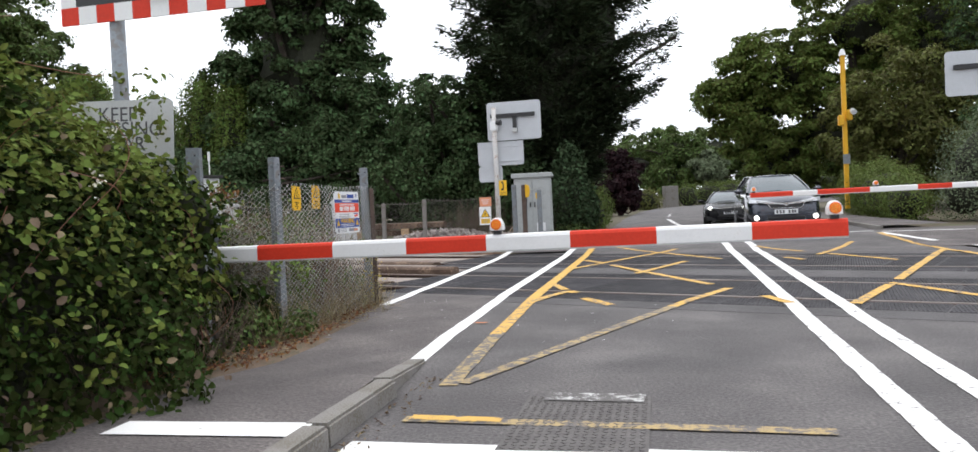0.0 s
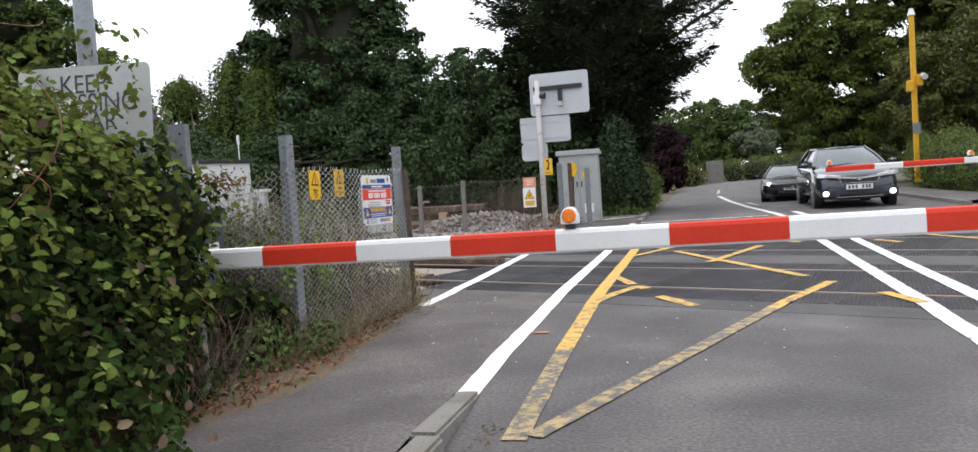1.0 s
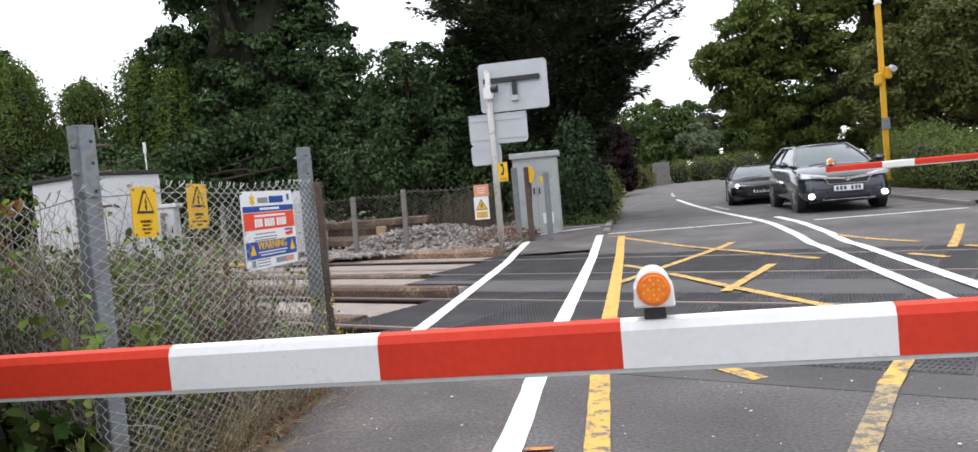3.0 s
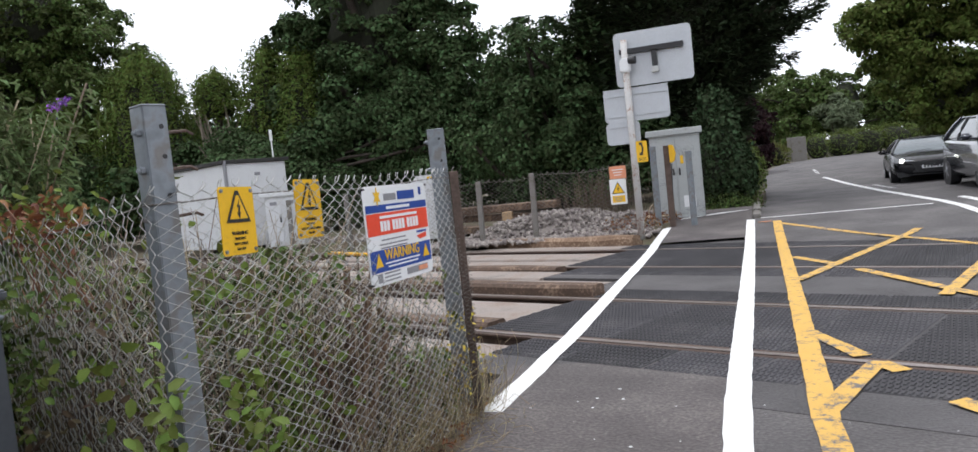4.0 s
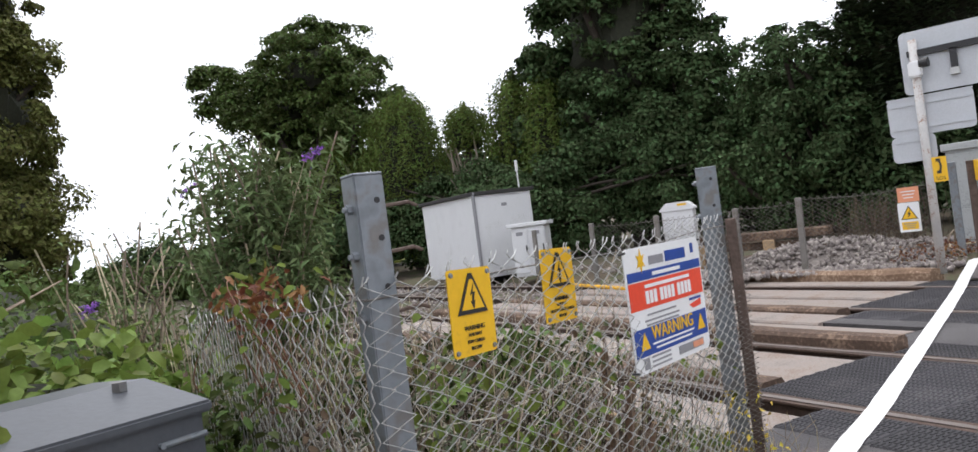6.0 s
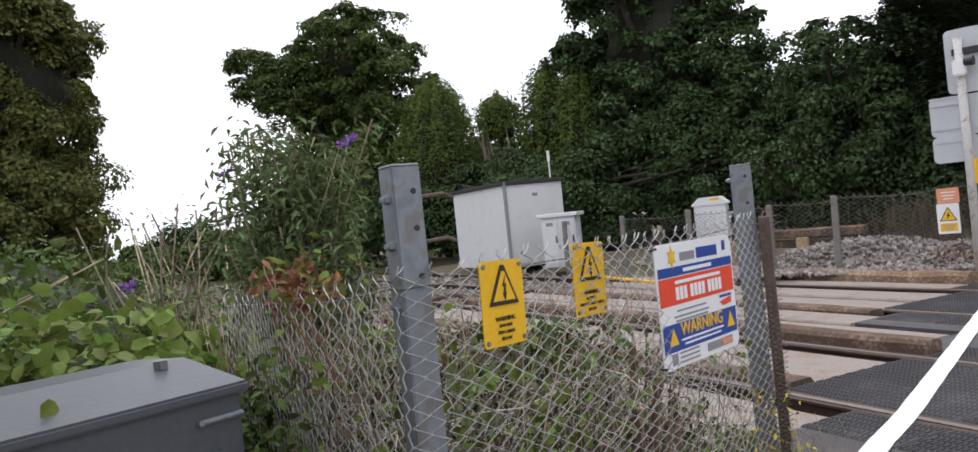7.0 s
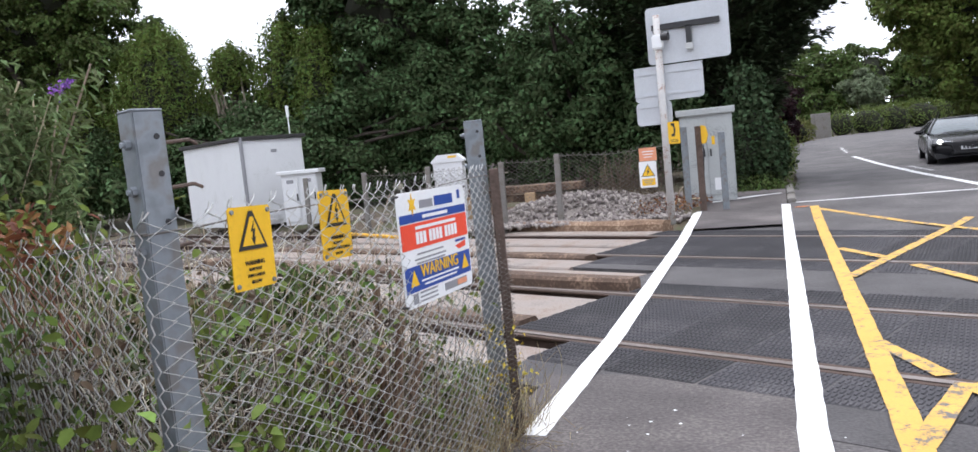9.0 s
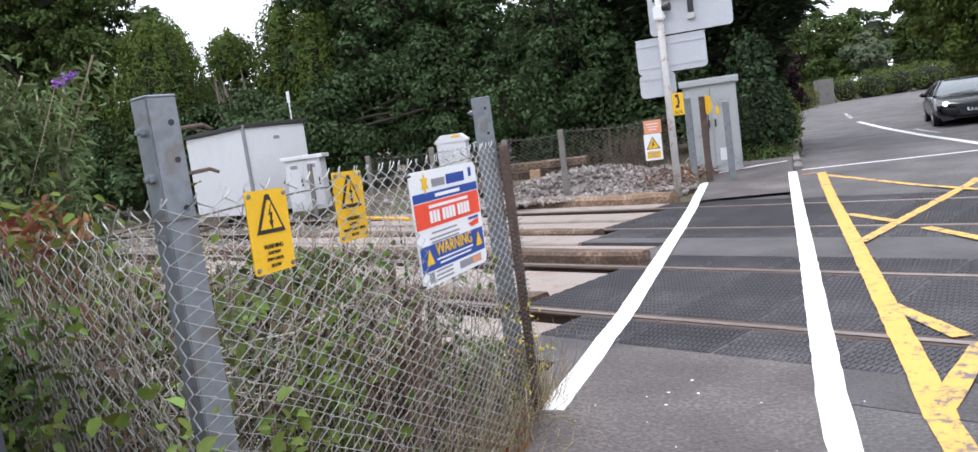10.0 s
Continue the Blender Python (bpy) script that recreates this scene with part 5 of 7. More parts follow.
def ring(y, w, zb, zs, zt, crown):
    """A car's cross-section at y: half width w, underside zb, shoulder zs, top zt."""
    half = [(w * 0.82, zb), (w * 0.97, zb + 0.1), (w, zb + (zs - zb) * 0.55), (w * 0.985, zs), (w * 0.9, zt - 0.02), (w * 0.55, zt + crown * 0.7)]
    return [(x, y, z) for x, z in half] + [(0, y, zt + crown)] + [(-x, y, z) for x, z in half[::-1]] + [(0, y, zb)]


def wheel(parent, x, y, r, side):
    bm = bmesh.new()
    tube(bm, (x - 0.1, y, r), (x + 0.1, y, r), r, n=28)
    bevel(bm, 0.025, 2)
    w = part("wheel", bm, TYRE, parent, "black tyre on an alloy rim")
    bm = bmesh.new()
    tube(bm, (x + side * 0.085, y, r), (x + side * 0.104, y, r), r * 0.68, r * 0.62, 24)
    rim = part("rim", bm, BLACK, w)
    bm = bmesh.new()
    for k in range(5):
        a = k * 2 * math.pi / 5
        c, s = math.cos(a), math.sin(a)
        tube(bm, (x + side * 0.108, y + 0.03 * c, r + 0.03 * s), (x + side * 0.108, y + r * 0.64 * c, r + r * 0.64 * s), 0.03, 0.018, 6)
    tube(bm, (x + side * 0.1, y, r), (x + side * 0.116, y, r), 0.05, n=12)
    part("spokes", bm, ALLOY, w)


def car(at, turn, label, paint, W, stations, cabin, lamps, grille, plate_z, fog, wheels, r, size):
    t = thing("car", label, "car", at, turn, "waiting cars")
    bm = bmesh.new()
    loft(bm, [ring(y, w * W / 2, zb, zs, zt, cr) for y, w, zb, zs, zt, cr in stations])
    body = part("body", bm, paint, t, smooth=True)
    md = body.modifiers.new("smooth", "SUBSURF")
    md.levels = md.render_levels = 2
    # glass house: rings from the belt line up to the roof edge, bowed at front and rear
    (y0, z0), (y1, z1), (y2, z2), (y3, z3) = cabin
    wb, wt = W / 2 * 0.88, W / 2 * 0.63
    fr = [-1, -0.8, -0.5, 0, 0.5, 0.8, 1]
    def level(k):
        e = k * k * 0.25 + k * 0.75
        w = wb + (wt - wb) * (k ** 1.35)
        yf, yr = y0 + (y1 - y0) * e, y3 + (y2 - y3) * e
        front = [Vector((x * w, yf + 0.2 * x * x, z0 + (z1 - z0) * k + 0.0 * x)) for x in fr]
        rear = [Vector((x * w, yr - 0.14 * x * x, z3 + (z2 - z3) * k)) for x in fr]
        left = [front[0].lerp(rear[0], j / 5) for j in range(6)]
        right = [front[-1].lerp(rear[-1], j / 5) for j in range(6)]
        return front, rear, left, right
    ks = [level(j / 4) for j in range(5)]
    for name, idx in (("windscreen", 0), ("rear_window", 1), ("side_window", 2), ("side_window", 3)):
        bm = bmesh.new()
        rows = [[bm.verts.new(p) for p in lv[idx]] for lv in ks]
        for a, b in zip(rows, rows[1:]):
            for i in range(len(a) - 1):
                bm.faces.new((a[i], a[i + 1], b[i + 1], b[i]))
        part(name, bm, CARGLASS, t, smooth=True)
    bm = bmesh.new()
    top_f, top_r = ks[-1][0], ks[-1][1]
    rows = []
    for j in range(9):
        k = j / 8
        rows.append([bm.verts.new(a.lerp(b, k) + Vector((0, 0, 0.06 * (1 - (x * x) ** 1.5) * math.sin(math.pi * (0.12 + 0.8 * k)) + 0.004))) for a, b, x in zip(top_f, top_r, fr)])
    for a, b in zip(rows, rows[1:]):
        for i in range(len(fr) - 1):
            bm.faces.new((a[i], a[i + 1], b[i + 1], b[i]))
    ex = bmesh.ops.extrude_face_region(bm, geom=bm.faces[:])["geom"]
    for v in ex:
        if isinstance(v, bmesh.types.BMVert):
            v.co.z -= 0.03
    part("roof", bm, paint, t, smooth=True)
    for s in (0, -1):
        side = 2 if s == 0 else 3
        for name, line, rad, m in (("front_pillar", [lv[0][s] for lv in ks], 0.038, paint), ("rear_pillar", [lv[1][s] for lv in ks], 0.05, paint),
                                   ("door_pillar", [lv[side][3] for lv in ks], 0.03, BLACK), ("roof_rail", ks[-1][side], 0.035, paint)):
            strands(name, np.array([[tuple(q) for q in line]]), rad, m, t, sides=8)
    bm = bmesh.new()
    tube(bm, (-0.5, y0, z0 + 0.02), (0.05, y0 + 0.06, z0 + 0.06), 0.01, n=8)
    part("wiper", bm, BLACK, t)
    lx, lz, lw, lh, ly, lit = lamps
    fx, fz, fy, rad, flit = fog
    for s in (-1, 1):
        bm = bmesh.new()
        box(bm, (s * (W / 2 + 0.1), y0 + 0.33, z0 + 0.07), (0.2, 0.1, 0.13))
        bevel(bm, 0.04, 3)
        mir = part("door_mirror", bm, paint, t, smooth=True)
        bm = bmesh.new()
        box(bm, (s * (W / 2 - 0.02), y0 + 0.33, z0 + 0.02), (0.14, 0.05, 0.04))
        part("mirror_arm", bm, BLACK, mir)
        # a swept lamp: thin by the grille, tall and wrapped back at the wing
        bm = bmesh.new()
        n = 6
        rows = []
        for j in range(n + 1):
            k = j / n
            x = lx - lw / 2 + lw * k
            yy = ly + 0.2 * k * k
            h = lh * (0.45 + 0.55 * k)
            zc = lz + 0.06 * k
            rows.append([bm.verts.new((s * x, yy + d, zc + e * h / 2)) for d, e in ((0.0, -1), (0.03, 1), (0.2, 1), (0.2, -1))])
        for a, b in zip(rows, rows[1:]):
            for i in range(4):
                bm.faces.new((a[i], a[(i + 1) % 4], b[(i + 1) % 4], b[i]))
        bm.faces.new(rows[0])
        bm.faces.new(rows[-1][::-1])
        hl = part("headlight", bm, HEADLAMP, t, "clear headlamp")
        bm = bmesh.new()
        yb = ly + 0.2 * 0.36
        tube(bm, (s * (lx + 0.1 * lw), yb - 0.02, lz + 0.04), (s * (lx + 0.1 * lw), yb + 0.06, lz + 0.04), lh * (0.5 if lit else 0.26), n=14)
        part("bulb", bm, LAMPON if lit else CHROME, hl, "lit lamp" if lit else "")
        bm = bmesh.new()
        tube(bm, (s * fx, fy - 0.012, fz), (s * fx, fy + 0.12, fz), rad, n=16)
        part("fog_lamp", bm, LAMPON if flit else BLACK, t, "lit fog lamp" if flit else "")
        bm = bmesh.new()
        prism(bm, [(s * (fx - 0.16), fz - 0.06), (s * (fx + 0.1), fz - 0.08), (s * (fx + 0.12), fz + 0.08), (s * (fx - 0.1), fz + 0.05)], fy + 0.004, fy + 0.12, "y")
        part("lamp_recess", bm, BLACK, t)
    gw, gz, gh, gy = grille
    bm = bmesh.new()
    prism(bm, [(-gw / 2, gz + gh / 2), (gw / 2, gz + gh / 2), (gw * 0.4, gz - gh / 2), (-gw * 0.4, gz - gh / 2)], gy, gy + 0.14, "y")
    g = part("grille", bm, BLACK, t, "dark grille with a bright edge")
    bm = bmesh.new()
    for a, b in (((-gw / 2, gz + gh * 0.5), (-gw * 0.4, gz - gh / 2)), ((-gw * 0.4, gz - gh / 2), (gw * 0.4, gz - gh / 2)), ((gw * 0.4, gz - gh / 2), (gw / 2, gz + gh * 0.5))):
        tube(bm, (a[0], gy - 0.006, a[1]), (b[0], gy - 0.006, b[1]), 0.013, n=6)
    part("grille_trim", bm, BLACK if lit else CHROME, g)
    for s in (-1, 1):
        # bright wing bar from the badge out to each lamp
        bm = bmesh.new()
        prism(bm, [(s * 0.02, gz + gh * 0.34), (s * gw * 0.5, gz + gh * 0.62), (s * (lx + 0.1), lz + 0.05), (s * (lx + 0.1), lz + 0.025), (s * gw * 0.5, gz + gh * 0.3), (s * 0.02, gz + gh * 0.02)], gy - 0.03, gy + 0.03, "y")
        part("wing_bar", bm, CHROME if lit is False else BLACK, g)
    bm = bmesh.new()
    tube(bm, (-gw * 0.55, gy - 0.01, plate_z - 0.23), (gw * 0.55, gy - 0.01, plate_z - 0.23), 0.012, n=6)
    part("bumper_trim", bm, CHROME if lit is False else BLACK, t)
    bm = bmesh.new()
    tube(bm, (0, gy - 0.03, gz + gh * 0.1), (0, gy, gz + gh * 0.1), 0.05, n=14)
    part("badge", bm, CHROME, g)
    bm = bmesh.new()
    box(bm, (0, gy - 0.02, plate_z), (0.52, 0.012, 0.112))
    pl = part("number_plate", bm, SIGNWHITE, t, "white number plate")
    for x in (-0.2, -0.13, -0.06, 0.07, 0.14, 0.2):
        bm = bmesh.new()
        box(bm, (x, gy - 0.028, plate_z), (0.045, 0.003, 0.075))
        part("print_bar", bm, SIGNDARK, pl)
    bm = bmesh.new()
    box(bm, (0, gy + 0.07, plate_z - 0.15), (W * 0.5, 0.14, 0.1))
    bevel(bm, 0.03, 1)
    part("air_intake", bm, BLACK, t)
    for y in wheels:
        for s in (-1, 1):
            wheel(t, s * (W / 2 - 0.12), y, r, s)
            bm = bmesh.new()
            tube(bm, (s * (W / 2 - 0.16), y, r), (s * (W / 2 - 0.002), y, r), r + 0.045, n=28)
            part("wheel_arch", bm, BLACK, t)
    t.scale = size
    return t


car((4.47, 13.2, 0.115), 0, "dark grey hatchback waiting with lit fog lamps", CARGREY, 1.68,
    [(0.0, 0.7, 0.26, 0.5, 0.62, 0.02), (0.05, 0.86, 0.2, 0.56, 0.74, 0.03), (0.25, 0.97, 0.18, 0.68, 0.84, 0.04), (0.6, 1.02, 0.18, 0.8, 0.94, 0.05), (1.05, 1.03, 0.18, 0.88, 1.0, 0.04), (1.6, 1.03, 0.18, 0.93, 1.0, 0.0), (2.8, 1.03, 0.18, 0.96, 1.02, 0.0), (3.5, 1.0, 0.2, 0.98, 1.04, 0.0), (3.85, 0.94, 0.26, 0.94, 1.02, 0.0), (3.98, 0.8, 0.35, 0.8, 0.95, 0.0)],
    ((0.82, 0.98), (1.75, 1.43), (3.2, 1.45), (3.85, 1.0)), (0.58, 0.73, 0.44, 0.11, -0.015, False), (0.86, 0.66, 0.15, -0.02), 0.49, (0.66, 0.35, 0.02, 0.058, True), (0.78, 3.28), 0.3, (0.95, 1, 0.88))
car((3.74, 18.0, 0.12), -5, "black coupe waiting behind with lit headlamps", CARBLACK, 1.8,
    [(0.0, 0.7, 0.25, 0.44, 0.56, 0.02), (0.07, 0.88, 0.18, 0.52, 0.66, 0.03), (0.3, 0.98, 0.16, 0.62, 0.74, 0.05), (0.8, 1.02, 0.16, 0.74, 0.83, 0.05), (1.3, 1.02, 0.16, 0.8, 0.88, 0.03), (2.2, 1.02, 0.16, 0.84, 0.9, 0.0), (3.2, 1.02, 0.17, 0.86, 0.92, 0.0), (3.9, 0.94, 0.22, 0.84, 0.9, 0.0), (4.2, 0.8, 0.32, 0.7, 0.84, 0.0)],
    ((1.1, 0.87), (2.0, 1.28), (2.7, 1.28), (3.9, 0.9)), (0.62, 0.62, 0.4, 0.12, -0.02, True), (0.92, 0.46, 0.3, -0.02), 0.47, (0.66, 0.26, 0.03, 0.05, False), (0.85, 3.35), 0.32, (0.92, 0.95, 0.74))


# ---- plants ----
def fibre(n, a, b, bend, steps=6):
    """n thin curved lines from places a to places b, bent at random."""
    k = np.linspace(0, 1, steps)[None, :, None]
    mid = RNG.normal(size=(n, 1, 3)) * bend
    return a[:, None] * (1 - k) + b[:, None] * k + mid * np.sin(np.pi * k)


def tree(name, at, label, blobs, clumps, per, leaf, material, trunk_r=0.25, trunk_h=None, clump_r=0.75, flat=0.75, droop=0.0, limbs=14, bark=None, core=0.0):
    """A tapered trunk with limbs that reach out to clumps of leaves; blobs are (x, y, z, rx, ry, rz) about the foot."""
    t = thing(name, label, "tree", at)
    blobs = np.array(blobs, float)
    vol = blobs[:, 3] * blobs[:, 4] * blobs[:, 5]
    share = vol ** 0.72
    pick = RNG.choice(len(blobs), clumps, p=share / share.sum())
    d = unit(RNG.normal(size=(clumps, 3)))
    rad = RNG.uniform(0.55, 1.08, (clumps, 1))
    cc = blobs[pick, :3] + d * rad * blobs[pick, 3:]
    cc[:, 2] = np.maximum(cc[:, 2], 0.3)
    cr = clump_r * RNG.uniform(0.55, 1.35, clumps)
    idx = np.repeat(np.arange(clumps), per)
    out = unit(cc - np.average(blobs[:, :3], axis=0, weights=vol) + 0.01)
    # each clump is a tilted dome of leaves, thick above and outwards and thin below, so that its underside lies in shade
    d = unit(RNG.normal(size=(len(idx), 3)) + 0.75 * out[idx] + np.array([0, 0, 0.7]))
    lump = np.array([noise.noise((q[0] * 2.6 + 3.1 * i, q[1] * 2.6, q[2] * 2.6)) for q, i in zip(d[:, :], idx % 97)])
    off = d * (RNG.uniform(0.35, 1.0, (len(idx), 1)) ** 0.5 * (1 + 0.42 * lump)[:, None]) * cr[idx][:, None] * np.array([1, 1, flat])
    pts = cc[idx] + off
    pts[:, 2] -= droop * np.linalg.norm(off[:, :2], axis=1)
    pts[:, 2] = np.maximum(pts[:, 2], 0.05)
    nrm = unit(d + np.array([0, 0, 0.5]))
    leaves("crown", pts, nrm, leaf, material, t, aspect=0.34 if droop else 0.62, spread=0.38)
    top = blobs[:, 2].max() + 0.3 * blobs[:, 5].max()
    bm = bmesh.new()
    h = trunk_h or top * 0.8
    zs = np.linspace(-0.3, h, 7)
    px = [Vector((0.12 * trunk_r * 8 * noise.noise((z * 0.4, at[0], 0)) * (z > 0), 0.1 * noise.noise((z * 0.4, at[0], 5)), z)) for z in zs]
    loft(bm, [[(q.x + trunk_r * (1.15 - 0.13 * i) * math.cos(k * math.pi / 6), q.y + trunk_r * (1.15 - 0.13 * i) * math.sin(k * math.pi / 6), q.z) for k in range(12)] for i, q in enumerate(px)])
    part("trunk", bm, bark or BARK, t, smooth=True)
    pickl = RNG.choice(clumps, min(limbs, clumps), replace=False)
    e = cc[pickl]
    s = np.zeros_like(e)
    s[:, 2] = np.clip(e[:, 2] * RNG.uniform(0.35, 0.75, len(e)), 0.3, h)
    for q in fibre(len(e), s, e, 0.25, 7):
        strands("limb", q[None], trunk_r * 0.28, bark or BARK, t, sides=5)
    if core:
        # opaque hulls painted as shade, seen through gaps between the leaf clumps
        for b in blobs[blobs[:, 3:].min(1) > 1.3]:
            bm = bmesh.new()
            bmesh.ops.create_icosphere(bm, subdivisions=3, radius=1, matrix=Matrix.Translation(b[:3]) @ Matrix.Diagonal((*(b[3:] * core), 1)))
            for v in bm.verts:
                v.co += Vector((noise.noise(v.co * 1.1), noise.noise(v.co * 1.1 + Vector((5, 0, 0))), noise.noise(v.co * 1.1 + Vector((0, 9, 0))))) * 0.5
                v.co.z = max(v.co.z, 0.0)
            part("shade_core", bm, SHADECORE, t)
    return t


def bush(name, at, label, blobs, n, leaf, material, aspect=0.6, stems=20, core=True, kind_cat="bush", up=0.3, stem_mat=None, spread=0.7):
    """A rounded shrub: leaves over lumpy masses with stems inside; blobs are (x, y, z, rx, ry, rz) about the foot."""
    t = thing(name, label, kind_cat, at)
    blobs = np.array(blobs, float)
    area = (blobs[:, 3] * blobs[:, 5] + blobs[:, 4] * blobs[:, 5] + blobs[:, 3] * blobs[:, 4])
    pick = RNG.choice(len(blobs), n, p=area / area.sum())
    d = unit(RNG.normal(size=(n, 3)) + np.array([0, 0, 0.25]))
    lump = np.array([noise.noise((v[0] * 2.2 + p * 7, v[1] * 2.2, v[2] * 2.2)) for v, p in zip(d, pick)])
    rad = (0.93 + 0.32 * lump + 0.1 * RNG.normal(size=n) - 0.18 * RNG.random(n) ** 2)[:, None]
    pts = blobs[pick, :3] + d * rad * blobs[pick, 3:]
    keep_ = pts[:, 2] > 0.0
    leaves("foliage", pts[keep_], d[keep_], leaf, material, t, aspect=aspect, spread=spread, up=up, round_=at[1] < 5)
    if stems:
        k = RNG.choice(n, stems)
        a = pts[k] * np.array([0.35, 0.35, 0])
        tagged(strands("stem_mass", fibre(stems, a, pts[k], 0.08, 6), 0.012 if at[1] > 5 else 0.005, stem_mat or STEM, t, sides=4), kind="stuff")
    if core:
        # lumpy hulls coloured like the shade behind the leaves
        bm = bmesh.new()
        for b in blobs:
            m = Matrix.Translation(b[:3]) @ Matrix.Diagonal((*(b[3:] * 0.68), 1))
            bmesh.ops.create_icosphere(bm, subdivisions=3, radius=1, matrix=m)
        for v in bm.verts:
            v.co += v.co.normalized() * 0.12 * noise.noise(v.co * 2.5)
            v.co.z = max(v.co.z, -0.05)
        part("shade_core", bm, SHADECORE, t)
    return t


# bramble bank along the footway
SWELL = 0.2
def bank(n, leaf, material, inset, name, parent, per=8, wide=0.055, high=0.0):
    """Sprays of leaves over the lumpy, rounded flank of the bramble bank."""
    m = n // per
    y = -8.5 + 8.32 * RNG.uniform(0, 1, m)
    a = RNG.uniform(-0.15, 1.22, m) * np.pi * 0.62
    k = np.clip((-0.16 - y) / 0.35, 0.0, 1) ** 0.35
    low = np.clip((y + 2.0) / 0.9, 0, 1)
    top = (1.76 + 0.1 * np.sin(y * 1.7) + 0.07 * np.sin(y * 4.1)) * (0.5 + 0.5 * k) * (1 - 0.13 * low)
    bulge = 0.92 + 0.1 * np.sin(y * 2.3 + 1) + 0.06 * np.sin(y * 5.7)
    lump = np.array([noise.noise((p * 1.5, q * 2.2, 4)) + 0.7 * noise.noise((p * 3.6, q * 5, 9)) for p, q in zip(y, a)])
    bulge = bulge + SWELL * np.clip((y + 2.6) / 0.8, 0, 1) * np.clip((-0.75 - y) / 0.5, 0, 1)
    r = 1 + 0.21 * lump - inset
    x = -1.96 - 0.22 * np.clip((y + 1.25) / 0.6, 0, 1) + np.cos(a) * bulge * r * (0.55 + 0.45 * k)
    z = np.clip(np.sin(np.clip(a, 0, None)), 0, 1) ** 0.75 * top * r + np.where(a < 0, 0.02, 0)
    c = np.stack([x, y, np.maximum(z, 0.03)], 1) + 0.04 * RNG.normal(size=(m, 3))
    c[:, 0] += 0.17 * np.clip(1 - c[:, 2] / 0.8, 0, 1) * np.clip((-0.7 - y) / 0.6, 0, 1)
    nr = unit(np.stack([np.cos(a) + 0.2 * RNG.normal(size=m), 0.45 * RNG.normal(size=m) - 0.15, np.sin(a) + 0.55], 1))
    off = RNG.normal(size=(m, per, 3)) * wide
    off = off - 0.75 * (off * nr[:, None]).sum(2, keepdims=True) * nr[:, None]
    p = (c[:, None] + off).reshape(-1, 3)
    p[:, 2] = np.maximum(p[:, 2] - 0.3 * np.linalg.norm(off, axis=2).ravel(), 0.02)
    q = np.repeat(nr, per, 0)
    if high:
        # paler leaves kept mostly near the top, painting in the light that falls there
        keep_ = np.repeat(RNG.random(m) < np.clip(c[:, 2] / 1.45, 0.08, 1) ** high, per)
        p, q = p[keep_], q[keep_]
    return leaves(name, p, q, leaf, material, parent, aspect=0.66, spread=0.38, fold=0.3, round_=True), p, q


brambles = thing("bramble_bank", "dense green bramble and hedge growth beside the footway", "hedge")
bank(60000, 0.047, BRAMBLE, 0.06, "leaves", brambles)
_, bp, bn = bank(37000, 0.05, BRAMBLE2, -0.03, "lit_top_leaves", brambles, 7, 0.055, 1.9)
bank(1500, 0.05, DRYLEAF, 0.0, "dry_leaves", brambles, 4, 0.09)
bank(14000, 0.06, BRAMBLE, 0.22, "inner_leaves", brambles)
k = RNG.choice(len(bp), 260)
bn = bn * np.array([0.8, 0.3, 1.0])
e = bp[k] + bn[k] * RNG.uniform(0.05, 0.22, (260, 1))
CANES = strands("cane_tangle", fibre(260, e - np.array([0.3, 0, 0.5]) + 0.25 * RNG.normal(size=(260, 3)), e, 0.12, 8), 0.0035, REDSTEM, brambles)
tagged(CANES, kind="stuff")
q = e[RNG.choice(260, 170)]
leaves("cane_leaves", np.repeat(q, 5, 0) + 0.05 * RNG.normal(size=(850, 3)), np.tile([0.3, 0, 1.0], (850, 1)), 0.06, BRAMBLE2, brambles, aspect=0.65, round_=True)
fl = bp[RNG.choice(len(bp), 26)]
fl = np.repeat(fl, 30, 0) + np.array([0.05, 0, 0.05]) + RNG.normal(size=(780, 3)) * np.array([0.022, 0.022, 0.04])
leaves("blossom", fl, np.tile([0.5, -0.5, 0.6], (780, 1)), 0.016, WHITEFLOWER, brambles, aspect=0.9)
# hull under the bank, its near-black colour standing for shade
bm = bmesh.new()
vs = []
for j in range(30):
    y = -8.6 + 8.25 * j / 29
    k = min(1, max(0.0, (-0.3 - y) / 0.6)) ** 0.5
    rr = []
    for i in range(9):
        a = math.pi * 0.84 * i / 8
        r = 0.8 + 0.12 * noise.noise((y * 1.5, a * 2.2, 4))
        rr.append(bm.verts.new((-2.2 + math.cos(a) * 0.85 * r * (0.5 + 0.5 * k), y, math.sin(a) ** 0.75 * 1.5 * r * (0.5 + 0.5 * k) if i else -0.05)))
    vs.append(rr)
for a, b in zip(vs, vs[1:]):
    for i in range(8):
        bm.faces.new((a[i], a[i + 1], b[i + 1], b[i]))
part("shade_core", bm, SHADECORE, brambles)

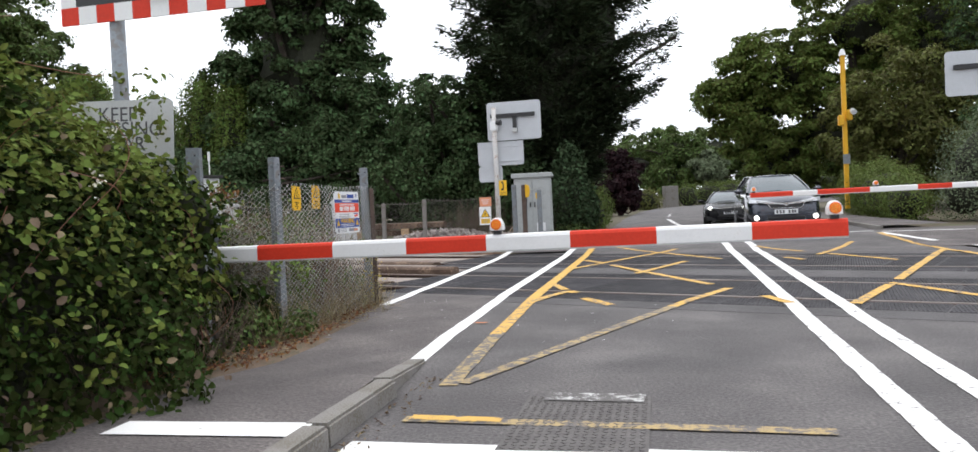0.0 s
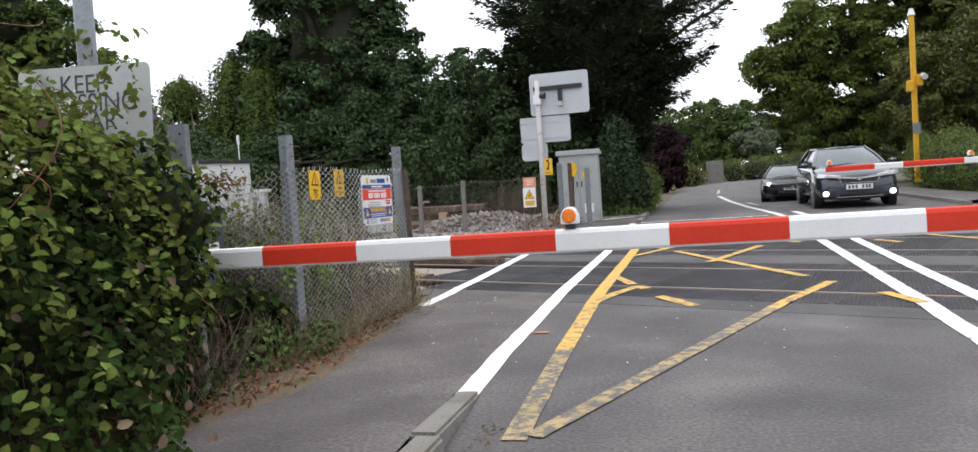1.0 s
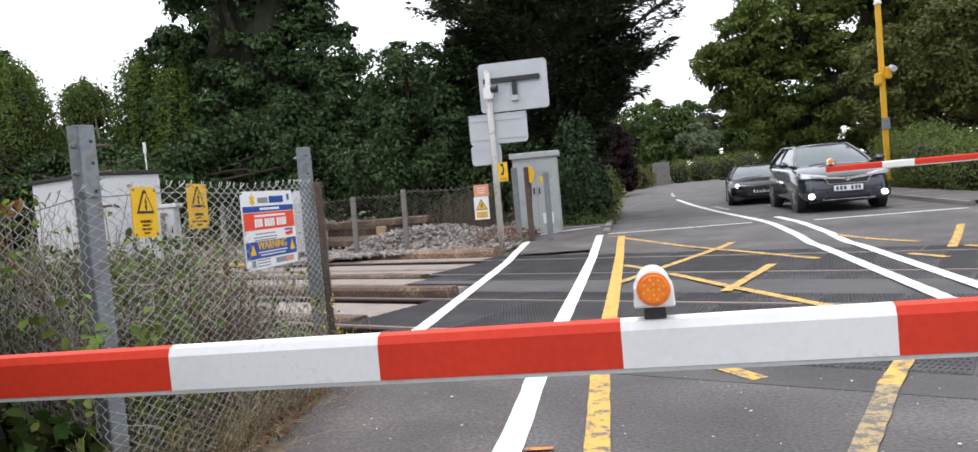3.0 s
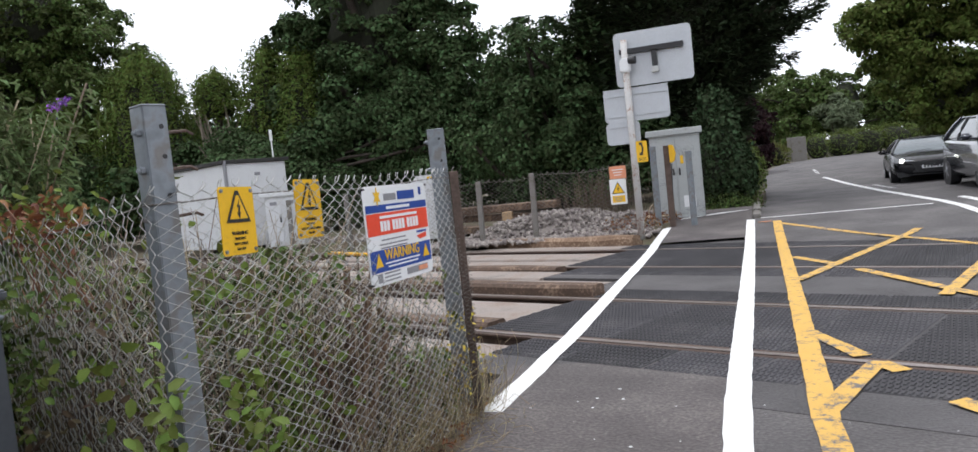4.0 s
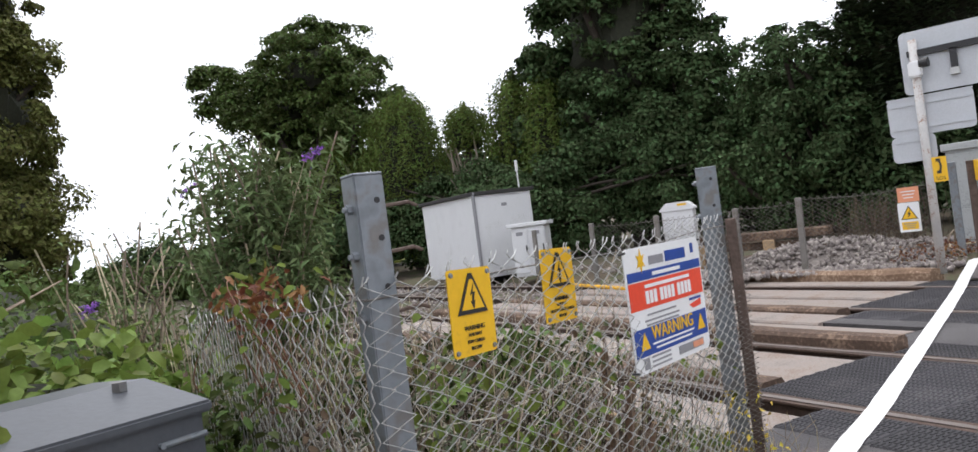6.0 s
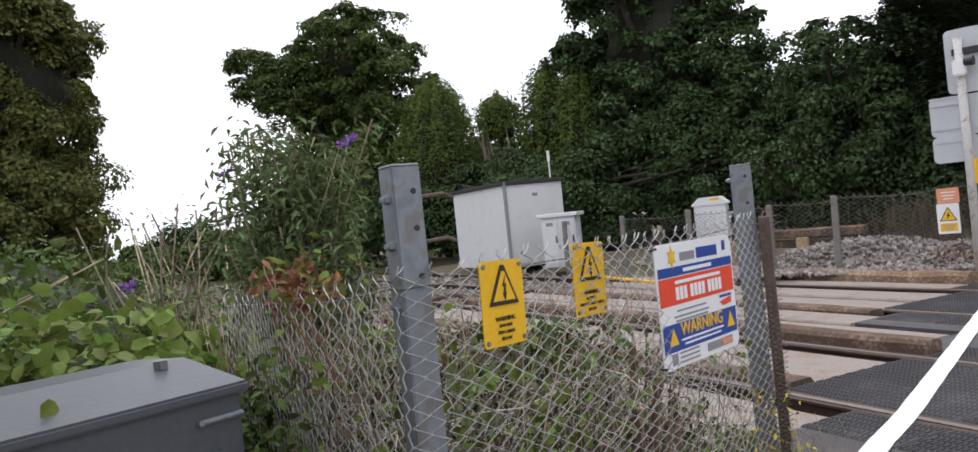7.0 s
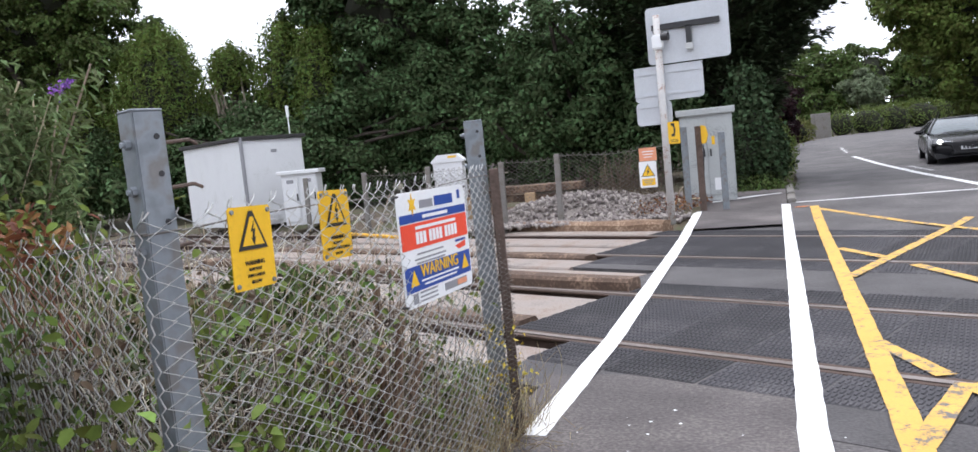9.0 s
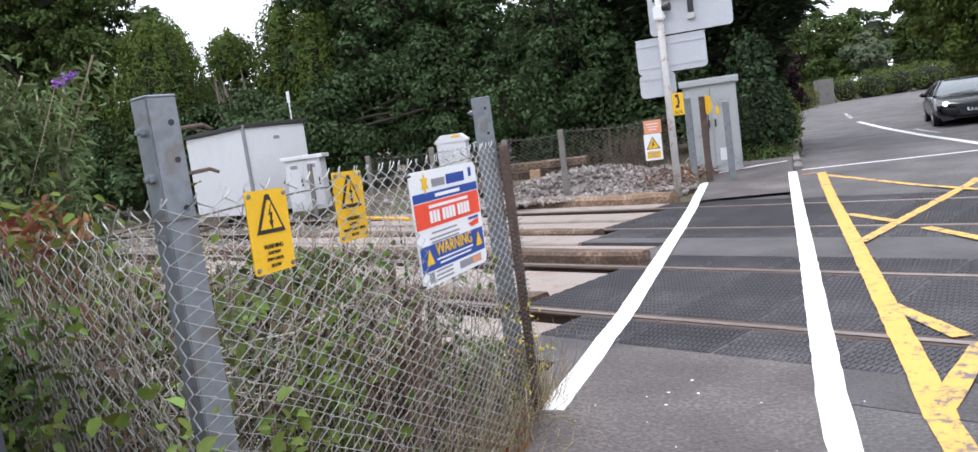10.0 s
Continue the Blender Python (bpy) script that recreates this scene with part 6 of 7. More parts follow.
bush("bramble_spray", (-1.45, -0.72, 0), "arching bramble sprays hanging round a steel post", [(0.12, 0.0, 0.98, 0.3, 0.24, 0.26), (0.05, -0.1, 0.68, 0.36, 0.28, 0.3), (-0.15, 0.0, 1.2, 0.3, 0.26, 0.22), (0.0, -0.2, 0.35, 0.38, 0.3, 0.32)], 2600, 0.056, BRAMBLE, aspect=0.66, stems=30, stem_mat=REDSTEM, kind_cat="bramble")
bush("bramble_spray", (-1.4, -0.74, 0), "pale bramble shoots over darker leaves", [(0.14, 0.0, 1.0, 0.32, 0.26, 0.28), (0.05, -0.1, 0.6, 0.38, 0.3, 0.32), (-0.15, 0.0, 1.22, 0.32, 0.28, 0.24)], 520, 0.055, BRAMBLE2, aspect=0.66, stems=8, core=False, stem_mat=REDSTEM, kind_cat="bramble")
bush("sign_bramble", (-1.88, -0.8, 1.16), "bramble shoots trailing over the sign", [(-0.3, -0.06, 0.34, 0.3, 0.16, 0.2), (0.1, -0.04, 0.16, 0.4, 0.16, 0.18), (0.05, 0.12, 0.78, 0.46, 0.12, 0.08), (0.42, 0.0, 0.5, 0.12, 0.12, 0.2)], 300, 0.05, BRAMBLE2, aspect=0.6, stems=0, core=False, stem_mat=REDSTEM, kind_cat="bramble")
for k in range(16):
    s0 = bp[RNG.integers(len(bp))]
    e0 = s0 + np.array([0.12 + 0.1 * RNG.random(), RNG.uniform(0.35, 0.9), RNG.uniform(-0.15, 0.35)])
    e0[1] = min(e0[1], -0.35)
    strands("arching_cane", fibre(1, s0[None] + [[-0.08, 0, 0]], e0[None] + [[0.0, 0, 0]], 0.1, 10), 0.0038, REDSTEM, brambles)
n = 260
a = np.stack([RNG.uniform(-1.3, -1.0, n), RNG.uniform(-2.0, -0.4, n), RNG.uniform(0, 0.25, n)], 1)
dead = strands("dead_stem_mass", fibre(n, a, a + RNG.normal(size=(n, 3)) * np.array([0.1, 0.2, 0.05]) + np.array([-0.05, 0, 0.3]), 0.07, 6), 0.0022, DEADSTEM, brambles)
tagged(dead, kind="stuff")
# hedge behind the bramble bank, seen above it
bush("hedgerow", (-4.6, -3.0, 0), "tall dark green hedgerow behind the bramble bank", [(0, 0, 1.1, 1.6, 3.2, 1.15), (0.3, 2.2, 1.0, 1.3, 1.6, 0.95)], 9000, 0.08, LIME, stems=25, kind_cat="hedge")

# overgrown ground behind the wire fence
weeds = thing("overgrown_verge", "tangle of dry stems, brambles and weeds behind the fence", "weeds", kind="stuff")
def behind_mesh(paths):
    """Keeps the growth behind both runs of the wire mesh."""
    paths[..., 0] = np.minimum(paths[..., 0], -1.275)
    paths[..., 1] = np.maximum(paths[..., 1], 0.54 + (-1.357 - paths[..., 0]) * 0.333)
    paths[..., 2] = np.maximum(paths[..., 2], 0.0)
    return paths


def verge_h(x, y):
    return 1.08 - 0.12 * np.clip(y - 1.2, 0, 2) - 0.6 * np.clip((y - 1.75) / 0.5, 0, 1) - 0.1 * np.clip(-1.9 - x, 0, 1)


n = 1500
a = np.stack([RNG.uniform(-3.0, -1.34, n), RNG.uniform(0.55, 2.75, n), np.zeros(n)], 1)
b = a + np.stack([0.22 * RNG.normal(size=n), 0.22 * RNG.normal(size=n), verge_h(a[:, 0], a[:, 1]) * RNG.uniform(0.35, 1.12, n)], 1)
b[:, 0] = np.minimum(b[:, 0], -1.31)
strands("dry_stems", behind_mesh(fibre(n, a, b, 0.08, 6)), RNG.uniform(0.0012, 0.0035, n), STEM, weeds)
n = 1500
a = np.stack([RNG.uniform(-2.6, -1.4, n), RNG.uniform(0.5, 2.2, n), np.zeros(n)], 1)
b = a + np.stack([0.3 * RNG.normal(size=n), 0.3 * RNG.normal(size=n), verge_h(a[:, 0], a[:, 1]) * RNG.uniform(0.3, 0.95, n)], 1)
b[:, 0] = np.minimum(b[:, 0], -1.34)
strands("dark_stems", behind_mesh(fibre(n, a, b, 0.1, 6)), RNG.uniform(0.0015, 0.004, n), DEADSTEM, weeds)
n = 3000
a = np.stack([RNG.uniform(-2.6, -1.36, n), 0.5 + 2.0 * RNG.uniform(0, 1, n) ** 1.8, RNG.uniform(0.02, 0.85, n)], 1)
b = a + 0.22 * RNG.normal(size=(n, 3)) * np.array([0.6, 1, 0.8])
b[:, 0] = np.minimum(b[:, 0], -1.32)
b[:, 2] = np.abs(b[:, 2])
strands("tangled_twigs", behind_mesh(fibre(n, a, b, 0.07, 6)), RNG.uniform(0.001, 0.0026, n), GREYTWIG, weeds)
n = 700
a = np.stack([RNG.uniform(-1.3, -1.12, n) - 0.1 * RNG.random(n), RNG.uniform(0.1, 2.75, n), np.zeros(n)], 1)
b = a + np.stack([0.1 * RNG.normal(size=n), 0.12 * RNG.normal(size=n), RNG.uniform(0.08, 0.4, n)], 1)
strands("grass_blades", fibre(n, a, b, 0.04, 5), 0.0018, GRASSDRY, weeds)
n = 24000
p = np.stack([RNG.uniform(-2.9, -1.31, n), RNG.uniform(0.5, 2.9, n), RNG.uniform(0.02, 1, n)], 1)
p[:, 2] *= verge_h(p[:, 0], p[:, 1]) * 0.95
clump = np.array([noise.noise((q[0] * 2.4, q[1] * 2.4, q[2] * 1.5)) + 0.4 * noise.noise((q[0] * 7, q[1] * 7, q[2] * 6)) for q in p])
clump = clump + 0.12 - 0.3 * np.exp(-((p[:, 1] - 1.6) / 0.4) ** 2)
for name_, keep_, size_, m_, asp in (("weed_leaves", clump > 0.3, 0.036, LIME, 0.5), ("pale_leaves", (clump > 0.15) & (clump <= 0.23), 0.04, YOUNGBRAMBLE, 0.55), ("grey_leaves", (clump < -0.22) & (p[:, 1] < 1.1), 0.034, SILVERLEAF, 0.32), ("dead_leaves", (clump > -0.12) & (clump < 0.0), 0.036, DRYLEAF, 0.5)):
    leaves(name_, p[keep_], np.tile([0.6, -0.3, 0.6], (int(keep_.sum()), 1)), size_, m_, weeds, aspect=asp, round_=True)
n = 9000
p = np.stack([RNG.uniform(-3.2, -1.75, n), RNG.uniform(0.8, 2.2, n), RNG.uniform(0.02, 0.85, n)], 1)
leaves("shaded_leaves", p, np.tile([0.5, -0.3, 0.8], (n, 1)), 0.06, BRAMBLE, weeds, aspect=0.6)
# broad bramble leaves pressed against the mesh
n = 620
p = np.stack([RNG.uniform(-1.6, -1.27, n), np.concatenate([RNG.normal(0.7, 0.16, 260), RNG.normal(1.1, 0.28, 300), RNG.normal(2.5, 0.1, 60)]), np.abs(RNG.normal(0.2, 0.4, n)) * 0.9 + 0.05], 1)
leaves("bramble_leaves", p, np.tile([0.9, -0.4, 0.5], (n, 1)), 0.05, BRAMBLE2, weeds, aspect=0.58, spread=0.5, round_=True)
for cx, cy, cz, k in ((-1.22, 0.36, 0.72, 22), (-1.21, 0.66, 0.64, 26), (-1.2, 0.72, 0.52, 26), (-1.26, 0.38, 0.58, 26), (-1.36, 1.0, 0.7, 40), (-1.35, 1.1, 0.45, 40), (-1.42, 0.85, 0.9, 30)):
    p = np.array([cx, cy, cz]) + RNG.normal(size=(k, 3)) * np.array([0.03, 0.055, 0.055])
    p[:, 2] = np.maximum(p[:, 2], 0.03)
    leaves("bramble_shoot", p, np.tile([0.5, -0.4, 0.9], (k, 1)), 0.046, YOUNGBRAMBLE, weeds, aspect=0.6, spread=0.6, round_=True)
n = 160
p = np.stack([RNG.normal(-1.28, 0.05, n), RNG.normal(2.5, 0.09, n), RNG.uniform(0.1, 0.55, n)], 1)
leaves("yellow_weed", p, np.tile([0.9, -0.4, 0.5], (n, 1)), 0.025, YELLOWFLOWER, weeds, aspect=0.6)
n = 900
p = np.stack([-0.86 - 0.45 * RNG.random(n), RNG.uniform(-1.6, 2.7, n), np.full(n, 0.02) + 0.03 * RNG.random(n)], 1)
p = p[p[:, 0] < -0.84 - 0.14 * np.clip(p[:, 1], 0, 3)]
p[:, 2] += np.array([path_z(0, q) for q in p[:, 1]])
leaves("fallen_leaves", p, np.tile([0, 0, 1.0], (len(p), 1)), 0.04, RUSTLEAF, weeds, aspect=0.5, spread=0.5)
n = 260
p = np.stack([0.36 + 0.07 * np.abs(RNG.normal(size=n)), RNG.uniform(-4.5, -0.9, n), np.full(n, 0.012)], 1)
leaves("kerb_litter", p, np.tile([0, 0, 1.0], (n, 1)), 0.025, DRYLEAF, weeds, aspect=0.5, spread=0.4)
n = 420
a = np.stack([-0.95 - 0.4 * RNG.random(n), RNG.uniform(-1.2, 2.6, n), np.full(n, 0.02)], 1)
b = a + np.stack([0.09 * RNG.normal(size=n), 0.09 * RNG.normal(size=n), 0.04 * RNG.random(n)], 1)
strands("straw", fibre(n, a, b, 0.02, 4), 0.0016, GRASSDRY, weeds)
bush("weed_clump", (-1.12, 0.42, 0.02), "low green weeds with yellow flowers at a post foot", [(0, 0, 0.1, 0.13, 0.2, 0.14), (-0.12, -0.45, 0.12, 0.14, 0.25, 0.2)], 500, 0.04, LIME, stems=0, core=False, kind_cat="weeds")
# sawn woody stump against the mesh
st = thing("cut_shrub", "sawn-off woody shrub stump behind the mesh", "stump", (-1.45, 1.62, 0))
bm = bmesh.new()
CUTS = ((0.06, 0.0, 0.66), (0.08, 0.12, 0.74), (0.04, -0.2, 0.6), (0.07, 0.26, 0.56), (0.05, -0.34, 0.7), (0.0, 0.1, 0.86))
for dx, dy, z in CUTS:
    tube(bm, (0, 0, 0), (dx * 0.5, dy * 0.5, z * 0.5), 0.025, 0.02, 8)
    tube(bm, (dx * 0.5, dy * 0.5, z * 0.5), (dx, dy, z), 0.02, 0.015, 8)
part("stem", bm, TIMBER, st)
for dx, dy, z in CUTS:
    bm = bmesh.new()
    tube(bm, (dx, dy, z), (dx * 1.01, dy * 1.01, z + 0.004), 0.0145, n=10)
    part("cut_face", bm, PALEWOOD, st, "pale freshly cut wood")

bush("bramble_clump", (-1.5, 0.3, 0), "low dark bramble clump at the foot of a post", [(0, 0, 0.2, 0.2, 0.24, 0.26), (0.06, 0.2, 0.14, 0.18, 0.2, 0.2), (-0.1, -0.1, 0.36, 0.16, 0.16, 0.2)], 900, 0.065, BRAMBLE, aspect=0.7, stems=16, stem_mat=REDSTEM)
# brambles over and behind the barrier machine
bush("bramble_mound", (-3.35, 0.75, 0), "pale green bramble mound beside the barrier machine", [(0, 0, 0.5, 0.6, 0.7, 0.62), (-0.8, -0.5, 0.62, 0.8, 0.8, 0.68), (0.1, -1.0, 0.6, 0.5, 0.5, 0.62)], 4600, 0.09, YOUNGBRAMBLE, aspect=0.66, stems=10, stem_mat=REDSTEM)
n = 150
p = np.stack([RNG.uniform(-2.3, -1.7, n), np.zeros(n), 1.2 + 0.035 * RNG.normal(size=n)], 1)
p[:, 1] = 0.53 + (-1.357 - p[:, 0]) * 0.333 + 0.05 * RNG.normal(size=n)
brn = thing("browned_bramble", "orange-brown withered bramble leaves on the mesh top", "bramble")
leaves("withered_leaves", p, np.tile([0.5, -0.5, 0.6], (n, 1)), 0.04, RUSTLEAF, brn, aspect=0.4, round_=True)
leaves("green_leaves", p[::2] + 0.05 * RNG.normal(size=(n // 2, 3)) - np.array([0, 0, 0.03]), np.tile([0.5, -0.5, 0.6], (n // 2, 1)), 0.042, BRAMBLE2, brn, aspect=0.5, round_=True)
for q in fibre(14, p[:14] - np.array([0, 0, 0.3]), p[20:34], 0.06, 7):
    strands("cane", q[None], 0.003, REDSTEM, brn)


def buddleia(at, h, spread, n, label, flowers, leaf=0.09):
    t = thing("buddleia", label, "shrub", at)
    m = 34
    tip = np.stack([spread * RNG.normal(size=m) * 0.55, spread * RNG.normal(size=m) * 0.55, h * RNG.uniform(0.55, 1.02, m)], 1)
    pth = fibre(m, np.zeros((m, 3)) + 0.1 * RNG.normal(size=(m, 3)) * [1, 1, 0], tip, 0.12, 9)
    tagged(strands("stem_mass", pth, 0.008, STEM, t, sides=4), kind="stuff")
    i, j = RNG.integers(0, m, n), RNG.uniform(0.25, 1.0, n)
    base = pth[i, 0] * 0
    k = j * 8
    lo = np.minimum(k.astype(int), 7)
    base = pth[i, lo] + (pth[i, lo + 1] - pth[i, lo]) * (k - lo)[:, None]
    off = RNG.normal(size=(n, 3)) * 0.13 * (1.2 - 0.6 * j)[:, None]
    leaves("foliage", base + off, off + np.array([0, 0, 0.1]), leaf, BUDDLEIA, t, aspect=0.26, spread=0.5)
    for f in flowers:
        f = np.array(f)
        q = f + np.linspace(0, 1, 120)[:, None] * np.array([0.16, 0.03, 0.06]) + RNG.normal(size=(120, 3)) * np.linspace(0.022, 0.006, 120)[:, None]
        leaves("flower_spike", q, RNG.normal(size=(120, 3)), 0.02, LILAC, t, aspect=0.8)
        strands("flower_stalk", np.array([np.linspace(tip[0] * [0.5, 0.5, 0.7], f, 8)]), 0.005, STEM, t)
    return t


buddleia((-4.85, 3.0, 0), 2.15, 0.62, 11000, "tall grey-green shrub with purple flower spikes", [(0.5, 0.0, 1.98), (-0.9, -0.1, 1.92)])
buddleia((-6.6, 2.8, 0), 1.75, 0.6, 1300, "loose grey-green shrub against the sky", [(0.5, -0.6, 1.1)], 0.06)
bush("weed_bank", (-5.2, 1.6, 0), "rough green weeds beyond the wire fence", [(0, 0, 0.35, 1.6, 1.2, 0.5), (-2.5, 0.5, 0.4, 1.8, 1.4, 0.6), (1.6, 0.6, 0.3, 0.9, 0.8, 0.4)], 6000, 0.075, LIME, stems=0, kind_cat="weeds")
bush("weed_bank", (-10.5, 3.4, 0), "rough green weeds beside the railway", [(0, 0, 0.5, 2.6, 1.6, 0.8), (-4, 0.6, 0.7, 3, 2, 1.2), (-9, 0.5, 0.8, 4, 2.5, 1.6)], 7000, 0.11, LIME, stems=0, kind_cat="weeds")

# trees behind the railway
tree("round_tree", (-25.3, 22, 0.3), "large round mid-green tree above the railway", [(0.2, 0, 8.6, 2.7, 2.4, 2.0), (-1.8, 0, 7.0, 2.4, 2.0, 1.7), (2.4, 0, 6.6, 2.1, 1.9, 1.3), (-4.6, 0, 8.9, 1.3, 1.2, 0.8), (-6.9, 0, 9.6, 1.5, 1.3, 0.7), (-6.2, 0, 8.3, 1.3, 1.2, 0.7), (-3.2, 0, 7.6, 1.9, 1.6, 1.2), (0, 0, 4.0, 4.4, 2.2, 2.4), (4.2, 0, 5.4, 1.4, 1.3, 0.9)], 480, 220, 0.17, LIME, 0.4, clump_r=0.6, flat=0.6, core=0.5)
def cypress(at, h, w, low, n, label):
    """A dense domed conifer with fine upright foliage in vertical lobes over a hull coloured as shade."""
    t = thing("cypress", label, "tree", at)
    s, a = RNG.uniform(0, 1, n) ** 0.75, RNG.uniform(0, 2 * np.pi, n)
    lobe = np.array([noise.noise((math.cos(q) * 2.3 + at[0], math.sin(q) * 2.3, k * 2.2)) + 0.6 * noise.noise((math.cos(q) * 5 + at[0], math.sin(q) * 5, k * 7)) for q, k in zip(a, s)])
    prof = w * np.clip(1 - np.clip(s, 0, 1) ** 3.6, 0, 1) ** 0.5 * (0.9 + 0.1 * np.clip(s / 0.25, 0, 1))
    r = prof * (1 + 0.42 * lobe) - 0.22 * RNG.random(n) ** 2 * w + 0.09 * RNG.normal(size=n)
    p = np.stack([np.cos(a) * r, np.sin(a) * r, low + (h - low) * s + 0.3 * lobe + 0.14 * RNG.normal(size=n)], 1)
    leaves("crown", p, np.stack([np.cos(a), np.sin(a), 0.7 * np.ones(n)], 1), 0.13, CYPRESS, t, aspect=0.42, spread=0.4)
    # tapering hull that fills the crown with painted shade
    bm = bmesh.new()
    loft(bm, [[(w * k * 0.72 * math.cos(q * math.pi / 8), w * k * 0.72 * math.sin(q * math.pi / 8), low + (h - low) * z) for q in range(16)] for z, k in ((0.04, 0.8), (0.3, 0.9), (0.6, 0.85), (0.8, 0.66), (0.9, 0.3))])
    part("shade_core", bm, SHADECORE, t)
    bm = bmesh.new()
    tube(bm, (0, 0, -0.3), (0, 0, low + 1.0), 0.16, 0.1, 10)
    part("trunk", bm, BARK, t, smooth=True)


cypress((-19.75, 21.0, 0.3), 6.2, 1.7, 0.5, 19000, "broad bright green domed cypress behind the railway")
cypress((-16.8, 21.0, 0.3), 5.25, 0.8, 3.9, 4500, "short green cypress clipped above bare lower branches")
cypress((-14.5, 20.8, 0.3), 5.8, 1.05, 0.5, 12000, "bright green cypress beside a sycamore")
cypress((-13.0, 20.2, 0.3), 5.4, 0.9, 0.5, 9000, "narrow green cypress against a sycamore")
cypress((-23.5, 20.8, 0.3), 5.2, 1.4, 0.5, 12000, "small rounded olive-green cypress")
bare = thing("bare_branches", "grey bare branches under a clipped cypress", "branches", (-16.8, 21.0, 0.3))
e = np.stack([RNG.normal(0, 1.0, 46), RNG.normal(0, 0.5, 46), RNG.uniform(2.0, 4.6, 46)], 1)
s0 = np.stack([RNG.normal(0, 0.5, 46), RNG.normal(0, 0.3, 46), RNG.uniform(0, 1.2, 46)], 1)
for q in fibre(46, s0, e, 0.15, 7):
    strands("branch", q[None], 0.035, DEADBRANCH, bare, sides=5)
tree("sycamore", (-10.6, 21.5, 0.3), "huge dark green sycamore behind the railway", [(-0.3, 0, 6.4, 2.15, 1.8, 4.0), (-0.3, -0.6, 9.4, 1.75, 1.6, 2.4), (-2.4, -0.3, 5.8, 1.2, 1.1, 0.8), (-2.0, 0, 7.8, 1.0, 1.0, 0.8), (1.8, 0, 6.3, 0.95, 0.9, 0.65), (2.0, -0.2, 4.9, 0.9, 0.9, 0.6), (1.9, 0, 8.2, 0.85, 0.8, 0.7), (-2.9, -0.2, 4.0, 1.2, 1.2, 1.0), (0.3, -0.6, 2.2, 3.2, 1.5, 1.7), (2.6, -0.2, 3.4, 1.5, 1.2, 1.1)], 480, 300, 0.16, SYCAMORE, 0.45, clump_r=0.55, flat=0.6, limbs=20, core=0.6)
tree("understorey_tree", (-5.6, 20.5, 0.3), "dark green understorey trees behind the far fence", [(0, 0, 2.0, 2.6, 1.6, 1.9), (-3.4, 0, 2.0, 1.9, 1.5, 1.9), (2.0, -0.6, 2.4, 2.0, 1.6, 2.2)], 200, 330, 0.13, SYCAMORE, 0.25, clump_r=0.7, core=0.38)
tree("understorey_tree", (-14.5, 19.0, 0.3), "dark green shrubs behind the white cabinets", [(0, 0, 1.4, 3.0, 1.4, 1.4), (4, 0, 1.6, 3.2, 1.3, 1.5), (-5, 1, 1.6, 4, 1.3, 1.6)], 130, 400, 0.13, SYCAMORE, 0.15, clump_r=0.7, core=0.4)
tree("understorey_tree", (-27, 20.0, 0.3), "dark shrubs at the far end of the railway cutting", [(0, 0, 1.2, 5.0, 1.4, 1.2), (6, 0, 1.2, 3.2, 1.4, 1.2), (-9, 1, 1.2, 6, 1.4, 1.2)], 120, 180, 0.22, SYCAMORE, 0.15, clump_r=0.8)


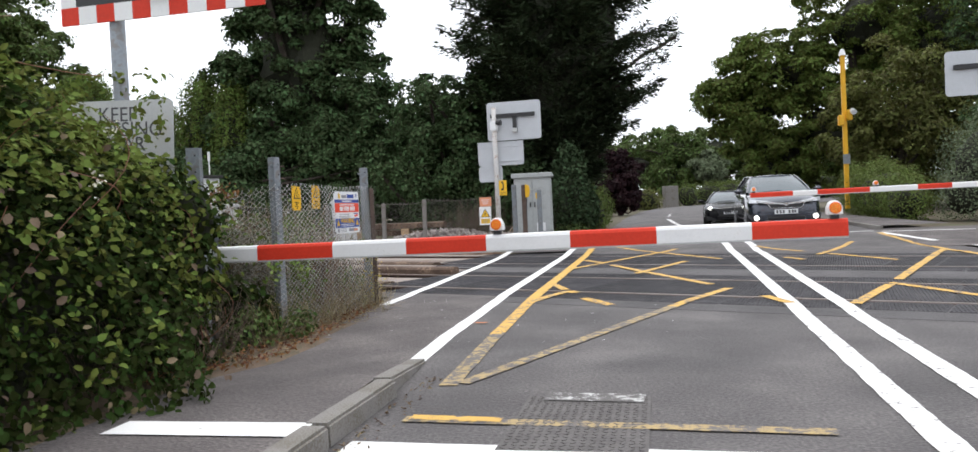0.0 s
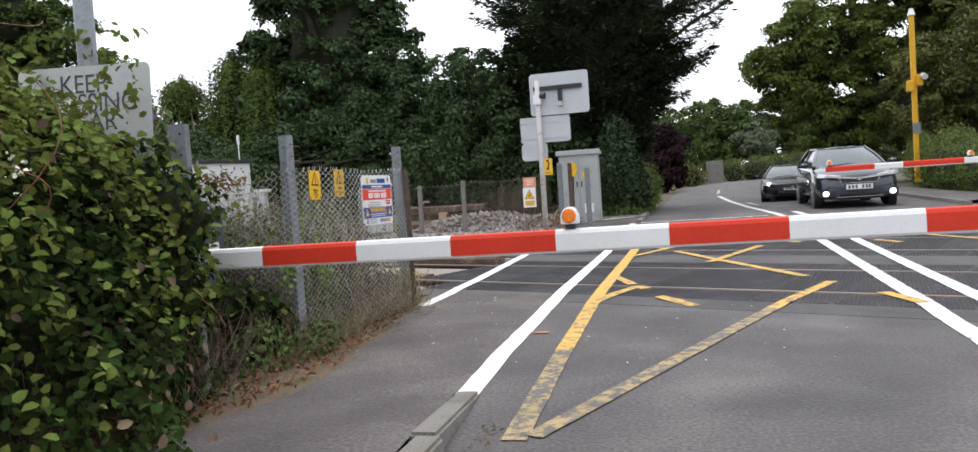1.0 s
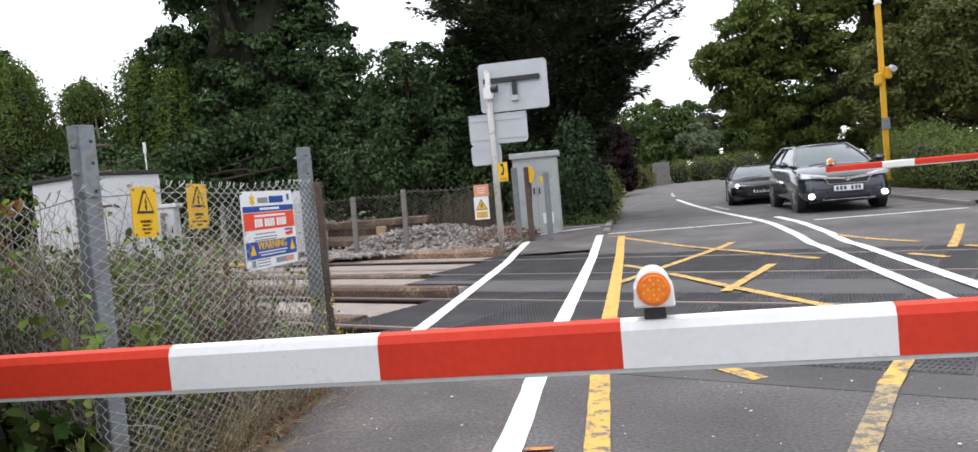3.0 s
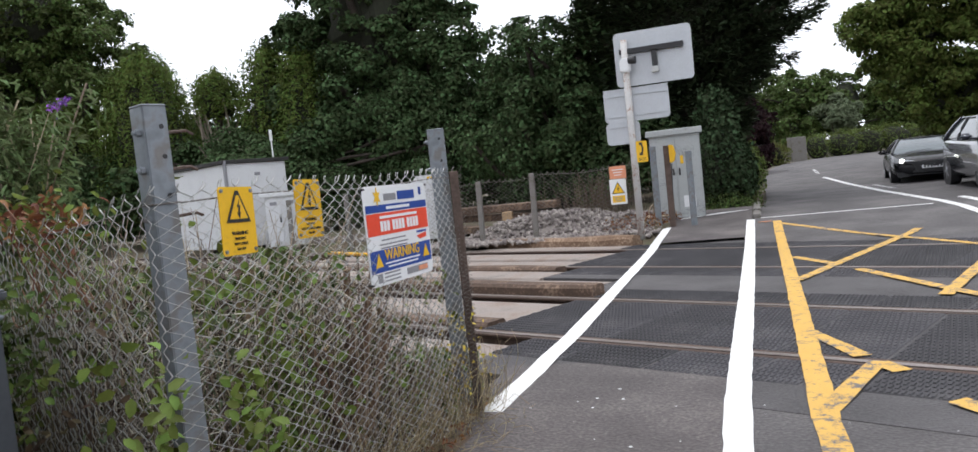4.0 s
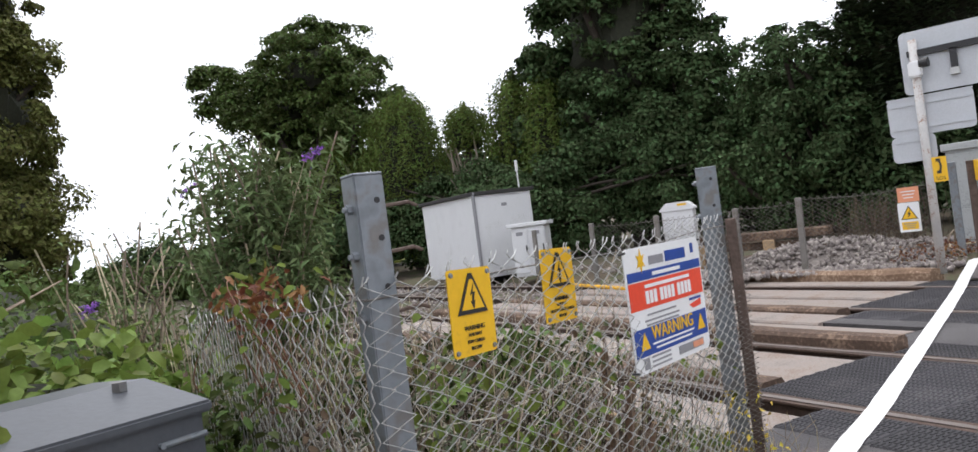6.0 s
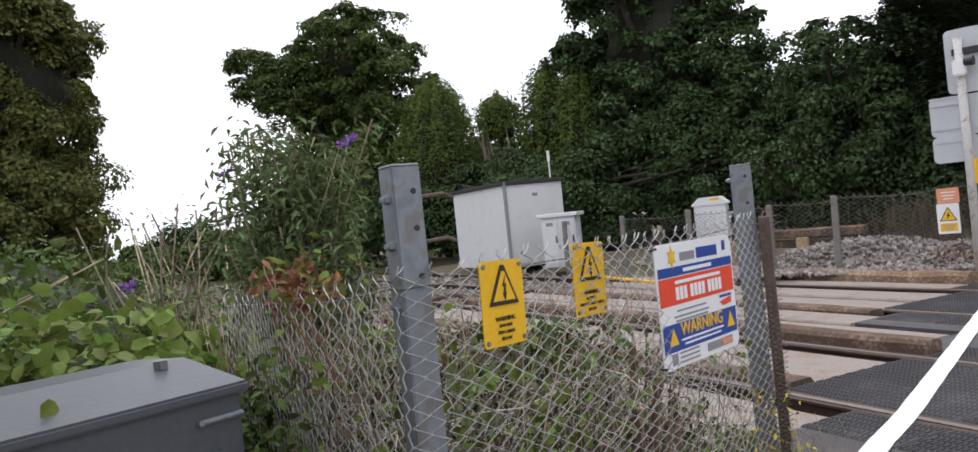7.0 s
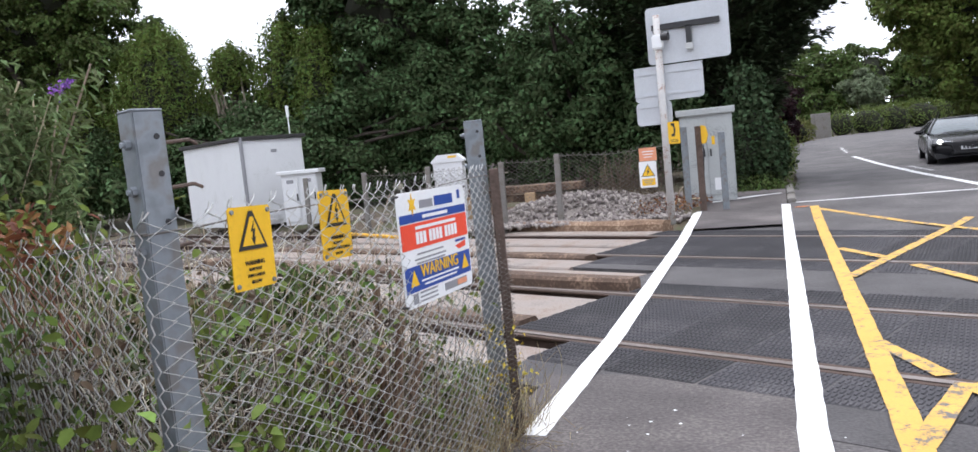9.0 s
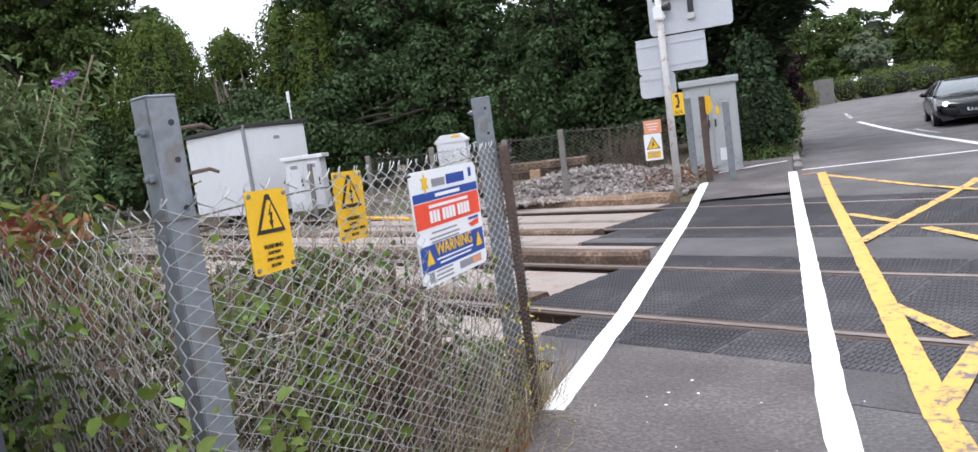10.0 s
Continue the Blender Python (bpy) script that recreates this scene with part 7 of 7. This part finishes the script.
def conifer(name, at, label, profile, branches, per, material):
    """A broad conifer: long limbs from the trunk, each clad in flat feathery sprays that hang at the tips; profile gives reach by height."""
    t = thing(name, label, "tree", at)
    hs, rs = [q[0] for q in profile], [q[1] for q in profile]
    zt = RNG.uniform(hs[0], hs[-1], branches)
    az = RNG.uniform(0, 2 * np.pi, branches)
    reach = np.interp(zt, hs, rs) * RNG.uniform(0.6, 1.12, branches)
    tip = np.stack([np.cos(az) * reach, np.sin(az) * reach * 0.72, zt], 1)
    foot = np.zeros_like(tip)
    foot[:, 2] = np.clip(zt - 0.42 * reach - 0.3, 0.9, hs[-1] * 0.85)
    k = np.linspace(0, 1, 9)[None, :, None]
    path = foot[:, None] * (1 - k) + tip[:, None] * k
    path[..., 2] += 0.3 * np.sin(np.pi * k[..., 0]) + 0.06 * RNG.normal(size=path.shape[:2])
    for q in path[::6]:
        strands("limb", q[None], 0.05, BARK, t, sides=5)
    n = branches * per
    i = np.repeat(np.arange(branches), per)
    u = RNG.uniform(0.3, 1.0, n) ** 0.8
    j = np.minimum((u * 8).astype(int), 7)
    base = path[i, j] + (path[i, j + 1] - path[i, j]) * (u * 8 - j)[:, None]
    along = unit(path[i, 8] - path[i, 4])
    side = unit(np.cross(along, np.array([0, 0, 1.0])))
    wide = (0.75 * (1 - u) + 0.14) * RNG.normal(size=n) * 0.75
    p = base + side * wide[:, None]
    p[:, 2] += -0.45 * np.abs(wide) + 0.07 * RNG.normal(size=n)
    p[:, 2] = np.maximum(p[:, 2], 0.1)
    way = unit(along * 0.9 + side * np.sign(wide)[:, None] * 0.75 + np.array([0, 0, -0.3]) + 0.3 * RNG.normal(size=(n, 3)))
    up = unit(np.cross(np.cross(way, np.array([0, 0, 1.0])), way) + 0.3 * RNG.normal(size=(n, 3)))
    across = unit(np.cross(up, way))
    ln = (0.2 * RNG.uniform(0.6, 1.4, n))[:, None]
    v = np.stack([p, p + way * ln * 0.45 + across * ln * 0.14, p + way * ln, p + way * ln * 0.45 - across * ln * 0.14], 1).reshape(-1, 3)
    f = np.arange(n * 4).reshape(-1, 4)
    tagged(raw("crown", v, f, material, t), kind="stuff")
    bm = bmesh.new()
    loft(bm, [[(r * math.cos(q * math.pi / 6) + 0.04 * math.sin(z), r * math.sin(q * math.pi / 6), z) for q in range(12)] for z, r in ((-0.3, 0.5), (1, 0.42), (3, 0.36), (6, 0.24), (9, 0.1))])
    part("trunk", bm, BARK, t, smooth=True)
    # hull among the limbs, coloured as deep shade
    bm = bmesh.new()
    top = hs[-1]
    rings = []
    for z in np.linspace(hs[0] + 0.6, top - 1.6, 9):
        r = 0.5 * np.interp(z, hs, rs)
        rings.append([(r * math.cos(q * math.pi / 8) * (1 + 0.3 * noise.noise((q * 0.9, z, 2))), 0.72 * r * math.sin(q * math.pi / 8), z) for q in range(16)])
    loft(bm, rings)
    part("shade_core", bm, SHADECORE, t)
    return t


conifer("yew", (-1.15, 18.4, 0.15), "broad dark yew with long feathery drooping branches", [(1.6, 1.1), (2.5, 1.5), (3.3, 2.2), (4.5, 3.2), (5.1, 3.9), (6.0, 3.5), (7.0, 3.2), (8.4, 2.7), (9.6, 2.0), (10.6, 0.8)], 400, 380, YEW)
tree("understorey_tree", (-4.6, 18.6, 0.3), "dark green low trees below a yew", [(0, 0, 3.6, 1.6, 1.4, 1.5), (-0.4, -0.4, 1.8, 1.9, 1.4, 1.6), (2.0, 0, 1.6, 1.5, 1.2, 1.5)], 190, 260, 0.12, SYCAMORE, 0.2, clump_r=0.5)
tree("lineside_tree", (-30.2, 10.5, 0), "dark olive tree at the edge of the railway", [(0, 0, 8, 2.8, 2.8, 4), (0.6, 0, 3.4, 2.6, 2.4, 2.4), (0.2, 0, 11, 2.2, 2.2, 2)], 330, 330, 0.17, OLIVE, 0.35, clump_r=0.7, core=0.66)
tree("lineside_tree", (-40, 18, 0), "low distant trees along the railway", [(0, 0, 0.8, 6, 2, 0.9), (9, 2, 0.9, 4, 2, 0.9)], 60, 180, 0.3, LIME, 0.2, clump_r=0.9)
tree("tree_belt", (-16, 27, 0.4), "dark green belt of trees beyond the railway", [(-12, 0, 1.8, 7, 1.6, 1.8), (-4, 0, 2.2, 6, 1.6, 2.2), (6, 0, 2.4, 6, 1.6, 2.4), (11, -2, 2.0, 4, 1.6, 1.9)], 260, 300, 0.26, SYCAMORE, 0.3, clump_r=1.2)

# ivy-clad trunk and clipped hedges by the far footway
bush("ivy_trunk", (-0.42, 15.2, 0.1), "tree stump and hedge thickly clad in dark ivy", [(-0.1, 0, 0.9, 0.52, 0.7, 1.1), (-0.15, 0.3, 1.7, 0.42, 0.5, 0.75), (0.15, 0.3, 0.6, 0.42, 0.9, 0.7)], 9500, 0.085, IVY, aspect=0.8, stems=0, kind_cat="ivy")
bush("clipped_hedge", (-0.2, 19.0, 0.1), "clipped green hedge along the road", [(0, 0, 0.6, 0.5, 2.2, 0.75), (0.05, -1.6, 0.55, 0.45, 1.0, 0.7)], 5000, 0.07, HEDGEGREEN, stems=0, kind_cat="hedge")
bush("ground_weeds", (-0.3, 14.4, 0.12), "low weeds and ivy at the end of the footway", [(0, 0, 0.06, 0.5, 0.5, 0.16), (-0.2, 0.3, 0.08, 0.5, 0.5, 0.26), (-0.9, -0.6, 0.05, 0.5, 0.3, 0.1)], 1800, 0.05, LIME, stems=0, core=False, kind_cat="weeds")
bush("dry_weeds", (-1.75, 11.7, 0.16), "low brown and green weeds by the pole foot", [(0, 0, 0.06, 0.5, 0.6, 0.14), (0.3, 0.5, 0.05, 0.35, 0.4, 0.14)], 600, 0.05, RUSTLEAF, stems=14, core=False, kind_cat="weeds")
dry = thing("dry_grass_tuft", "tall dry straw-coloured grass behind the far fence", "grass", (-2.6, 12.9, 0.2))
a = np.stack([RNG.normal(0, 0.4, 260), RNG.normal(0, 0.2, 260), np.zeros(260)], 1)
strands("grass_mass", fibre(260, a, a + np.stack([0.12 * RNG.normal(size=260), 0.1 * RNG.normal(size=260), RNG.uniform(0.4, 0.95, 260)], 1), 0.06, 5), 0.005, DEADSTEM, dry)

# distance along the road
tree("copper_tree", (-0.3, 36, 0.15), "dark purple-leaved tree beside the road", [(-0.2, 0, 1.9, 1.1, 1.0, 1.3), (0.3, -0.5, 1.2, 0.9, 0.9, 1.0)], 60, 240, 0.16, PURPLELEAF, 0.12, clump_r=0.55)
tree("roadside_tree", (3.2, 64, 0.3), "mixed mid-green trees behind a roadside hedge", [(0, 0, 4.5, 2.4, 2, 1.9), (-3.2, 0, 3.5, 1.8, 1.8, 1.9), (3.0, 0, 4.2, 2.4, 2, 1.8), (0.5, -1, 2.2, 3.5, 1.6, 1.6), (6.5, 0, 3.6, 2.6, 2, 2.4), (10.5, 0, 3.6, 2.6, 2, 2.6)], 190, 260, 0.26, LIME, 0.2, clump_r=0.8, core=0.45)
tree("pale_tree", (5.9, 61, 0.3), "pale grey-green willow above a roadside hedge", [(0, 0, 2.8, 1.3, 1.1, 1.4)], 40, 240, 0.2, SILVERLEAF, 0.12, clump_r=0.5, core=0.7)
tree("roadside_tree", (3.0, 78, 0.2), "mid-green trees where the road bends", [(0, 0, 4.2, 5.0, 3.0, 2.8), (7, 0, 3.0, 4.4, 3, 2.4), (-6, -2, 4.2, 4.4, 3, 2.8), (14, -1, 2.4, 4.4, 3, 2.2)], 140, 200, 0.45, LIME, 0.25, clump_r=1.2)
bush("roadside_hedge", (5.4, 56.6, 0.2), "clipped green hedge following the road bend", [(-1.6, -1.4, 0.75, 1.0, 0.9, 1.1), (0.0, -0.6, 0.75, 1.4, 0.9, 1.15), (1.6, 0.4, 0.8, 1.5, 0.9, 1.15), (3.4, 1.6, 0.85, 1.6, 1.0, 1.15), (5.6, 3.0, 0.9, 2.0, 1.0, 1.2), (9.0, 5.2, 1.0, 3.0, 1.2, 1.3)], 9000, 0.13, HEDGEGREEN, stems=0, kind_cat="hedge")
bush("yellow_shrub", (1.0, 48, 0.2), "low yellow-green shrub at the road edge", [(0, 0, 0.5, 0.9, 0.8, 0.9)], 1200, 0.16, OLIVE, stems=0, kind_cat="shrub")
bush("verge_growth", (-1.6, 44, 0.2), "mixed green growth along the road edge", [(0, 0, 1.0, 1.6, 4, 1.4), (-1, 9, 1.6, 2, 5, 2.2)], 5000, 0.2, LIME, stems=0, kind_cat="shrub")
bm = bmesh.new()
box(bm, (2.5, 54.0, 0.95), (1.0, 0.7, 1.7), 20)
bevel(bm, 0.03, 1)
gp = part("gate_pier", bm, KERB, None)
tagged(gp, "grey stone gate pier at the road bend", "gate pier")

# right side of the road
tree("roadside_oak", (10.6, 33, 0.2), "large green oak leaning over the road", [(0.6, 0, 8.0, 3.2, 2.9, 3.0), (-3.0, -0.4, 6.2, 2.4, 2.0, 1.9), (-4.2, -0.2, 6.7, 1.8, 1.7, 1.1), (-6.0, -0.4, 5.2, 1.2, 1.1, 0.9), (-4.9, -0.2, 3.6, 1.3, 1.2, 1.3), (-3.4, -0.4, 2.2, 1.9, 1.6, 1.7), (3.4, 0, 7, 4, 3, 3.6), (-1.2, -0.6, 3.4, 3.4, 2.2, 2.4), (4, -1, 2.8, 4, 2, 2.6), (-4.6, -0.4, 4.6, 1.7, 1.6, 1.4), (-5.4, -0.6, 6.0, 1.3, 1.2, 1.0)], 820, 210, 0.17, OAKLEAF, 0.4, clump_r=0.56, flat=0.6, limbs=22, core=0.45)
tree("roadside_tree", (10.4, 26.0, 0.15), "olive-green rounded tree behind a yellow pole", [(0, 0, 4.0, 2.2, 1.8, 1.9), (0.4, -0.2, 2.2, 2.4, 1.6, 1.9), (-1.3, 0, 3.0, 1.5, 1.4, 1.4)], 120, 280, 0.14, OLIVE, 0.2, clump_r=0.6)
tree("roadside_tree", (16.5, 26, 0.2), "tall dark green tree beside the far footway", [(0, 0, 6.2, 3.6, 3, 4), (-1.5, -2, 2.6, 3, 2.4, 2.4), (2, -3, 5, 3, 3, 3.8)], 180, 420, 0.15, SYCAMORE, 0.35, clump_r=0.85)
tree("roadside_tree", (14.5, 17.5, 0.1), "dark green trees along the far footway", [(0, 0, 3.2, 2.4, 2.4, 3.2), (1, -2.5, 4.2, 2.4, 2.4, 4)], 120, 280, 0.17, SYCAMORE, 0.3, clump_r=0.75)
bush("privet_hedge", (8.0, 19.0, 0.1), "bright green privet hedge behind the far footway", [(0, 0, 0.7, 0.75, 2.6, 0.85), (0.3, 3.0, 0.75, 0.85, 2.4, 1.0), (-0.1, -2.4, 0.5, 0.6, 1.2, 0.7)], 24000, 0.065, HEDGEGREEN, stems=0, kind_cat="hedge")
bush("grey_shrub", (9.6, 16.0, 0.1), "large grey-green shrub behind the far footway", [(0, 0, 1.3, 1.1, 1.1, 1.25), (0.9, -0.6, 1.5, 1.2, 1.1, 1.5), (-0.6, -0.2, 0.6, 0.7, 0.7, 0.7)], 14000, 0.065, SILVERLEAF, stems=0, kind_cat="shrub")
bush("dark_shrub", (12.0, 14.2, 0.1), "dark green shrub at the end of the far footway", [(0, 0, 1.2, 1.3, 1.3, 1.5), (1.6, -1, 1.5, 1.5, 1.5, 1.8)], 7000, 0.075, LIME, stems=10, kind_cat="shrub")
